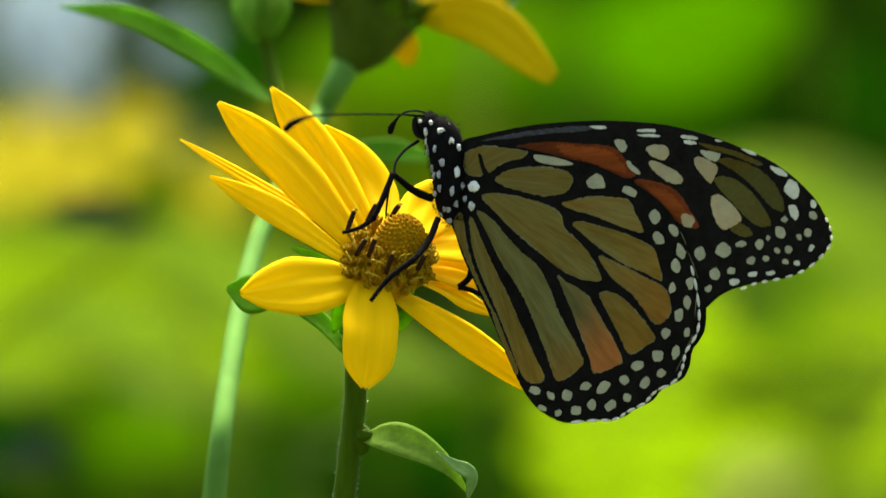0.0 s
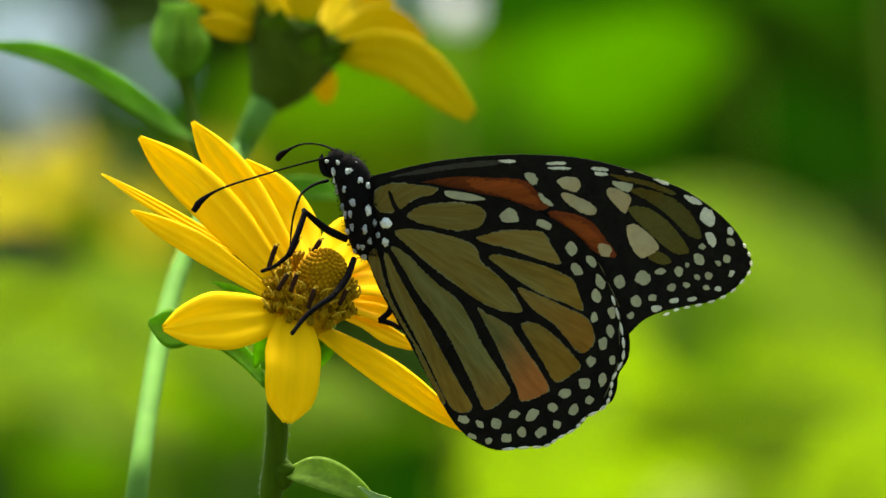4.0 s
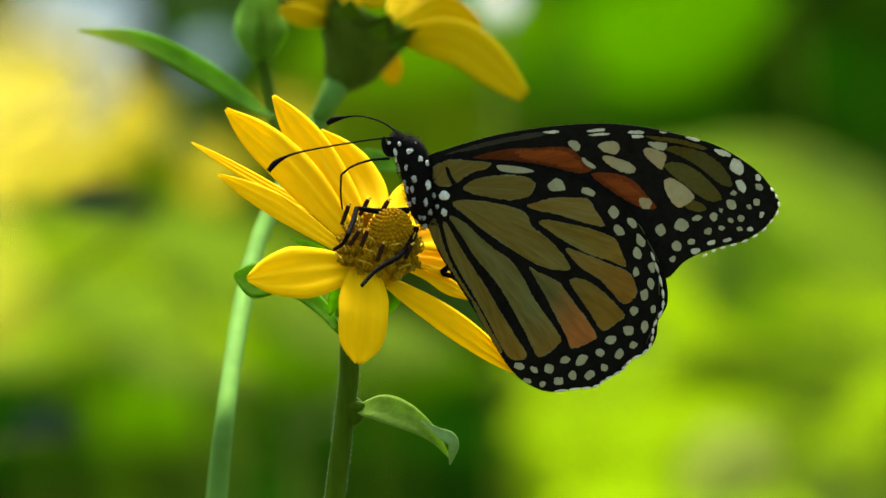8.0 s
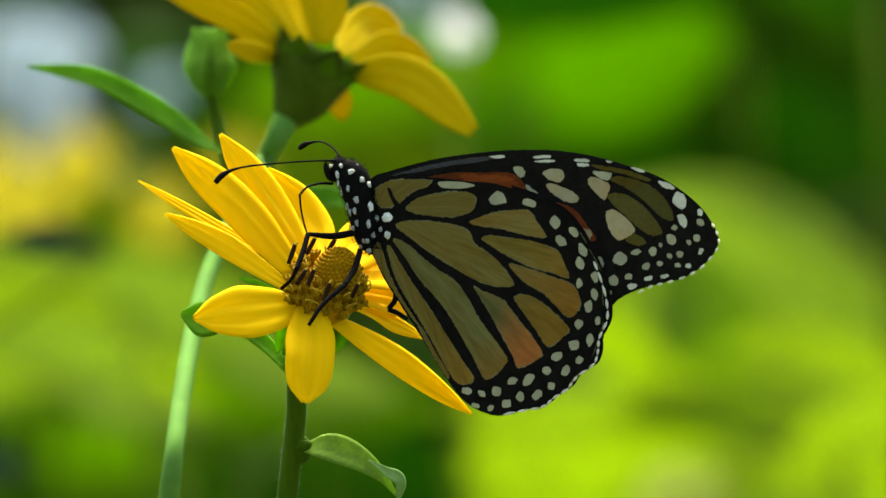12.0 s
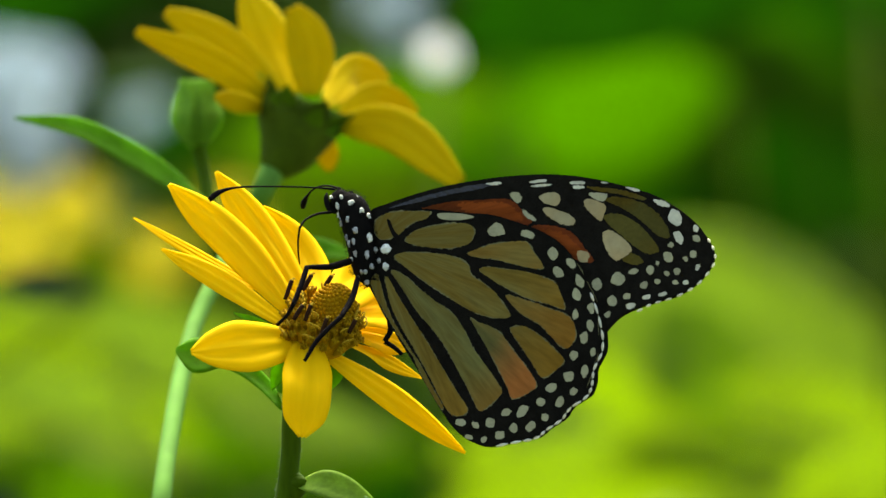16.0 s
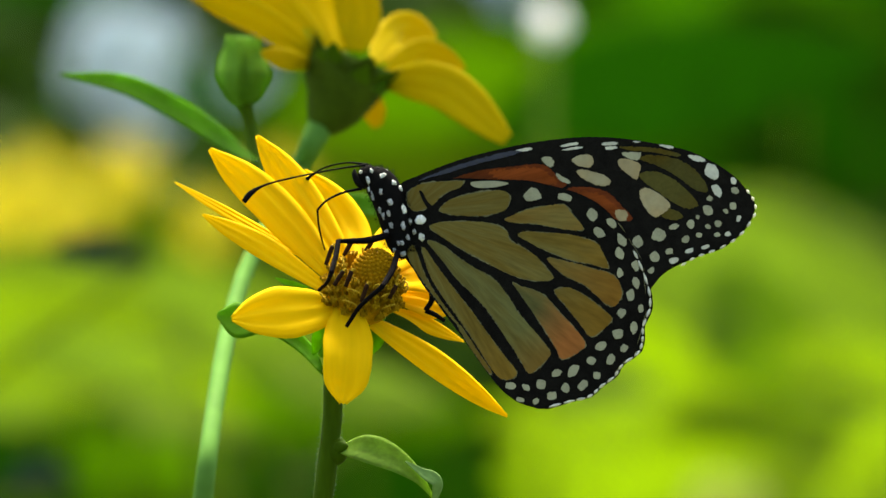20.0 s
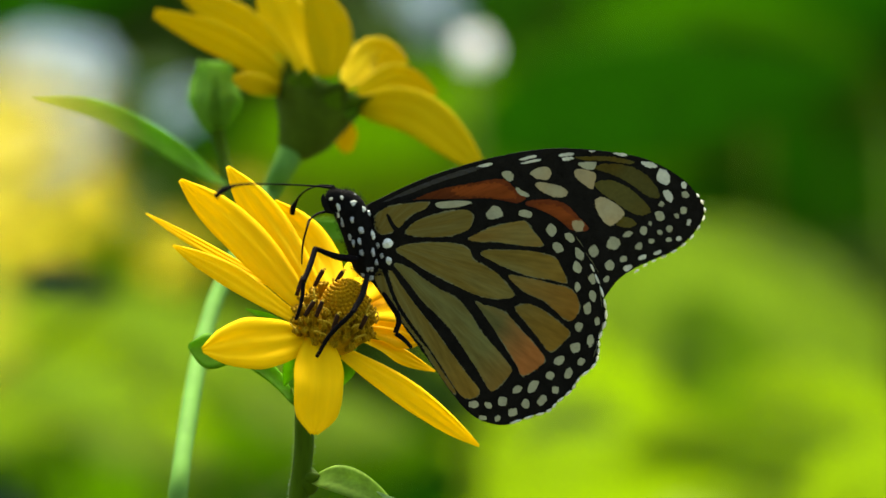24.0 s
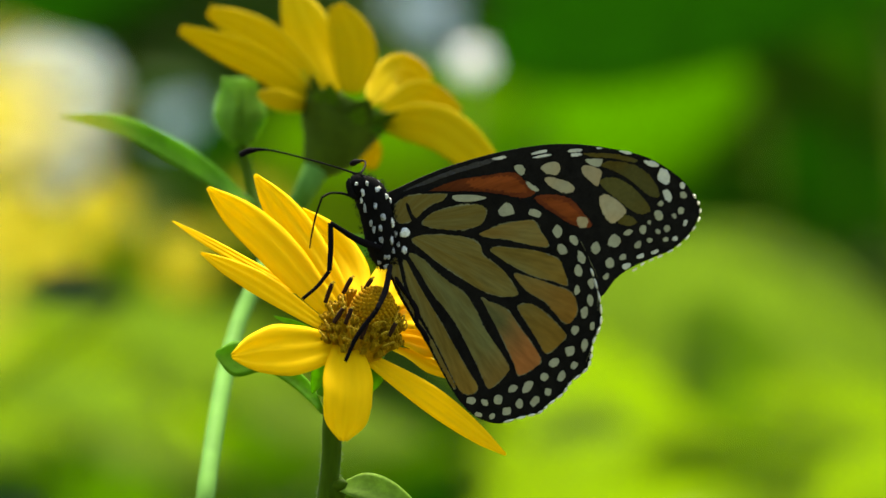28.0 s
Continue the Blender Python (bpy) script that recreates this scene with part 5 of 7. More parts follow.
    keyed(NEAR_FLOWER, [
    (0, -0.05968, -1, 0.00883, 0, 0, 0), (3.5, -0.05635, -1, 0.01004, 0, 0, 0), (6.4, -0.07960, -1, 0.01300, 0, 0, 0),
    (7, -0.05430, -1, 0.01180, 0, 0, 0), (7.5, -0.04848, -1, 0.01076, 0, 0, 0), (8, -0.04996, -1, 0.01085, 0, 0, 0),
    (8.5, -0.05544, -1, 0.01218, 0, 0, 0), (9, -0.06039, -1, 0.01207, 0, 0, 0), (9.5, -0.07144, -1, 0.01097, 0, 0, 0),
    (10.5, -0.06761, -1, 0.01197, 0, 0, 0), (11, -0.05572, -1, 0.01204, 0, 0, 0), (11.5, -0.04978, -1, 0.01190, 0, 0, 0),
    (12, -0.05815, -1, 0.01336, 0, 0, 0), (12.5, -0.07282, -1, 0.01352, 0, 0, 0), (14.5, -0.07865, -1, 0.01350, 0, 0, 0),
    (20.5, -0.07484, -1, 0.01114, 0, 0, 0), (21, -0.06352, -1, 0.00824, 0, 0, 0), (21.5, -0.04893, -1, 0.00797, 0, 0, 0),
    (23.5, -0.04933, -1, 0.01357, 0, 0, 0), (24, -0.04855, -1, 0.01348, 0, 0, 0), (24.5, -0.05992, -1, 0.01037, 0, 0, 0),
    (25, -0.07557, -1, 0.01257, 0, 0, 0), (26.5, -0.07487, -1, 0.01462, 0, 0, 0), (27, -0.06861, -1, 0.01440, 0, 0, 0),
    (27.5, -0.05425, -1, 0.01550, 0, 0, 0), (28, -0.04940, -1, 0.01530, 0, 0, 0),
])
    keyed(NODDING, [
    (0, 0, 0, -0, 0, 0, 0), (12, 0, 0, -0.0045, 0, 0, 0), (12.5, 0, 0, -0.0135, 0, 0, 0), (14.5, 0, 0, -0.036, 0, 0, 0), (15, 0, 0, -0.045, 0, 0, 0), (15.5, 0, 0, -0.027, 0, 0, 0), (16, 0, 0, -0, 0, 0, 0), (18, 0, 0, -0.0045, 0, 0, 0), (18.5, 0, 0, -0.0405, 0, 0, 0), (19, 0, 0, -0.045, 0, 0, 0), (20, 0, 0, -0.045, 0, 0, 0), (20.5, 0, 0, -0.0405, 0, 0, 0), (21, 0, 0, -0.0045, 0, 0, 0), (21.5, 0, 0, -0.018, 0, 0, 0), (23.5, 0, 0, -0.0315, 0, 0, 0), (24, 0, 0, -0.0405, 0, 0, 0), (24.5, 0, 0, -0.036, 0, 0, 0), (25, 0, 0, -0.009, 0, 0, 0), (25.5, 0, 0, -0, 0, 0, 0), (27, 0, 0, -0, 0, 0, 0), (27.5, 0, 0, -0.018, 0, 0, 0), (28, 0, 0, -0.009, 0, 0, 0),
])
    swing = [
    (0, -0.02081, 0, 0.01367, 0, 0, 0), (0.5, -0.01994, 0, 0.01632, 0, 0, 0), (1, -0.0187, 0, 0.01779, 0, 0, 0),
    (1.5, -0.01618, 0, 0.01693, 0, 0, 0), (2, -0.01179, 0, 0.01581, 0, 0, 0), (2.5, -0.00657, 0, 0.0151, 0, 0, 0),
    (3, -0.00138, 0, 0.01418, 0, 0, 0), (3.5, 0.00266, 0, 0.01474, 0, 0, 0), (5.5, 0.00508, 0, 0.01942, 0, 0, 0),
    (6, 0.00429, 0, 0.01606, 0, 0, 0), (6.3, 0.00225, 0, 0.01286, 0, 0, 0), (6.4, 0.00161, 0, 0.00947, 0, 0, 0),
    (6.5, 0.00074, 0, 0.00828, 0, 0, 0), (7, -0.00288, 0, 0.00346, 0, 0, 0), (7.5, -0.00344, 0, 0.00005, 0, 0, 0),
    (8, -0.00279, 0, -0.00109, 0, 0, 0), (8.5, -0.00198, 0, -0.00077, 0, 0, 0), (9, -0.00115, 0, -0.00082, 0, 0, 0),
    (9.5, -0.00022, 0, -0.00046, 0, 0, 0), (10, 0, 0, 0, 0, 0, 0), (10.5, 0.00102, 0, 0.00091, 0, 0, 0),
    (11, 0.00164, 0, 0.00219, 0, 0, 0), (11.5, 0.00241, 0, 0.00305, 0, 0, 0), (12, 0.00263, 0, 0.00305, 0, 0, 0),
    (12.5, 0.00406, 0, 0.00319, 0, 0, 0), (14.5, 0.00464, 0, 0.01542, 0, 0, 0), (15, 0.00266, 0, 0.01715, 0, 0, 0),
    (15.5, -0.00065, 0, 0.01679, 0, 0, 0), (16, -0.00486, 0, 0.01579, 0, 0, 0), (16.5, -0.00898, 0, 0.01456, 0, 0, 0),
    (17, -0.00839, 0, 0.01456, 0, 0, 0), (17.5, -0.00204, 0, 0.01451, 0, 0, 0), (18, 0.0048, 0, 0.01287, 0, 0, 0),
    (18.5, 0.01111, 0, 0.00937, 0, 0, 0), (19, 0.01888, 0, 0.00805, 0, 0, 0), (19.5, 0.0256, 0, 0.01064, 0, 0, 0),
    (20, 0.02761, 0, 0.01529, 0, 0, 0), (20.5, 0.02467, 0, 0.01979, 0, 0, 0), (21, 0.02068, 0, 0.02312, 0, 0, 0),
    (21.5, 0.01777, 0, 0.02339, 0, 0, 0), (23.5, 0.01207, 0, 0.01647, 0, 0, 0), (24, 0.00672, 0, 0.01702, 0, 0, 0),
    (24.2, 0.00396, 0, 0.01656, 0, 0, 0), (24.5, -0.00019, 0, 0.01592, 0, 0, 0), (25, -0.00365, 0, 0.01369, 0, 0, 0),
    (25.5, 0.00152, 0, 0.01406, 0, 0, 0), (26, 0.0057, 0, 0.01674, 0, 0, 0), (26.5, 0.00375, 0, 0.01756, 0, 0, 0),
    (27, -0.00241, 0, 0.01479, 0, 0, 0), (27.5, -0.00264, 0, 0.01292, 0, 0, 0), (28, -0.00072, 0, 0.01374, 0, 0, 0),
    ]
    for spray in SPRAYS:
        k = 0.64 if spray is SPRAYS[-1] else 1.0
        keyed(spray, [(t, x * k, y, z * k, *turn) for t, x, y, z, *turn in swing])
    keyed(LIMB_PARTS["antenna_near"], [
    (0, -0.00752, -0.00142, 0.00735, -87.07, 5.03, -139.64), (0.5, -0.00748, -0.00123, 0.00728, -72.58, 34.38, -135.5), (1, -0.00753, -0.00166, 0.00744, -84.14, 16.13, -141.83),
    (1.5, -0.00745, -0.00126, 0.00732, -82.1, 11.75, -141.19), (2, -0.00747, -0.0007, 0.0071, -75.2, 11.18, -140.75), (2.5, -0.0075, -0.00081, 0.0071, -75.59, 9.24, -141.7),
    (3, -0.00741, -0.00136, 0.00728, -80.16, 8.4, -144.42), (3.5, -0.00747, -0.00074, 0.00712, -75.95, 14.33, -156.84), (5.5, -0.00731, -0.00098, 0.00726, -72.95, 15.34, -142.62),
    (6, -0.00754, -0.00098, 0.00716, -76.74, 2.88, -147.89), (6.3, -0.00753, -0.00098, 0.00715, -75.83, 2.13, -142.08), (6.4, -0.00752, -0.00005, 0.00754, -60.85, 31.51, -147.45),
    (6.5, -0.00752, -0.00005, 0.00755, -61.24, 31.37, -147.98), (7, -0.00729, -0.0002, 0.00764, -70.35, 16.6, -162.15), (7.5, -0.00746, -0.00063, 0.00737, -71.26, 4.64, -149.77),
    (8, -0.0075, -0.0007, 0.00728, -72.15, 3.57, -149.83), (8.5, -0.00744, -0.00067, 0.00728, -72.5, 4.12, -147.98), (9, -0.00737, -0.00077, 0.00727, -72.9, 17.05, -148.86),
    (9.5, -0.00723, -0.0005, 0.00733, -74.81, 15.59, -150.94), (10, -0.0074, -0.00153, 0.00735, -84.97, 5.71, -146.17), (10.5, -0.00746, -0.00157, 0.0074, -86.15, 3.33, -141.14),
    (11, -0.00736, -0.00068, 0.00721, -82.99, 6.86, -149.72), (11.5, -0.00739, -0.00137, 0.00747, -89.15, 3.86, -140.11), (12, -0.00742, -0.00111, 0.00735, -87.91, 2.06, -140.42),
    (12.5, -0.00749, -0.00109, 0.00718, -84.29, 2.31, -141.76), (14.5, -0.00728, -0.00183, 0.0077, -95.34, 2.34, -141.38), (15, -0.00725, -0.00227, 0.00785, -98.89, 0.05, -136.93),
    (15.5, -0.00728, -0.00221, 0.00787, -98.16, 2.5, -144.44), (16, -0.00729, -0.00207, 0.00773, -95.62, 0.97, -144.64), (16.5, -0.00723, -0.00156, 0.00757, -92.12, 2.42, -149.71),
    (17, -0.00713, -0.00216, 0.00775, -96.01, 2.66, -149.14), (17.5, -0.00711, -0.00238, 0.0076, -97.72, 1.22, -148.12), (18, -0.00718, -0.00228, 0.0076, -93.31, 19.5, -162.88),
    (18.5, -0.00733, -0.00202, 0.0074, -97.16, 16.56, -167.18), (19, -0.00756, -0.00199, 0.00729, -96.88, 17.59, -168.85), (19.5, -0.00724, -0.00187, 0.00739, -97.08, 9.88, -165.21),
    (20, -0.00737, -0.00201, 0.00749, -97.72, 9.4, -161.67), (20.5, -0.00805, -0.0016, 0.00704, -95.31, 19.91, -166.51), (21, -0.00713, -0.00189, 0.00755, -94.16, 15.53, -167.57),
    (21.5, -0.00708, -0.00206, 0.00756, -93.4, 11.23, -159.38), (23.5, -0.00697, -0.00104, 0.00737, -72.65, 17.97, -158.48), (24, -0.00707, 0.00055, 0.00781, -81.99, -11.7, -165.3),
    (24.2, -0.00635, -0.00168, 0.00745, -82.29, -3.76, 154.22), (24.5, -0.00635, -0.00168, 0.00745, -82.13, -4.99, 155.56), (25, -0.00651, -0.00127, 0.00759, -87.69, 37.05, 158.68),
    (25.5, -0.00673, -0.00069, 0.00765, -82.3, 12.53, 147.12), (26, -0.00641, -0.00133, 0.00743, -83.41, 20.84, 153.15), (26.5, -0.00689, -0.00038, 0.00785, -81.86, 10.14, 129.38),
    (27, -0.00643, -0.00078, 0.00773, -76.15, 0.2, 128.57), (27.5, -0.00608, -0.00105, 0.00794, -74.12, 3.38, 153.14), (28, -0.00666, -0.00086, 0.00746, -73.28, -9.58, 130.45),
])
    keyed(LIMB_PARTS["antenna_far"], [
    (0, -0.00713, 0.0006, 0.00742, -107.88, 8.94, 131.86), (0.5, -0.00709, 0.00079, 0.0073, -101.22, 7.11, 130.84), (1, -0.00714, 0.00037, 0.00755, -115.13, 11.31, 130.82),
    (1.5, -0.00701, 0.00075, 0.0074, -100.21, 7.92, 130.69), (2, -0.00704, 0.00131, 0.00702, -90, 11.29, 135.71), (2.5, -0.00706, 0.0012, 0.00706, -106.37, 26.45, 145.66),
    (3, -0.00697, 0.00066, 0.00738, -97.96, 12.95, 138.92), (3.5, -0.00704, 0.00127, 0.00705, -80.03, 8.82, 142.21), (5.5, -0.00687, 0.00103, 0.00727, -91.51, 15.53, 146.75),
    (6, -0.0071, 0.00103, 0.00716, -81.6, 8.45, 149.51), (6.3, -0.00709, 0.00103, 0.00714, -73.74, 1.24, 149.12), (6.4, -0.00697, 0.00193, 0.00745, -63.81, -1.12, 176.55),
    (6.5, -0.00697, 0.00194, 0.00745, -63.77, -0.47, 173.13), (7, -0.00667, 0.00177, 0.00766, -70.57, 4.17, 160.78), (7.5, -0.00692, 0.00136, 0.00739, -69.17, 1.72, 148.71),
    (8, -0.00701, 0.0013, 0.00726, -68.01, -0.54, 148.49), (8.5, -0.00698, 0.00134, 0.00723, -70.33, 1.85, 146.61), (9, -0.00689, 0.00123, 0.00726, -77.19, 0.48, 161.12),
    (9.5, -0.00677, 0.00151, 0.00724, -85.7, 10.67, 143.49), (10, -0.00702, 0.0005, 0.00743, -85.33, 0.4, 141.58), (10.5, -0.00712, 0.00047, 0.00746, -78.92, -3.82, 137.55),
    (11, -0.0069, 0.00133, 0.00716, -75.98, -3.76, 137.47), (11.5, -0.00693, 0.00064, 0.0076, -66.57, -13.98, 130.52), (12, -0.00695, 0.0009, 0.00742, -67.86, -9.86, 128.52),
    (12.5, -0.00711, 0.00094, 0.00715, -70.43, -5.25, 133.33), (14.5, -0.00692, 0.00019, 0.00785, -127.51, 6.83, 122.63), (15, -0.00691, -0.00025, 0.00807, -138.62, 13.05, 124.66),
    (15.5, -0.0069, -0.0002, 0.00812, -131.12, 8.71, 123.58), (16, -0.00697, -0.00004, 0.00791, -108.94, 2.67, 128.05), (16.5, -0.00686, 0.00047, 0.00767, -105.14, 5.04, 128.81),
    (17, -0.00677, -0.00015, 0.00799, -98.58, -3.03, 126.34), (17.5, -0.00678, -0.00037, 0.00789, -82.43, -12.66, 126.15), (18, -0.00681, -0.00028, 0.00789, -87.09, -12.39, 130.18),
    (18.5, -0.0068, -0.00007, 0.00779, -86.09, -18.59, 126.47), (19, -0.00706, -0.00003, 0.00766, -84.99, -20, 130.1), (19.5, -0.00672, 0.0001, 0.00772, -105.58, 3.8, 137.77),
    (20, -0.00686, -0.00005, 0.00785, -103.11, -0.78, 137.83), (20.5, -0.00744, 0.00033, 0.00743, -95.89, -11.15, 140.22), (21, -0.0067, 0.00011, 0.0078, -85.53, -13.45, 134.38),
    (21.5, -0.00669, -0.00005, 0.00782, -86.88, -11.71, 134.95), (23.5, -0.00667, 0.00099, 0.00727, -111.5, 26.25, 121.4), (24, -0.00642, 0.0025, 0.00763, -101.95, 21.69, 106.35),
    (24.2, -0.00607, 0.00036, 0.00748, -148.74, 8.12, 80.86), (24.5, -0.00607, 0.00036, 0.00748, -51.01, 0.65, 87.04), (25, -0.00613, 0.00075, 0.00759, -49.59, -2.13, 87.12),
    (25.5, -0.00627, 0.00132, 0.00758, -66.44, 6.61, 79.99), (26, -0.00603, 0.0007, 0.00742, -124.89, 27.99, 93.93), (26.5, -0.00636, 0.00161, 0.00779, -151.98, 37.86, 77),
    (27, -0.00595, 0.00122, 0.00767, -131.42, 36.72, 89.13), (27.5, -0.00582, 0.00098, 0.00776, -93.31, 16.94, 80.6), (28, -0.00617, 0.00114, 0.00744, -31.69, 4.03, 69.79),
])
    keyed(LIMB_PARTS["proboscis_upper"], [
    (0, -0.00869, -0.00081, 0.00392, -46.05, 32.74, -101.43), (0.5, -0.00865, -0.00068, 0.00383, -42.48, 34.6, -100.68), (1, -0.00873, -0.00094, 0.00403, -50.39, 30.96, -103.51),
    (1.5, -0.00862, -0.00059, 0.0039, -65.56, 19.71, -114.78), (2, -0.00858, -0.0003, 0.00361, -72.36, 4.95, -120.03), (2.5, -0.00861, -0.00036, 0.00362, -52.69, 23.83, -112.16),
    (3, -0.00859, -0.00065, 0.00387, -42.67, 28.65, -102.04), (3.5, -0.00859, -0.00035, 0.00364, -45.4, 19.16, -103.45), (5.5, -0.00848, -0.00042, 0.00381, -78.88, -3.61, -123.17),
    (6, -0.00867, -0.00046, 0.0037, -64.89, 7.1, -115.35), (6.3, -0.00866, -0.00046, 0.00368, -81.61, -9.9, -133.66), (6.4, -0.0086, 0.00037, 0.00405, -63.93, 19.09, -154.61),
    (6.5, -0.0086, 0.00037, 0.00405, -64.17, 19.4, -154.8), (7, -0.00839, 0.00048, 0.00419, -65.48, 0.36, -127.01), (7.5, -0.00857, 0, 0.00391, -63.95, 12.18, -134.54),
    (8, -0.00863, -0.00018, 0.00382, -72.38, 10.14, -158.09), (8.5, -0.00857, -0.00023, 0.00381, -74.61, -2.82, -145.03), (9, -0.0085, -0.00022, 0.00381, -73.06, 1.49, -124.26),
    (9.5, -0.00837, -0.00011, 0.00385, -66.95, 6.69, -118.16), (10, -0.00861, -0.00087, 0.00393, -72.27, 13.44, -117.67), (10.5, -0.00868, -0.00099, 0.00398, -80.58, 8.62, -125.32),
    (11, -0.00849, -0.00022, 0.00374, -57.96, 13.42, -103.69), (11.5, -0.00857, -0.00058, 0.00407, -84.79, 7.28, -124.77), (12, -0.00857, -0.00044, 0.00391, -80.49, 7.1, -117.56),
    (12.5, -0.00865, -0.00065, 0.00372, -49.21, 10.35, -90.13), (14.5, -0.00852, -0.00108, 0.00431, -71.6, 19.86, -107.65), (15, -0.00854, -0.00141, 0.00451, -76.84, 17.24, -104.33),
    (15.5, -0.00854, -0.00128, 0.00454, -56.77, 35, -108.99), (16, -0.00854, -0.0013, 0.00436, -78.08, 18.05, -117.48), (16.5, -0.00844, -0.00089, 0.00416, -28.08, 33.08, -94.07),
    (17, -0.00837, -0.00126, 0.0044, -79.21, 20.95, -126.89), (17.5, -0.00835, -0.00141, 0.00427, -88.87, 12.71, -131.47), (18, -0.00839, -0.00127, 0.00427, -96.08, 6.36, -151.69),
    (18.5, -0.00842, -0.00077, 0.00411, -97.86, 10.25, -154.81), (19, -0.00865, -0.0008, 0.00398, -93.49, 14.47, -147.62), (19.5, -0.00835, -0.00073, 0.00407, -93.25, 20.39, -164.53),
    (20, -0.00849, -0.00082, 0.00419, -95.85, 17.29, -166.23), (20.5, -0.00906, -0.00031, 0.00374, -91.36, 20.6, -155.24), (21, -0.00834, -0.00093, 0.00421, -92.08, 11.1, -150.26),
    (21.5, -0.0083, -0.0011, 0.00422, -92.36, 11.39, -153.82), (23.5, -0.00823, -0.00076, 0.00393, -73.07, 4.91, -140.77), (24, -0.00825, 0.00092, 0.00434, -60.3, 2.89, -132.56),
    (24.2, -0.00761, -0.00118, 0.00402, -60.26, 22.92, -143.11), (24.5, -0.00761, -0.00118, 0.00402, -59.19, 19.27, -138.15), (25, -0.00774, -0.00076, 0.00416, -46.77, 20.55, -132.52),
    (25.5, -0.00795, -0.00025, 0.00421, -64.86, 3.33, -139.69), (26, -0.00768, -0.00083, 0.00401, -77.02, 0.26, -158.34), (26.5, -0.0081, 0.00012, 0.00441, -31.99, 33.11, -141.07),
    (27, -0.0077, -0.00029, 0.00431, -51.9, 4.4, -137.31), (27.5, -0.00741, -0.00091, 0.00451, -63.88, 8.49, -159.74), (28, -0.00789, -0.00033, 0.00404, -87.44, -13.37, -157.21),
])
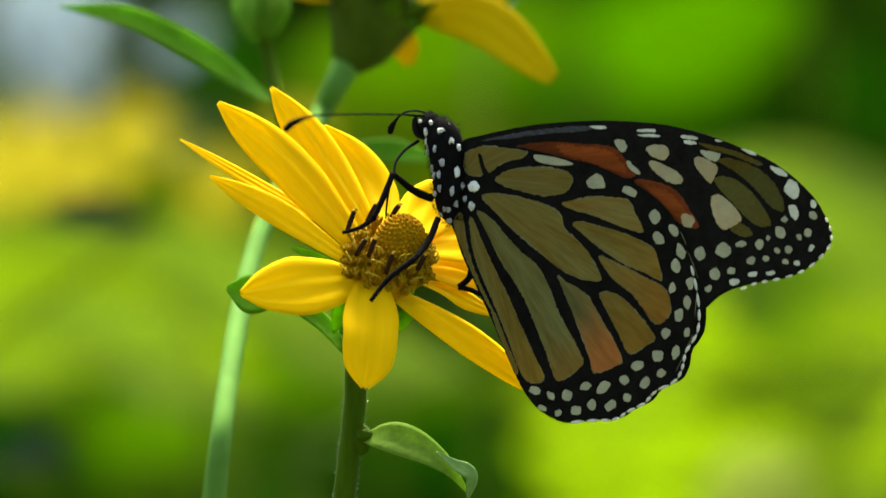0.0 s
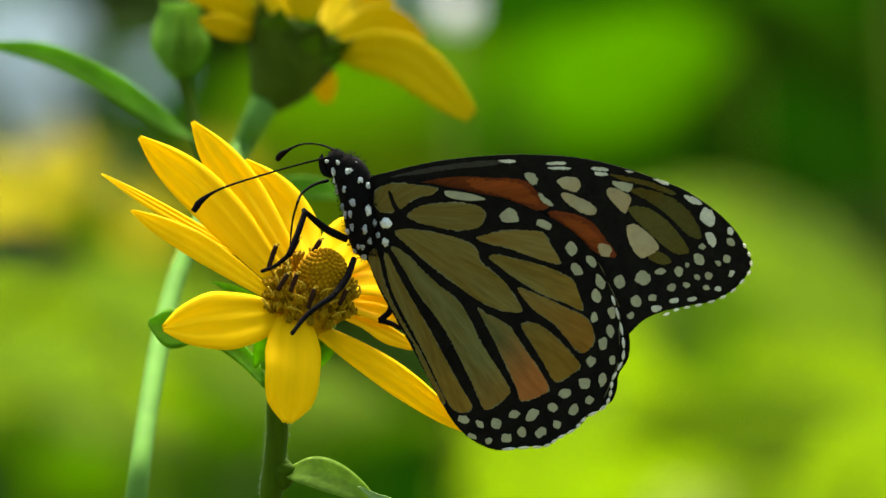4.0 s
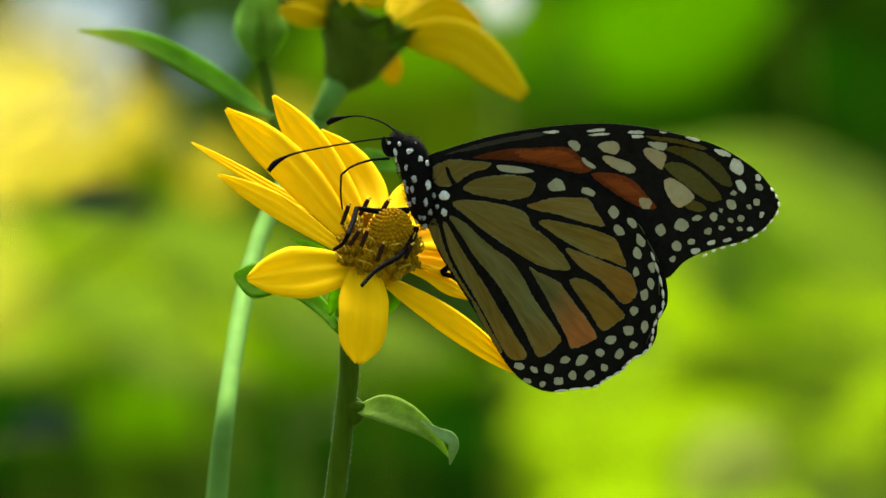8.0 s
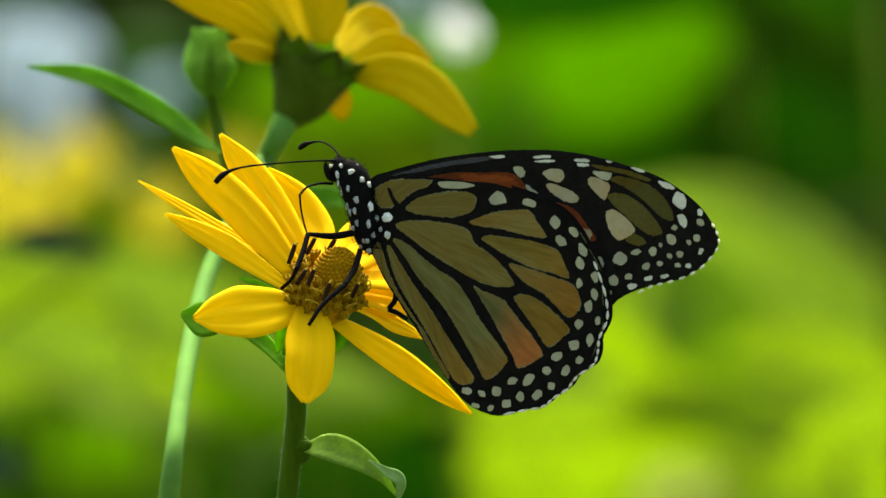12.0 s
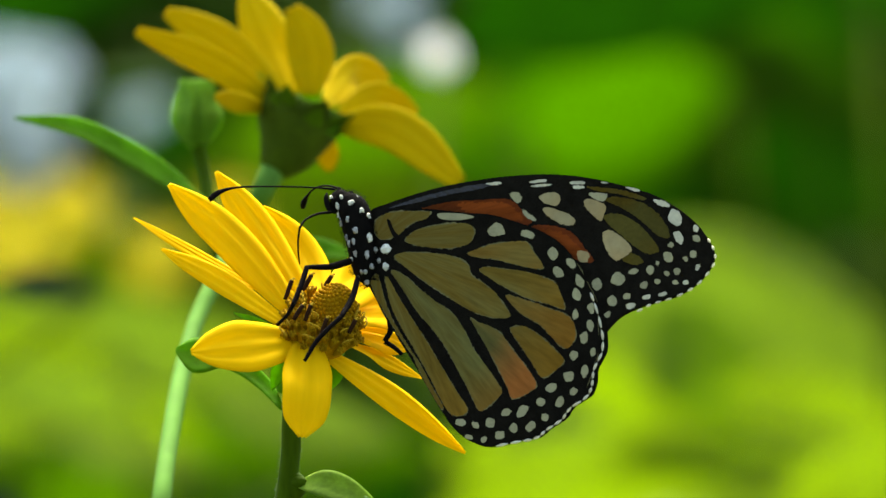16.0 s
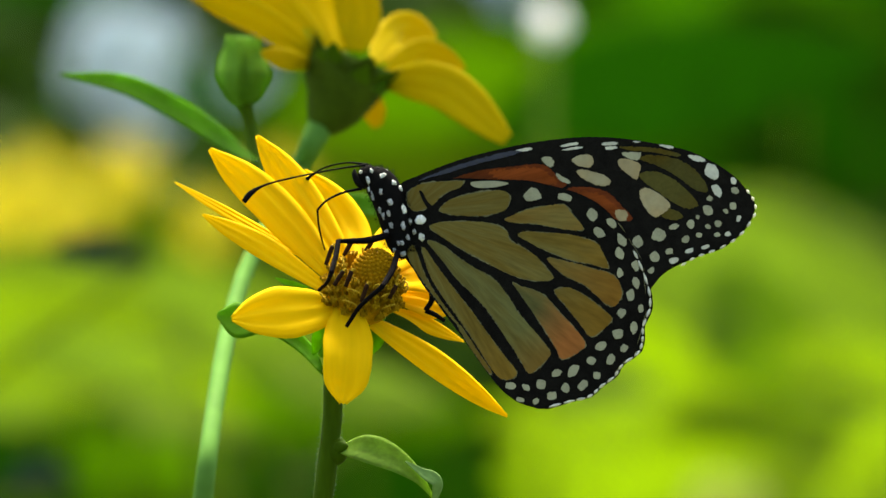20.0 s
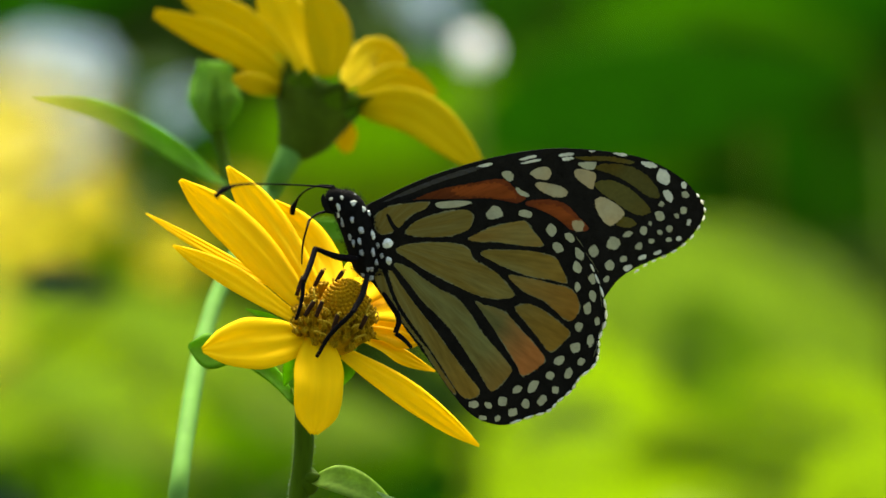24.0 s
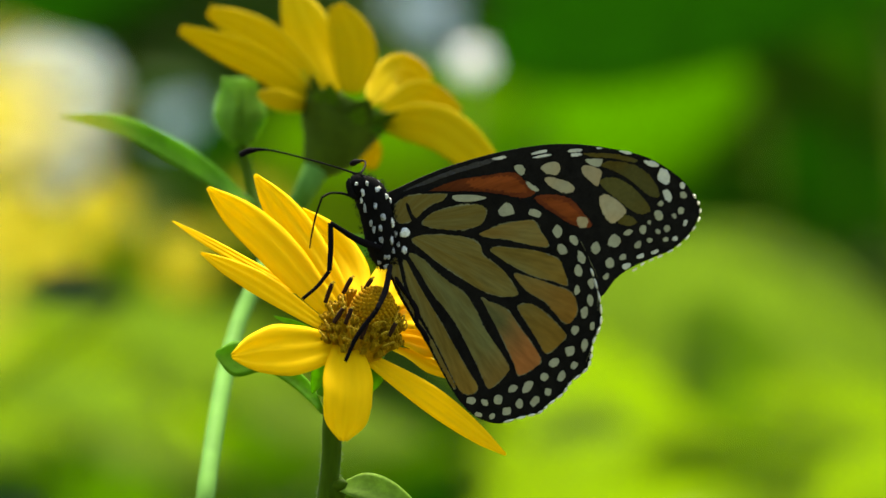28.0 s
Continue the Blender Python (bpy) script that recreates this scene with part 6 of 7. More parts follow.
    keyed(LIMB_PARTS["proboscis_lower"], [
    (0, -0.01003, -0.0074, -0.00041, -163.76, 48.37, 120.63), (0.5, -0.00987, -0.00715, -0.00071, -165.63, 48.35, 118.72), (1, -0.01033, -0.00761, -0.0001, -167.34, 53.88, 118.79),
    (1.5, -0.01177, -0.00743, 0.00119, -179.37, 56.78, 107.49), (2, -0.01257, -0.00721, 0.00292, 15.83, 79.66, -56.77), (2.5, -0.01137, -0.00715, 0.00039, -151.57, 55.34, 128.03),
    (3, -0.01005, -0.00752, 0.00003, -146.48, 53.88, 132.66), (3.5, -0.01034, -0.0077, 0.00101, -147.44, 52.93, 129.46), (5.5, -0.01285, -0.00711, 0.00431, 179.66, 68.52, 104.57),
    (6, -0.01207, -0.00764, 0.0027, -159.1, 53.75, 119.47), (6.3, -0.01411, -0.00616, 0.00506, 164.63, 71.8, 91.46), (6.4, -0.01543, -0.00288, 0.00143, -126.83, 69.04, 149.73),
    (6.5, -0.01542, -0.00284, 0.00139, -139.45, 76.41, 141.82), (7, -0.0132, -0.00591, 0.00413, -144.2, 64.17, 129.87), (7.5, -0.01406, -0.00557, 0.00222, -165.89, 73.85, 114.38),
    (8, -0.01593, -0.00311, 0.0024, -170.04, 73.68, 110.68), (8.5, -0.01512, -0.00481, 0.00419, 171.05, 73.7, 94.37), (9, -0.013, -0.00683, 0.0036, -140.2, 60.39, 133.64),
    (9.5, -0.01212, -0.00711, 0.00292, -141.14, 69.26, 137.34), (10, -0.01222, -0.00776, 0.00207, -80.26, 71.65, -154.88), (10.5, -0.01325, -0.00744, 0.00277, 167.36, 58.38, 96.74),
    (11, -0.01033, -0.00778, 0.00188, -149.03, 50.35, 126.83), (11.5, -0.01309, -0.0071, 0.00305, 160.93, 43.24, 89.73), (12, -0.01225, -0.00748, 0.00292, 175, 50.5, 99.71),
    (12.5, -0.00866, -0.00851, 0.00228, -147.89, 36.52, 125), (14.5, -0.01081, -0.00824, 0.00159, 171.65, 40.14, 100.25), (15, -0.01043, -0.00882, 0.00214, -166.91, 48.83, 117.76),
    (15.5, -0.01067, -0.00747, -0.00005, -172.67, 32.11, 108.97), (16, -0.01205, -0.00804, 0.00188, -171.86, 34.92, 109.24), (16.5, -0.00891, -0.00757, -0.00021, -144.01, 30.14, 122.65),
    (17, -0.01286, -0.00723, 0.00154, -174.02, 70.48, 105.55), (17.5, -0.01352, -0.00726, 0.0025, -171.57, 49.87, 104.85), (18, -0.01539, -0.00505, 0.00337, 148.06, 80.3, 60.95),
    (18.5, -0.01555, -0.00413, 0.00268, 175.15, 38.36, 82.45), (19, -0.01519, -0.00495, 0.00198, -175.51, 37.38, 90.3), (19.5, -0.01558, -0.00273, 0.00127, -163.24, 37.34, 100.22),
    (20, -0.01591, -0.00264, 0.00181, -179.54, 39.26, 88.82), (20.5, -0.01586, -0.00345, 0.00092, -178.92, 47.57, 87.3), (21, -0.01516, -0.00483, 0.00266, -171.04, 41.57, 99.06),
    (21.5, -0.01534, -0.00456, 0.00264, 176.97, 36.08, 91.07), (23.5, -0.0144, -0.00579, 0.00324, -171.65, 50.73, 94.04), (24, -0.01365, -0.00496, 0.00394, -149.02, 50.56, 96.08),
    (24.2, -0.0135, -0.0056, 0.00091, -150.18, 64.33, 105.72), (24.5, -0.01324, -0.00622, 0.00138, -157.31, 62.31, 98.96), (25, -0.0128, -0.00628, 0.00135, -124.27, 73.3, 127.97),
    (25.5, -0.01404, -0.00542, 0.00374, -172.75, 58.6, 76.05), (26, -0.01511, -0.00378, 0.00397, -42.37, 76.9, -152.86), (26.5, -0.01331, -0.00409, 0.00004, -179.94, 62.1, 63.68),
    (27, -0.01357, -0.00571, 0.00369, 13.4, 88.32, -101.86), (27.5, -0.01483, -0.00365, 0.00332, -150.46, 74.82, 97.65), (28, -0.01507, -0.00335, 0.00588, -109.66, 70, 130.1),
])
    keyed(LIMB_PARTS["leg_femur"], [
    (0, -0.00618, -0.00264, -0.00404, -113.61, -23.53, -112.56), (0.5, -0.00611, -0.00267, -0.00409, -114.22, -23.26, -109.65), (1, -0.00626, -0.00256, -0.00399, -111.79, -21.2, -113.27),
    (1.5, -0.00616, -0.00243, -0.00408, -110, -21.85, -113.1), (2, -0.00599, -0.00277, -0.00415, -96.98, -21.86, -120.13), (2.5, -0.00603, -0.00271, -0.00418, -100.83, -26.09, -119.42),
    (3, -0.00615, -0.00241, -0.00413, -112, -27.86, -112.51), (3.5, -0.00599, -0.0028, -0.00413, -110.84, -42.96, -121.44), (5.5, -0.00602, -0.00254, -0.0041, -83.67, -9.4, -128.78),
    (6, -0.00612, -0.00263, -0.00417, -88.57, -19.43, -132.79), (6.3, -0.00611, -0.00264, -0.00418, -83.81, -15.19, -139.36), (6.4, -0.00612, -0.00232, -0.00368, -65.28, -6.9, -166.86),
    (6.5, -0.00612, -0.00232, -0.00368, -66.46, -9, -160.01), (7, -0.00609, -0.00182, -0.00372, -71.86, -6.51, -161.64), (7.5, -0.00617, -0.00219, -0.00399, -78.89, -14.61, -141.55),
    (8, -0.00616, -0.00247, -0.00404, -78.85, -14.42, -145.45), (8.5, -0.00606, -0.00264, -0.004, -79.76, -13.29, -140.53), (9, -0.00603, -0.00244, -0.00407, -80.52, -6.4, -127.07),
    (9.5, -0.00588, -0.00264, -0.00393, -79.88, -4.94, -127.09), (10, -0.00615, -0.00259, -0.00407, -95.06, -9.75, -120.57), (10.5, -0.00616, -0.00279, -0.00399, -90.71, -4.16, -118.94),
    (11, -0.00598, -0.00259, -0.00408, -90.19, -8.33, -129.82), (11.5, -0.00618, -0.00223, -0.00397, -96.44, -5.46, -123.37), (12, -0.00613, -0.00234, -0.00405, -93.2, -5.31, -126.33),
    (12.5, -0.00606, -0.00285, -0.00413, -88.61, -5.24, -122.8), (14.5, -0.0061, -0.00252, -0.00376, -90.16, 10.68, -131.84), (15, -0.00618, -0.00253, -0.00363, -93.38, 8.25, -122.26),
    (15.5, -0.0062, -0.00233, -0.00362, -93.66, 9.12, -128.08), (16, -0.00608, -0.00259, -0.00373, -93.04, 5.03, -125.35), (16.5, -0.00596, -0.00254, -0.00385, -85.62, 7.55, -120.18),
    (17, -0.00597, -0.00231, -0.00373, -94.88, 4.47, -134.91), (17.5, -0.00589, -0.00226, -0.00387, -95.45, 5.38, -137.71), (18, -0.00592, -0.00214, -0.00387, -96.08, 5.69, -142.75),
    (18.5, -0.00595, -0.00148, -0.00404, -102.32, 1.72, -158.35), (19, -0.00612, -0.00159, -0.00415, -102.48, 0.93, -153.88), (19.5, -0.0059, -0.00165, -0.00407, -102.02, -1.54, -152.91),
    (20, -0.00604, -0.0016, -0.00396, -101.24, 1.64, -150.81), (20.5, -0.00655, -0.00113, -0.00439, -102.37, 0.41, -158.18), (21, -0.00595, -0.00206, -0.00392, -99.87, -1.53, -141.03),
    (21.5, -0.00589, -0.00213, -0.00392, -97.65, 0.55, -143.4), (23.5, -0.00576, -0.00312, -0.00391, -82.84, -7.27, -148.97), (24, -0.00619, -0.00212, -0.00338, -97.6, -27.03, -152.8),
    (24.2, -0.00511, -0.00299, -0.00395, -83.11, -20.61, 167.4), (24.5, -0.00511, -0.00299, -0.00395, -82.85, -25.68, 166.72), (25, -0.00532, -0.0028, -0.00379, -81.47, -23.11, 161.96),
    (25.5, -0.00565, -0.00268, -0.00366, -77.78, -30.07, 154.35), (26, -0.00535, -0.00291, -0.00394, -78.3, -34.33, 153.6), (26.5, -0.00589, -0.00234, -0.00347, -89.48, -23.5, -179.42),
    (27, -0.00555, -0.00267, -0.00362, -86, -27.16, 171.38), (27.5, -0.00505, -0.0035, -0.00329, -71.14, -30.35, 151.34), (28, -0.00565, -0.0026, -0.00389, -82.33, -33.69, 158.9),
])
    keyed(LIMB_PARTS["leg_tibia"], [
    (0, -0.00928, -0.01009, -0.00053, -46.27, 56.92, -113.06), (0.5, -0.00883, -0.01029, -0.00061, -46.45, 52.61, -112.71), (1, -0.0095, -0.01009, -0.00081, -42.92, 54.17, -108.58),
    (1.5, -0.00937, -0.00994, -0.00081, -40.89, 48.98, -107.66), (2, -0.01009, -0.00982, -0.00088, -32.01, 34.87, -97.37), (2.5, -0.00992, -0.00959, -0.00032, -30.32, 36.14, -96.75),
    (3, -0.00913, -0.00959, -0.00002, -36.55, 43.75, -103.52), (3.5, -0.00935, -0.00829, 0.00186, -34.76, 44.43, -104.81), (5.5, -0.01145, -0.00931, -0.00266, -28.24, 30.49, -95.22),
    (6, -0.01175, -0.00872, -0.00125, -24.38, 29.82, -92.38), (6.3, -0.01255, -0.00817, -0.00188, -23.78, 25.48, -90.58), (6.4, -0.01463, -0.00431, -0.00263, -39.7, 3.3, -98.63),
    (6.5, -0.01429, -0.00529, -0.0023, -32.37, 3.35, -92.61), (7, -0.01438, -0.00458, -0.00272, -25.08, 8.89, -91.14), (7.5, -0.01284, -0.00749, -0.00177, -26.66, 17.37, -94.67),
    (8, -0.01317, -0.00731, -0.00185, -24.71, 18.43, -93.48), (8.5, -0.01267, -0.00808, -0.00198, -26.3, 18.43, -93.87), (9, -0.01131, -0.00942, -0.00309, -32.45, 25.93, -100.32),
    (9.5, -0.01117, -0.00963, -0.00317, -26.88, 28.59, -95.57), (10, -0.01056, -0.01005, -0.00259, -27.81, 43.6, -95.22), (10.5, -0.01041, -0.01047, -0.00336, -27.16, 46.08, -93.79),
    (11, -0.01156, -0.00928, -0.00281, -26.03, 41.13, -95.79), (11.5, -0.011, -0.00954, -0.00313, -38.8, 42.1, -104.52), (12, -0.01132, -0.0094, -0.00324, -37.14, 44.16, -104.77),
    (12.5, -0.01081, -0.01021, -0.00332, -34.22, 40.04, -99.13), (14.5, -0.01187, -0.00896, -0.0054, -40.4, 50.81, -104.47), (15, -0.01083, -0.00989, -0.0049, -55.04, 55.54, -118.87),
    (15.5, -0.01156, -0.00917, -0.00501, -48.83, 54.47, -114.64), (16, -0.01115, -0.00974, -0.0045, -46.98, 53.19, -114), (16.5, -0.01034, -0.01008, -0.00501, -52.32, 47.39, -120.87),
    (17, -0.01216, -0.00853, -0.00442, -43.43, 55.75, -115.6), (17.5, -0.01238, -0.00816, -0.0047, -39.58, 51.19, -111.82), (18, -0.0129, -0.00744, -0.00474, -44.11, 50.02, -119.2),
    (18.5, -0.01413, -0.00473, -0.00431, -38.43, 51.86, -120.69), (19, -0.01401, -0.00546, -0.00429, -41.06, 49.82, -121.39), (19.5, -0.01373, -0.00566, -0.00383, -34.69, 49.45, -116.25),
    (20, -0.01372, -0.00589, -0.00422, -36.11, 49.35, -116.07), (20.5, -0.01472, -0.00441, -0.00446, -35.26, 48.82, -116.93), (21, -0.01279, -0.00758, -0.00369, -35.83, 49.2, -113.49),
    (21.5, -0.01295, -0.00737, -0.004, -32.46, 47.06, -109.18), (23.5, -0.01325, -0.00762, -0.0028, -30.91, 37.02, -115.87), (24, -0.01317, -0.00571, 0.00062, -43.01, 29.34, -129.44),
    (24.2, -0.01315, -0.0012, -0.00085, -39.93, 39.71, -131.97), (24.5, -0.01283, -0.00117, -0.00014, -47.02, 45.03, -141.29), (25, -0.01303, -0.00029, -0.00034, -27.64, 49.42, -128.86),
    (25.5, -0.01251, 0.00062, 0.00074, -29.68, 48.04, -136.17), (26, -0.01186, 0.00032, 0.00101, -26.95, 49.88, -133.94), (26.5, -0.01396, -0.00242, 0.00004, -64.08, 62.5, 176.94),
    (27, -0.0133, -0.0015, 0.00039, -55.66, 67.32, -173.11), (27.5, -0.01172, 0.00014, 0.00116, -42.7, 67.69, -153.8), (28, -0.01248, 0.00003, 0.00098, -25.33, 74.76, -140.93),
])
    keyed(LIMB_PARTS["leg_tarsus"], [
    (0, -0.01086, -0.0138, -0.00673, -105.28, 18.44, 155.73), (0.5, -0.01056, -0.01444, -0.00649, -102.08, 17.9, 157.8), (1, -0.01088, -0.0142, -0.00682, -105.15, 16.61, 154.61),
    (1.5, -0.01084, -0.01457, -0.0064, -101.31, 17.22, 154.59), (2, -0.01087, -0.01585, -0.00512, -94.01, 18.26, 153.32), (2.5, -0.01062, -0.01552, -0.00468, -94.58, 18.59, 150.98),
    (3, -0.01038, -0.0148, -0.00515, -97.59, 17.31, 152.39), (3.5, -0.0107, -0.0134, -0.00332, -94.3, 23.56, 155.2), (5.5, -0.01204, -0.01565, -0.00641, -121.51, 31.28, 133.55),
    (6, -0.01202, -0.01514, -0.00492, -124.17, 32.1, 131.08), (6.3, -0.01262, -0.01485, -0.00506, -122.64, 30.62, 130.26), (6.4, -0.01573, -0.01161, -0.00305, -110.42, 35.98, 131.85),
    (6.5, -0.01463, -0.01267, -0.00273, -101.38, 34.01, 137.35), (7, -0.01453, -0.01189, -0.00387, -111.86, 30.17, 126.19), (7.5, -0.01342, -0.01453, -0.00398, -115.29, 32.12, 129.58),
    (8, -0.0136, -0.01432, -0.00419, -117.68, 32.1, 128.3), (8.5, -0.01314, -0.01509, -0.00432, -116.54, 30.98, 129.08), (9, -0.0125, -0.01597, -0.00633, -116.2, 29.66, 132.27),
    (9.5, -0.0118, -0.0161, -0.00672, -121.95, 30.59, 130.18), (10, -0.01104, -0.0154, -0.00768, -131.39, 27.13, 130.49), (10.5, -0.01075, -0.01559, -0.00869, -133.11, 28.17, 132.05),
    (11, -0.01212, -0.01482, -0.00767, -130.63, 28.88, 128.78), (11.5, -0.01237, -0.01486, -0.0081, -124.96, 20.7, 131.27), (12, -0.01268, -0.01453, -0.0084, -126.29, 25.21, 132.59),
    (12.5, -0.0117, -0.01581, -0.00809, -124.31, 28, 136.38), (14.5, -0.01304, -0.01349, -0.01113, -131.15, 20.74, 134.19), (15, -0.01285, -0.01356, -0.011, -129.54, 21.06, 138.51),
    (15.5, -0.01335, -0.01307, -0.01103, -131.14, 18.98, 133.27), (16, -0.01296, -0.01379, -0.01043, -129.89, 22.07, 133.79), (16.5, -0.01291, -0.01438, -0.01045, -122.59, 23.23, 136.07),
    (17, -0.01396, -0.01228, -0.01054, -133.48, 21.86, 127.12), (17.5, -0.0141, -0.01246, -0.01047, -132.23, 16.88, 123.04), (18, -0.01521, -0.01159, -0.01041, -129.57, 15.66, 120.56),
    (18.5, -0.01646, -0.00866, -0.01013, -133.3, 10.77, 109.88), (19, -0.0165, -0.00954, -0.00995, -130.57, 10.29, 111.7), (19.5, -0.01586, -0.00997, -0.00946, -132.57, 11.59, 110.23),
    (20, -0.01584, -0.01022, -0.00984, -131.94, 10.87, 111.75), (20.5, -0.01693, -0.00875, -0.01003, -131.97, 9.32, 109.11), (21, -0.01471, -0.01202, -0.00929, -132, 15.67, 116.21),
    (21.5, -0.01461, -0.01213, -0.00942, -132.18, 14.84, 115.86), (23.5, -0.01583, -0.01294, -0.00726, -122.3, 33, 119.07), (24, -0.01726, -0.01069, -0.00301, -66.54, 68.49, 159.61),
    (24.2, -0.01696, -0.00543, -0.00559, -111.33, 35.33, 128.22), (24.5, -0.01691, -0.00445, -0.00538, -106.82, 37.61, 135.92), (25, -0.01604, -0.00403, -0.00595, -90.79, 37.03, 153.5),
    (25.5, -0.01608, -0.0028, -0.00475, -112.39, 40.79, 117.79), (26, -0.01517, -0.00312, -0.00464, -93.26, 40.74, 143.96), (26.5, -0.01737, -0.00224, -0.00653, -94.12, 34.31, 128.91),
    (27, -0.01612, -0.00184, -0.00644, -75.77, 27.81, 161.41), (27.5, -0.01424, -0.0011, -0.00569, -69.89, 35.75, 173.21), (28, -0.014, -0.0012, -0.00616, -74.67, 39.88, 164.93),
])
    keyed(LIMB_PARTS["hind_femur"], [
    (0, -0.0051, -0.00321, -0.00686, -34.33, 28.59, -90.07), (0.5, -0.00502, -0.0033, -0.00688, -34.48, 26.86, -90.27), (1, -0.0052, -0.00304, -0.00683, -35.03, 28.92, -90.32),
    (1.5, -0.00509, -0.003, -0.00691, -34.33, 25.82, -91.43), (2, -0.00488, -0.00356, -0.0069, -33.89, 18.38, -91.08), (2.5, -0.00493, -0.00346, -0.00695, -33.82, 17.35, -90.92),
    (3, -0.00509, -0.00295, -0.00696, -34.44, 20.83, -91.08), (3.5, -0.00488, -0.00359, -0.00687, -34.5, 13.17, -90.64), (5.5, -0.00496, -0.00321, -0.0069, -32.79, 15.74, -91.66),
    (6, -0.00503, -0.00332, -0.00695, -35.19, 11.92, -91.59), (6.3, -0.00501, -0.00333, -0.00696, -36.51, 11.12, -92.1), (6.4, -0.00505, -0.0032, -0.00642, -43.16, -3.62, -95.54),
    (6.5, -0.00504, -0.0032, -0.00641, -42.01, -3.07, -95.06), (7, -0.00508, -0.00258, -0.00652, -39.48, 3.04, -96.72), (7.5, -0.00512, -0.0029, -0.00679, -36.45, 6.19, -95.18),
    (8, -0.00509, -0.00322, -0.00682, -36.75, 6.66, -95.27), (8.5, -0.00497, -0.00342, -0.00677, -36.09, 7.59, -94.54), (9, -0.00497, -0.00316, -0.00685, -32, 14.62, -94.29),
    (9.5, -0.0048, -0.00346, -0.00668, -29.51, 16.5, -92.21), (10, -0.00508, -0.00312, -0.0069, -31.32, 23.81, -89.59), (10.5, -0.00508, -0.00334, -0.00682, -28.19, 26.48, -87.27),
    (11, -0.00491, -0.00336, -0.00685, -31.9, 22.5, -92.4), (11.5, -0.00515, -0.00273, -0.00681, -38.13, 26.67, -95.46), (12, -0.00507, -0.00294, -0.00686, -36.04, 26.36, -94.99),
    (12.5, -0.00496, -0.00355, -0.00691, -33.34, 23.24, -90.53), (14.5, -0.00506, -0.00295, -0.00661, -35.95, 36.95, -94.13), (15, -0.00516, -0.00283, -0.00651, -38.54, 38.8, -95.43),
    (15.5, -0.00518, -0.00261, -0.0065, -38.82, 39.06, -97.98), (16, -0.00503, -0.00296, -0.00658, -37.24, 35.82, -96.92), (16.5, -0.0049, -0.00304, -0.00668, -35.51, 33.19, -98.81),
    (17, -0.00493, -0.0026, -0.00661, -37.93, 36.98, -101.72), (17.5, -0.00484, -0.00248, -0.00674, -40.26, 36.53, -104.48), (18, -0.00485, -0.00237, -0.00673, -42.81, 36.54, -110.2),
    (18.5, -0.00488, -0.00166, -0.00691, -46.04, 37.79, -117.81), (19, -0.00502, -0.0018, -0.00701, -46.9, 36.47, -117.19), (19.5, -0.00485, -0.0019, -0.00694, -44.66, 34.89, -114.95),
    (20, -0.00499, -0.00181, -0.00684, -43.83, 36.04, -113.79), (20.5, -0.00547, -0.00137, -0.00725, -46, 36.05, -116.74), (21, -0.00492, -0.00238, -0.0068, -41.03, 33.33, -108.65),
    (21.5, -0.00485, -0.00241, -0.00679, -40.58, 33.16, -107.58), (23.5, -0.0047, -0.00387, -0.00668, -35.65, 19.73, -111.73), (24, -0.00526, -0.00314, -0.00612, -33.32, 16.54, -122.96),
    (24.2, -0.00404, -0.00354, -0.00677, -32.64, 25.36, -119.12), (24.5, -0.00404, -0.00354, -0.00677, -32.71, 25.37, -119.18), (25, -0.00428, -0.00343, -0.0066, -28.6, 25.06, -121.47),
    (25.5, -0.00465, -0.00346, -0.00645, -28.24, 22.71, -126.36), (26, -0.00434, -0.00357, -0.00677, -30.29, 23.64, -128), (26.5, -0.00492, -0.00314, -0.00626, -27.93, 24.07, -134.16),
    (27, -0.00461, -0.00344, -0.00644, -28.96, 22.93, -133.88), (27.5, -0.00403, -0.00433, -0.00606, -29.59, 20.29, -128.73), (28, -0.00467, -0.00334, -0.00671, -23.94, 25.61, -130.57),
])
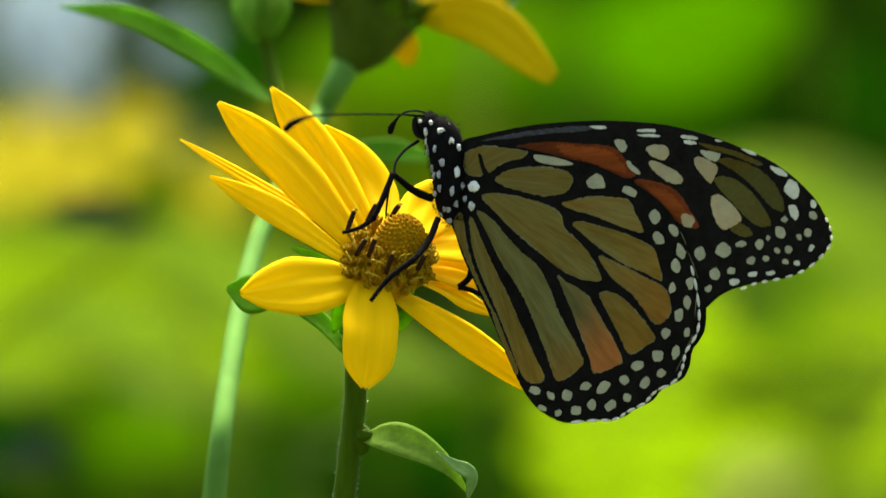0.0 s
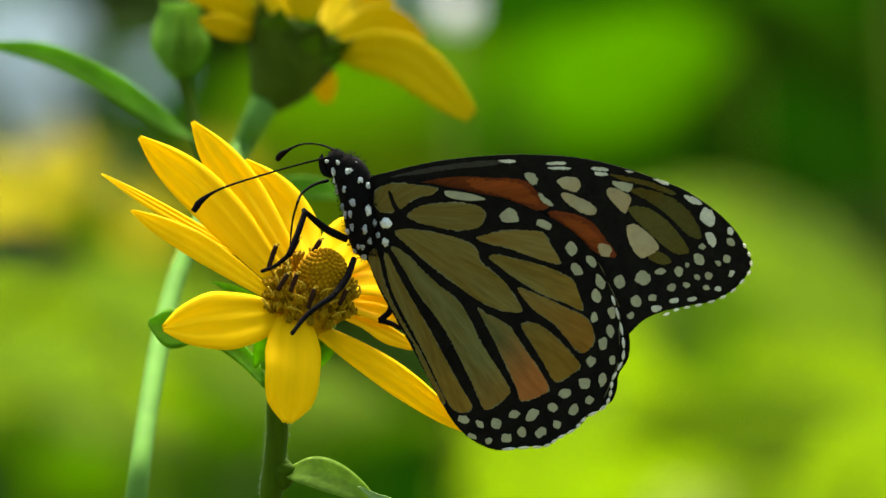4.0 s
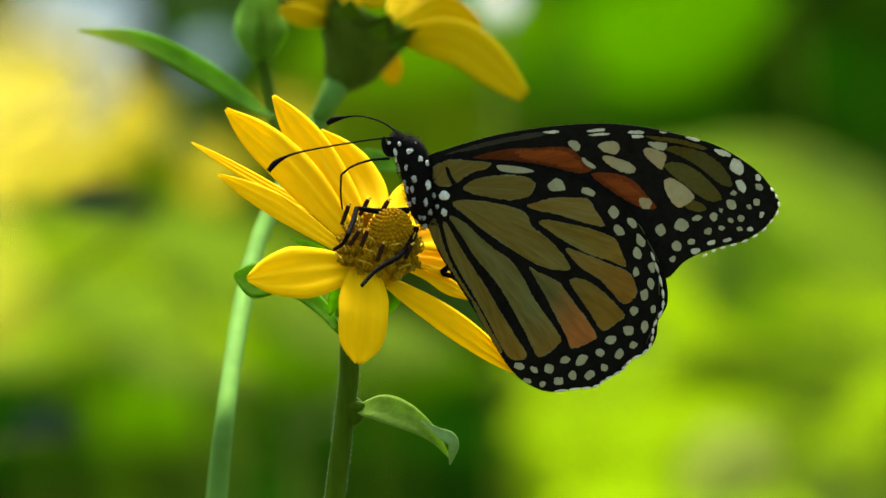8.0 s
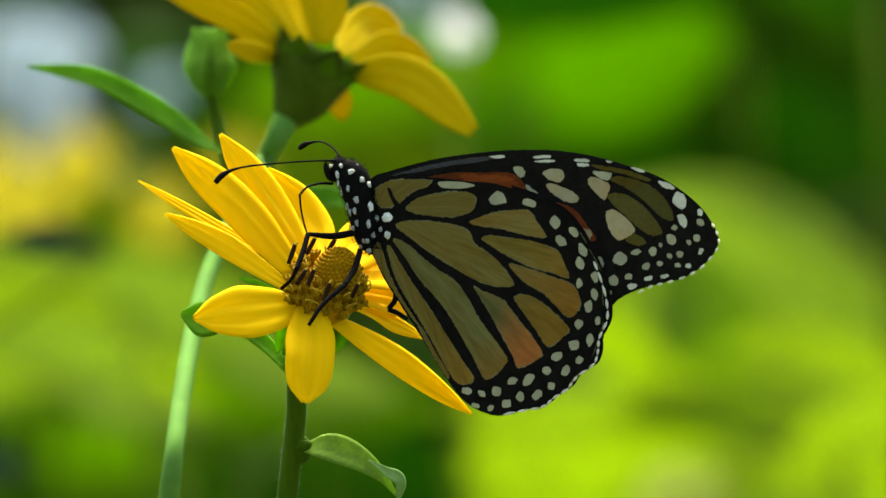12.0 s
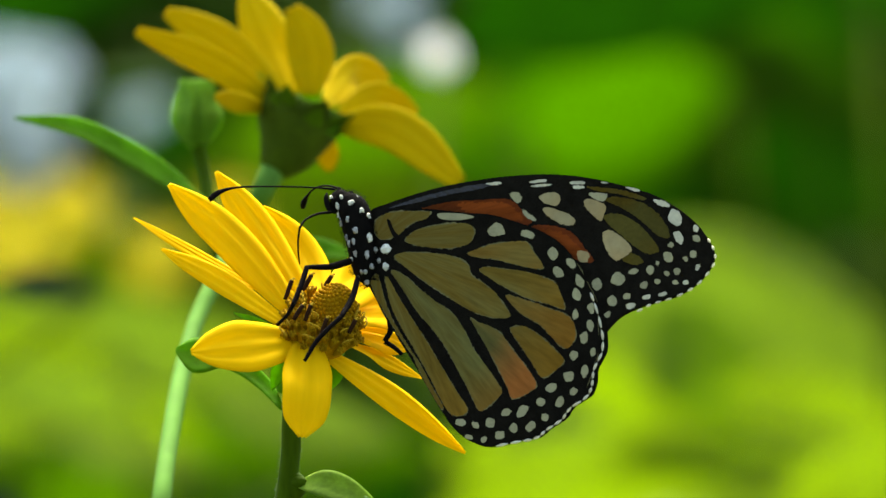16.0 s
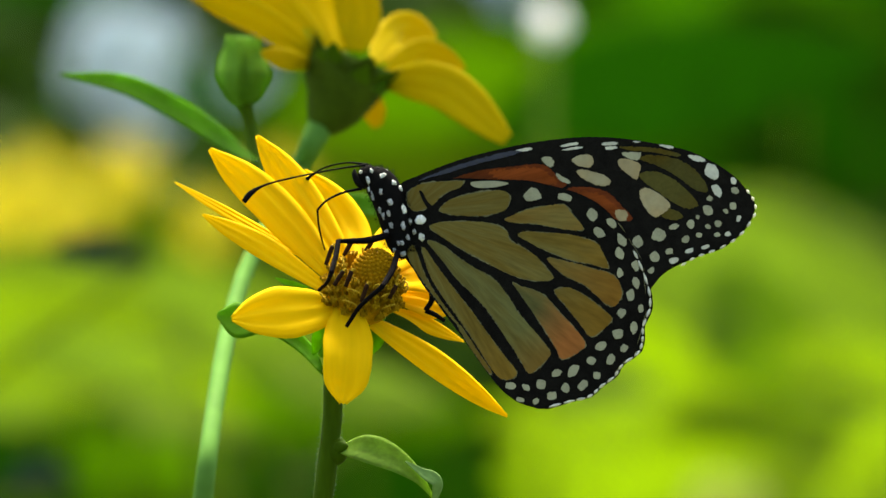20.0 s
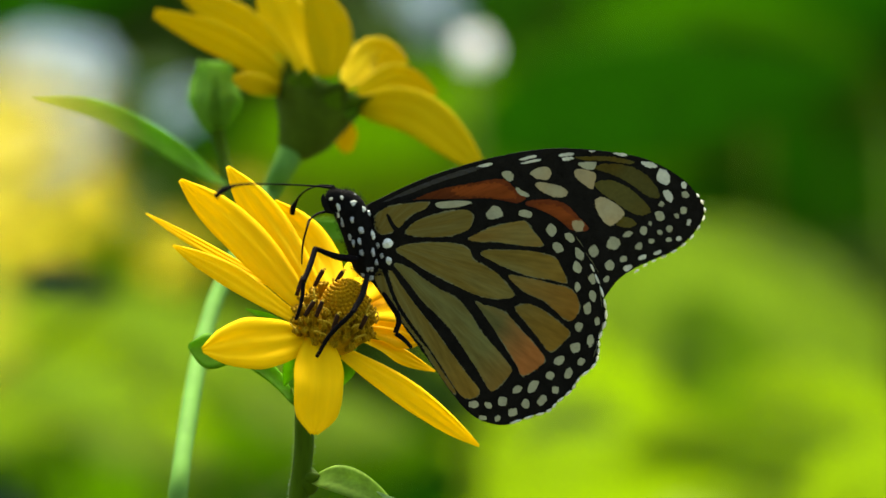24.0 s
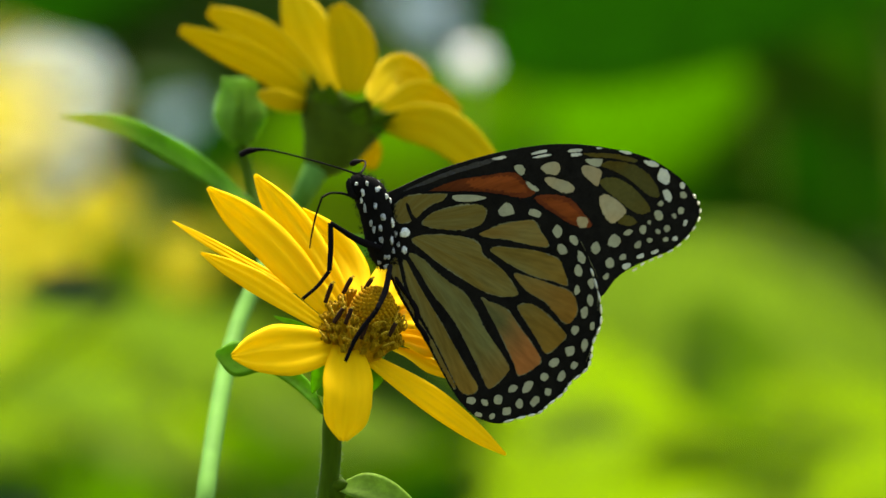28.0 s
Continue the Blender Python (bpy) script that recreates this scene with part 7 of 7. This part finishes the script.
    keyed(LIMB_PARTS["hind_tibia"], [
    (0, -0.00511, -0.01286, -0.01212, -68.49, 38.93, -130.3), (0.5, -0.00506, -0.01312, -0.01185, -66.87, 37.18, -128.87), (1, -0.00525, -0.01267, -0.01215, -69.17, 38.61, -130.32),
    (1.5, -0.00534, -0.0129, -0.01169, -65.86, 36.29, -129.26), (2, -0.00507, -0.014, -0.01037, -59.94, 29.92, -125.07), (2.5, -0.0051, -0.01396, -0.01023, -58.99, 28.21, -123.42),
    (3, -0.00529, -0.01323, -0.01088, -61.7, 30.55, -124.43), (3.5, -0.005, -0.0143, -0.00939, -57.07, 22.4, -119.89), (5.5, -0.00527, -0.01379, -0.00987, -56.89, 25.05, -120.84),
    (6, -0.00533, -0.01408, -0.00922, -57.55, 18.26, -117.67), (6.3, -0.00541, -0.01412, -0.00908, -58.35, 17.04, -118.19), (6.4, -0.00611, -0.01413, -0.00571, -57.43, 1.76, -121.95),
    (6.5, -0.00602, -0.01414, -0.00582, -56.81, 2.46, -121.07), (7, -0.00636, -0.01349, -0.0071, -57.64, 8.15, -121.85), (7.5, -0.00611, -0.01379, -0.00797, -56.33, 12.02, -120.06),
    (8, -0.00609, -0.01409, -0.00808, -56.84, 12.28, -120.18), (8.5, -0.00585, -0.01429, -0.00822, -56.65, 13.33, -119.44), (9, -0.00577, -0.01377, -0.00963, -55.57, 23.5, -122.02),
    (9.5, -0.00521, -0.014, -0.00981, -54.22, 27.26, -121.15), (10, -0.00501, -0.01318, -0.01134, -60.04, 32.24, -120.21), (10.5, -0.00462, -0.01318, -0.01171, -59.35, 37.44, -120.66),
    (11, -0.00533, -0.01351, -0.01106, -60, 31.7, -123.86), (11.5, -0.00608, -0.01252, -0.01174, -68.2, 32.08, -128.49), (12, -0.00593, -0.01276, -0.01175, -66.8, 34.09, -130.22),
    (12.5, -0.00505, -0.01366, -0.01124, -62.14, 32.6, -123.91), (14.5, -0.00569, -0.01171, -0.01322, -83.07, 45.58, -148.36), (15, -0.00597, -0.01137, -0.0134, -88.39, 45.16, -153.08),
    (15.5, -0.00637, -0.01107, -0.01342, -87.8, 45.04, -154.19), (16, -0.0061, -0.01182, -0.01301, -80.73, 43.68, -147.08), (16.5, -0.00631, -0.01214, -0.01271, -76.09, 42.85, -146.18),
    (17, -0.00672, -0.01121, -0.01322, -83.52, 44.26, -154.39), (17.5, -0.00705, -0.01104, -0.01329, -114.51, 35.67, 157.99), (18, -0.00791, -0.01067, -0.01329, -113.6, 34.04, 155),
    (18.5, -0.00894, -0.00935, -0.01364, -118.81, 26.78, 140.9), (19, -0.00907, -0.00966, -0.01355, -117.96, 25.03, 140.97), (19.5, -0.00865, -0.01008, -0.01323, -117.67, 25.44, 140.13),
    (20, -0.00857, -0.00994, -0.01331, -118.93, 26.08, 140.61), (20.5, -0.00947, -0.00932, -0.01373, -118.8, 24.03, 138.45), (21, -0.00786, -0.01109, -0.01284, -116.58, 29.4, 145.53),
    (21.5, -0.00763, -0.01119, -0.0128, -116.45, 29.97, 146.55), (23.5, -0.00854, -0.01349, -0.0104, -90.94, 40.57, 165.23), (24, -0.01101, -0.01199, -0.00925, -91.77, 41.9, 148.47),
    (24.2, -0.00888, -0.01222, -0.01148, -91.82, 45.02, 160.78), (24.5, -0.00889, -0.01223, -0.01148, -91.82, 45.02, 160.78), (25, -0.00949, -0.01193, -0.01126, -91.33, 48.56, 156.58),
    (25.5, -0.01066, -0.01163, -0.0107, -83.88, 48.29, 159.26), (26, -0.01054, -0.01151, -0.01117, -76.17, 45.51, 170.23), (26.5, -0.01191, -0.01035, -0.01075, -72.51, 47.81, 166.77),
    (27, -0.01163, -0.01074, -0.01072, -71.6, 46.45, 168.22), (27.5, -0.01049, -0.01237, -0.00987, -67.03, 44.37, 177.65), (28, -0.01111, -0.01087, -0.01146, -70.89, 51.72, 170.18),
])
    keyed(LIMB_PARTS["far_femur"], [
    (0, -0.00447, 0.00063, -0.00665, 87.81, 66.68, 16.51), (0.5, -0.00438, 0.00054, -0.00675, 111.32, 64.73, 42.56), (1, -0.00457, 0.00079, -0.00652, 101.54, 66.38, 31.17),
    (1.5, -0.00437, 0.00082, -0.00667, 102.24, 66.44, 31.61), (2, -0.00416, 0.00027, -0.00696, 119.7, 64.86, 53.36), (2.5, -0.00421, 0.00037, -0.00695, 78.8, 67.33, 9.16),
    (3, -0.00439, 0.00086, -0.0067, 73.04, 66.16, 1.27), (3.5, -0.00418, 0.00024, -0.00694, 78.87, 66.02, 10.53), (5.5, -0.00423, 0.00061, -0.00679, 66.57, 62.21, -6.11),
    (6, -0.00431, 0.0005, -0.00687, 65.16, 60.62, -7.01), (6.3, -0.0043, 0.00049, -0.00688, 64.87, 59.82, -7.02), (6.4, -0.00412, 0.00058, -0.00651, 146.86, 59.57, 84.47),
    (6.5, -0.00412, 0.00058, -0.00651, 139.56, 61.45, 77.7), (7, -0.00401, 0.00116, -0.00639, 110.17, 64.1, 43.04), (7.5, -0.0042, 0.00088, -0.00666, 99.06, 60.57, 31.84),
    (8, -0.00428, 0.00059, -0.00677, 101.1, 59.13, 34.41), (8.5, -0.00423, 0.0004, -0.00679, 101.1, 57.6, 35.08), (9, -0.00418, 0.00065, -0.00678, 68.75, 57.17, -6.54),
    (9.5, -0.00405, 0.00036, -0.00676, 68.43, 59.01, -5.87), (10, -0.00448, 0.00072, -0.00665, 83.47, 62.07, 10.1), (10.5, -0.00455, 0.00051, -0.00662, 85.12, 61.03, 13.01),
    (11, -0.00415, 0.00046, -0.00686, 79.69, 62.01, 4.59), (11.5, -0.00438, 0.00107, -0.00647, 92.31, 65.09, 15.39), (12, -0.0043, 0.00087, -0.00665, 87.62, 65.82, 11.35),
    (12.5, -0.00435, 0.0003, -0.00688, 79.88, 63.69, 7.54), (14.5, -0.00448, 0.00089, -0.00624, 105.59, 67.81, 30.81), (15, -0.00464, 0.00099, -0.00601, 112.59, 68.78, 37.82),
    (15.5, -0.00457, 0.00119, -0.00594, 113.37, 68.1, 35.96), (16, -0.00452, 0.00088, -0.00616, 104.69, 67.4, 27.5), (16.5, -0.00431, 0.0008, -0.00641, 96.87, 65.86, 17.24),
    (17, -0.00436, 0.00121, -0.00606, 106.92, 66.87, 25.3), (17.5, -0.00431, 0.00133, -0.00611, 109.55, 66.9, 25.75), (18, -0.00426, 0.00142, -0.00609, 111.18, 66.7, 22.87),
    (18.5, -0.00399, 0.00203, -0.00608, 116.38, 62.41, 20), (19, -0.00419, 0.00193, -0.00623, 115.11, 62.32, 19.38), (19.5, -0.00398, 0.00183, -0.00622, 111.76, 62.77, 17.1),
    (20, -0.00413, 0.00191, -0.00606, 112.71, 61.81, 18.71), (20.5, -0.00442, 0.00229, -0.00642, 114.64, 61.78, 18.37), (21, -0.00421, 0.00141, -0.00624, 106.29, 64.08, 16.98),
    (21.5, -0.00421, 0.00138, -0.0062, 105.39, 63.95, 17.04), (23.5, -0.00425, 0, -0.0068, 64.66, 66.2, -24.93), (24, -0.00415, 0.00058, -0.00637, 62.33, 61.66, -39.09),
    (24.2, -0.00362, 0.00032, -0.00663, 77.41, 59.01, -21.01), (24.5, -0.00362, 0.00032, -0.00663, 77.41, 59.01, -21.01), (25, -0.00368, 0.00041, -0.00651, 75.84, 56.13, -26.5),
    (25.5, -0.00389, 0.00036, -0.0065, 69.48, 58.49, -37.15), (26, -0.00373, 0.00028, -0.0067, 70.19, 60.39, -37.12), (26.5, -0.00402, 0.00064, -0.00629, 67.21, 58.6, -46.1),
    (27, -0.00379, 0.00037, -0.00646, 64.9, 59.16, -47.26), (27.5, -0.00364, -0.00046, -0.00632, 53.78, 61.84, -51.72), (28, -0.00386, 0.00047, -0.00667, 67.33, 58.26, -44.59),
])
    keyed(LIMB_PARTS["far_tibia"], [
    (0, -0.00166, 0.00146, -0.01345, -106.38, 55.52, 178.32), (0.5, -0.00206, 0.00268, -0.01344, -107.07, 54.52, 176.12), (1, -0.00204, 0.00232, -0.0133, -110.3, 53.63, 173.72),
    (1.5, -0.00186, 0.00236, -0.01345, -105.56, 54.76, 176.07), (2, -0.00229, 0.00279, -0.01366, -93.52, 57.11, -173.53), (2.5, -0.0014, 0.00082, -0.01378, -92.25, 54.47, -173.29),
    (3, -0.0014, 0.00093, -0.01346, -77.38, 57.35, -152.47), (3.5, -0.00123, 0.0008, -0.0137, -87.3, 52.54, -169.73), (5.5, -0.0008, 0.00025, -0.01334, -67.06, 61.6, -144.72),
    (6, -0.00071, 0.00006, -0.01332, -67.15, 57.94, -145.38), (6.3, -0.00061, 0.00004, -0.01328, -80.1, 50.73, -162.27), (6.4, -0.00377, 0.00431, -0.01289, -67.49, 51.53, -154.51),
    (6.5, -0.00337, 0.00403, -0.01301, -68.09, 51.24, -155.4), (7, -0.00164, 0.00337, -0.01305, -77.29, 49.72, -167.57), (7.5, -0.00112, 0.0028, -0.01311, -81.03, 51.39, -170.08),
    (8, -0.00115, 0.00273, -0.01312, -81.97, 51.29, -170.91), (8.5, -0.00098, 0.00269, -0.01304, -83.21, 51.66, -171.42), (9, -0.00019, 0.0002, -0.013, -83.07, 55.85, -167.83),
    (9.5, -0.00026, -0.00003, -0.01311, -61.36, 66.73, -140.51), (10, -0.00107, 0.00133, -0.01319, -78.24, 74.86, -152.76), (10.5, -0.00107, 0.00132, -0.0131, -78.07, 78.49, -151.02),
    (11, -0.00069, 0.00074, -0.01339, -76.66, 68.66, -153.83), (11.5, -0.00138, 0.0019, -0.01318, -92.04, 61.53, -168.5), (12, -0.00133, 0.00147, -0.0134, -87.84, 63.2, -164.56),
    (12.5, -0.00111, 0.00073, -0.01351, -80.19, 62.76, -154.63), (14.5, -0.00208, 0.00231, -0.01309, -105.85, 68.19, -178.45), (15, -0.00252, 0.00263, -0.01291, -111.62, 67.83, 176.46),
    (15.5, -0.00234, 0.00282, -0.0128, -114.6, 69.18, 170.97), (16, -0.00201, 0.00219, -0.013, -106.98, 70.51, 177.85), (16.5, -0.00142, 0.0017, -0.01316, -97.76, 68.77, -176.28),
    (17, -0.00174, 0.00245, -0.01286, -112.17, 72.37, 168.45), (17.5, -0.0017, 0.00259, -0.01291, -114.97, 71.88, 163.79), (18, -0.00157, 0.00256, -0.01289, -111.9, 67.47, 162.89),
    (18.5, -0.00077, 0.00321, -0.01264, -114.05, 59.69, 155.19), (19, -0.00095, 0.00306, -0.01278, -110.65, 56.03, 159.48), (19.5, -0.00075, 0.00282, -0.01281, -111.45, 62.35, 158.36),
    (20, -0.00082, 0.00303, -0.01259, -112.83, 61.95, 158.09), (20.5, -0.0011, 0.0034, -0.01294, -110.46, 55.64, 159.24), (21, -0.00112, 0.00236, -0.01289, -110.02, 69.02, 163.46),
    (21.5, -0.0011, 0.00233, -0.01285, -109.66, 69.73, 164.62), (23.5, -0.00154, -0.00127, -0.01358, -54.86, 72.54, -147.64), (24, -0.00142, -0.00163, -0.01288, -42.43, 72.62, -148.08),
    (24.2, -0.00006, -0.00104, -0.01297, -69.4, 71.38, -170.57), (24.5, -0.00006, -0.00104, -0.01297, -69.4, 71.39, -170.57), (25, 0.00001, -0.00143, -0.01266, -40.43, 79.67, -145.57),
    (25.5, -0.00081, -0.00197, -0.01281, -0.94, 79.44, -110.41), (26, -0.00082, -0.00192, -0.01314, -6.35, 80.29, -116.18), (26.5, -0.00135, -0.00213, -0.01261, -5.06, 78.31, -121.53),
    (27, -0.00122, -0.00241, -0.01281, -12.64, 77.12, -128.3), (27.5, -0.00148, -0.0032, -0.01284, -4.68, 73.74, -113.74), (28, -0.00109, -0.00226, -0.01296, 28.96, 76.6, -85.4),
])
    keyed(LIMB_PARTS["far_tarsus"], [
    (0, -0.00365, 0.00153, -0.01633, 93.42, 19.3, 31.2), (0.5, -0.00408, 0.00281, -0.01629, 91.9, 19.46, 30.16), (1, -0.0041, 0.00255, -0.01612, 94.04, 19.09, 31.27),
    (1.5, -0.00387, 0.00251, -0.01631, 91.01, 19.73, 28.64), (2, -0.00418, 0.00258, -0.01659, 83.64, 20.5, 26.03), (2.5, -0.00342, 0.00058, -0.01662, 83.78, 23.33, 25.78),
    (3, -0.00308, 0.00006, -0.01641, 88.91, 25.74, 28.58), (3.5, -0.00333, 0.00041, -0.01648, 81.39, 25.98, 24.31), (5.5, -0.00216, -0.00072, -0.01642, 83.73, 35.38, 19.26),
    (6, -0.00223, -0.001, -0.01629, 82.93, 38.23, 18.82), (6.3, -0.00272, -0.00063, -0.01599, 82.83, 30.34, 22.32), (6.4, -0.00573, 0.00337, -0.01563, 68.07, 27.13, 16.74),
    (6.5, -0.00536, 0.00312, -0.01573, 68.4, 27.5, 16.54), (7, -0.00386, 0.00288, -0.01572, 74.84, 29.47, 15.03), (7.5, -0.00327, 0.00242, -0.01583, 77.32, 27.69, 16.84),
    (8, -0.00331, 0.0024, -0.01585, 78, 27.72, 17.11), (8.5, -0.00314, 0.00236, -0.01578, 78.8, 27.25, 18.01), (9, -0.00211, -0.00022, -0.0159, 83.12, 24.67, 20.21),
    (9.5, -0.00133, -0.00091, -0.01632, 76.45, 36.13, 4.77), (10, -0.00188, 0.00091, -0.01656, 85.28, 49.67, 12.27), (10.5, -0.00167, 0.00098, -0.01653, 86.42, 48.64, 14.59),
    (11, -0.00184, 0.00018, -0.01665, 83.66, 40.4, 9.6), (11.5, -0.00301, 0.00157, -0.01627, 98.18, 36.63, 25.57), (12, -0.00286, 0.00105, -0.01652, 95.55, 34.86, 24.54),
    (12.5, -0.00255, 0.00004, -0.01663, 92.12, 32.23, 27.71), (14.5, -0.00338, 0.00228, -0.01634, 97.11, 34.84, 20.38), (15, -0.00384, 0.00271, -0.01615, 100.26, 38.69, 23.08),
    (15.5, -0.00357, 0.00301, -0.01607, 101.57, 42.47, 21.99), (16, -0.00317, 0.00224, -0.01629, 97.62, 42.64, 19.08), (16.5, -0.00269, 0.00161, -0.01642, 93.4, 34.57, 12.9),
    (17, -0.00277, 0.00266, -0.0162, 99.44, 45.79, 16.47), (17.5, -0.00273, 0.00289, -0.01624, 101.88, 50.38, 16.87), (18, -0.00284, 0.00295, -0.01611, 101.41, 43.75, 11.21),
    (18.5, -0.00237, 0.00395, -0.01567, 111.14, 32.43, 16.49), (19, -0.00277, 0.00375, -0.01569, 111.27, 29.02, 19.16), (19.5, -0.00226, 0.00342, -0.0159, 103.07, 41.39, 6.28),
    (20, -0.00235, 0.00365, -0.01568, 106.37, 37.59, 11.63), (20.5, -0.00295, 0.00409, -0.01584, 111.24, 28.85, 18.7), (21, -0.00232, 0.00272, -0.01616, 100.62, 48.29, 10.22),
    (21.5, -0.00227, 0.00266, -0.01614, 100.09, 48.26, 10.7), (23.5, -0.00243, -0.00182, -0.01692, 73.19, 53.31, -15.13), (24, -0.00231, -0.00219, -0.01622, 69.34, 51.33, -30.71),
    (24.2, -0.00117, -0.00123, -0.01628, 87.87, 25.95, -1.66), (24.5, -0.00117, -0.00123, -0.01628, 87.85, 25.95, -1.71), (25, -0.0005, -0.00178, -0.0161, 80.2, 36.69, -20.56),
    (25.5, -0.00103, -0.00257, -0.01625, 71.95, 53.76, -34.18), (26, -0.00108, -0.00245, -0.01658, 72.67, 55.8, -34.21), (26.5, -0.00172, -0.00273, -0.01603, 72.65, 47.42, -39.33),
    (27, -0.0017, -0.00303, -0.01622, 71.75, 46.03, -38.69), (27.5, -0.00188, -0.00411, -0.0162, 58.63, 57.61, -46.11), (28, -0.00103, -0.00307, -0.01637, 68.12, 57.02, -43.65),
])


motions()
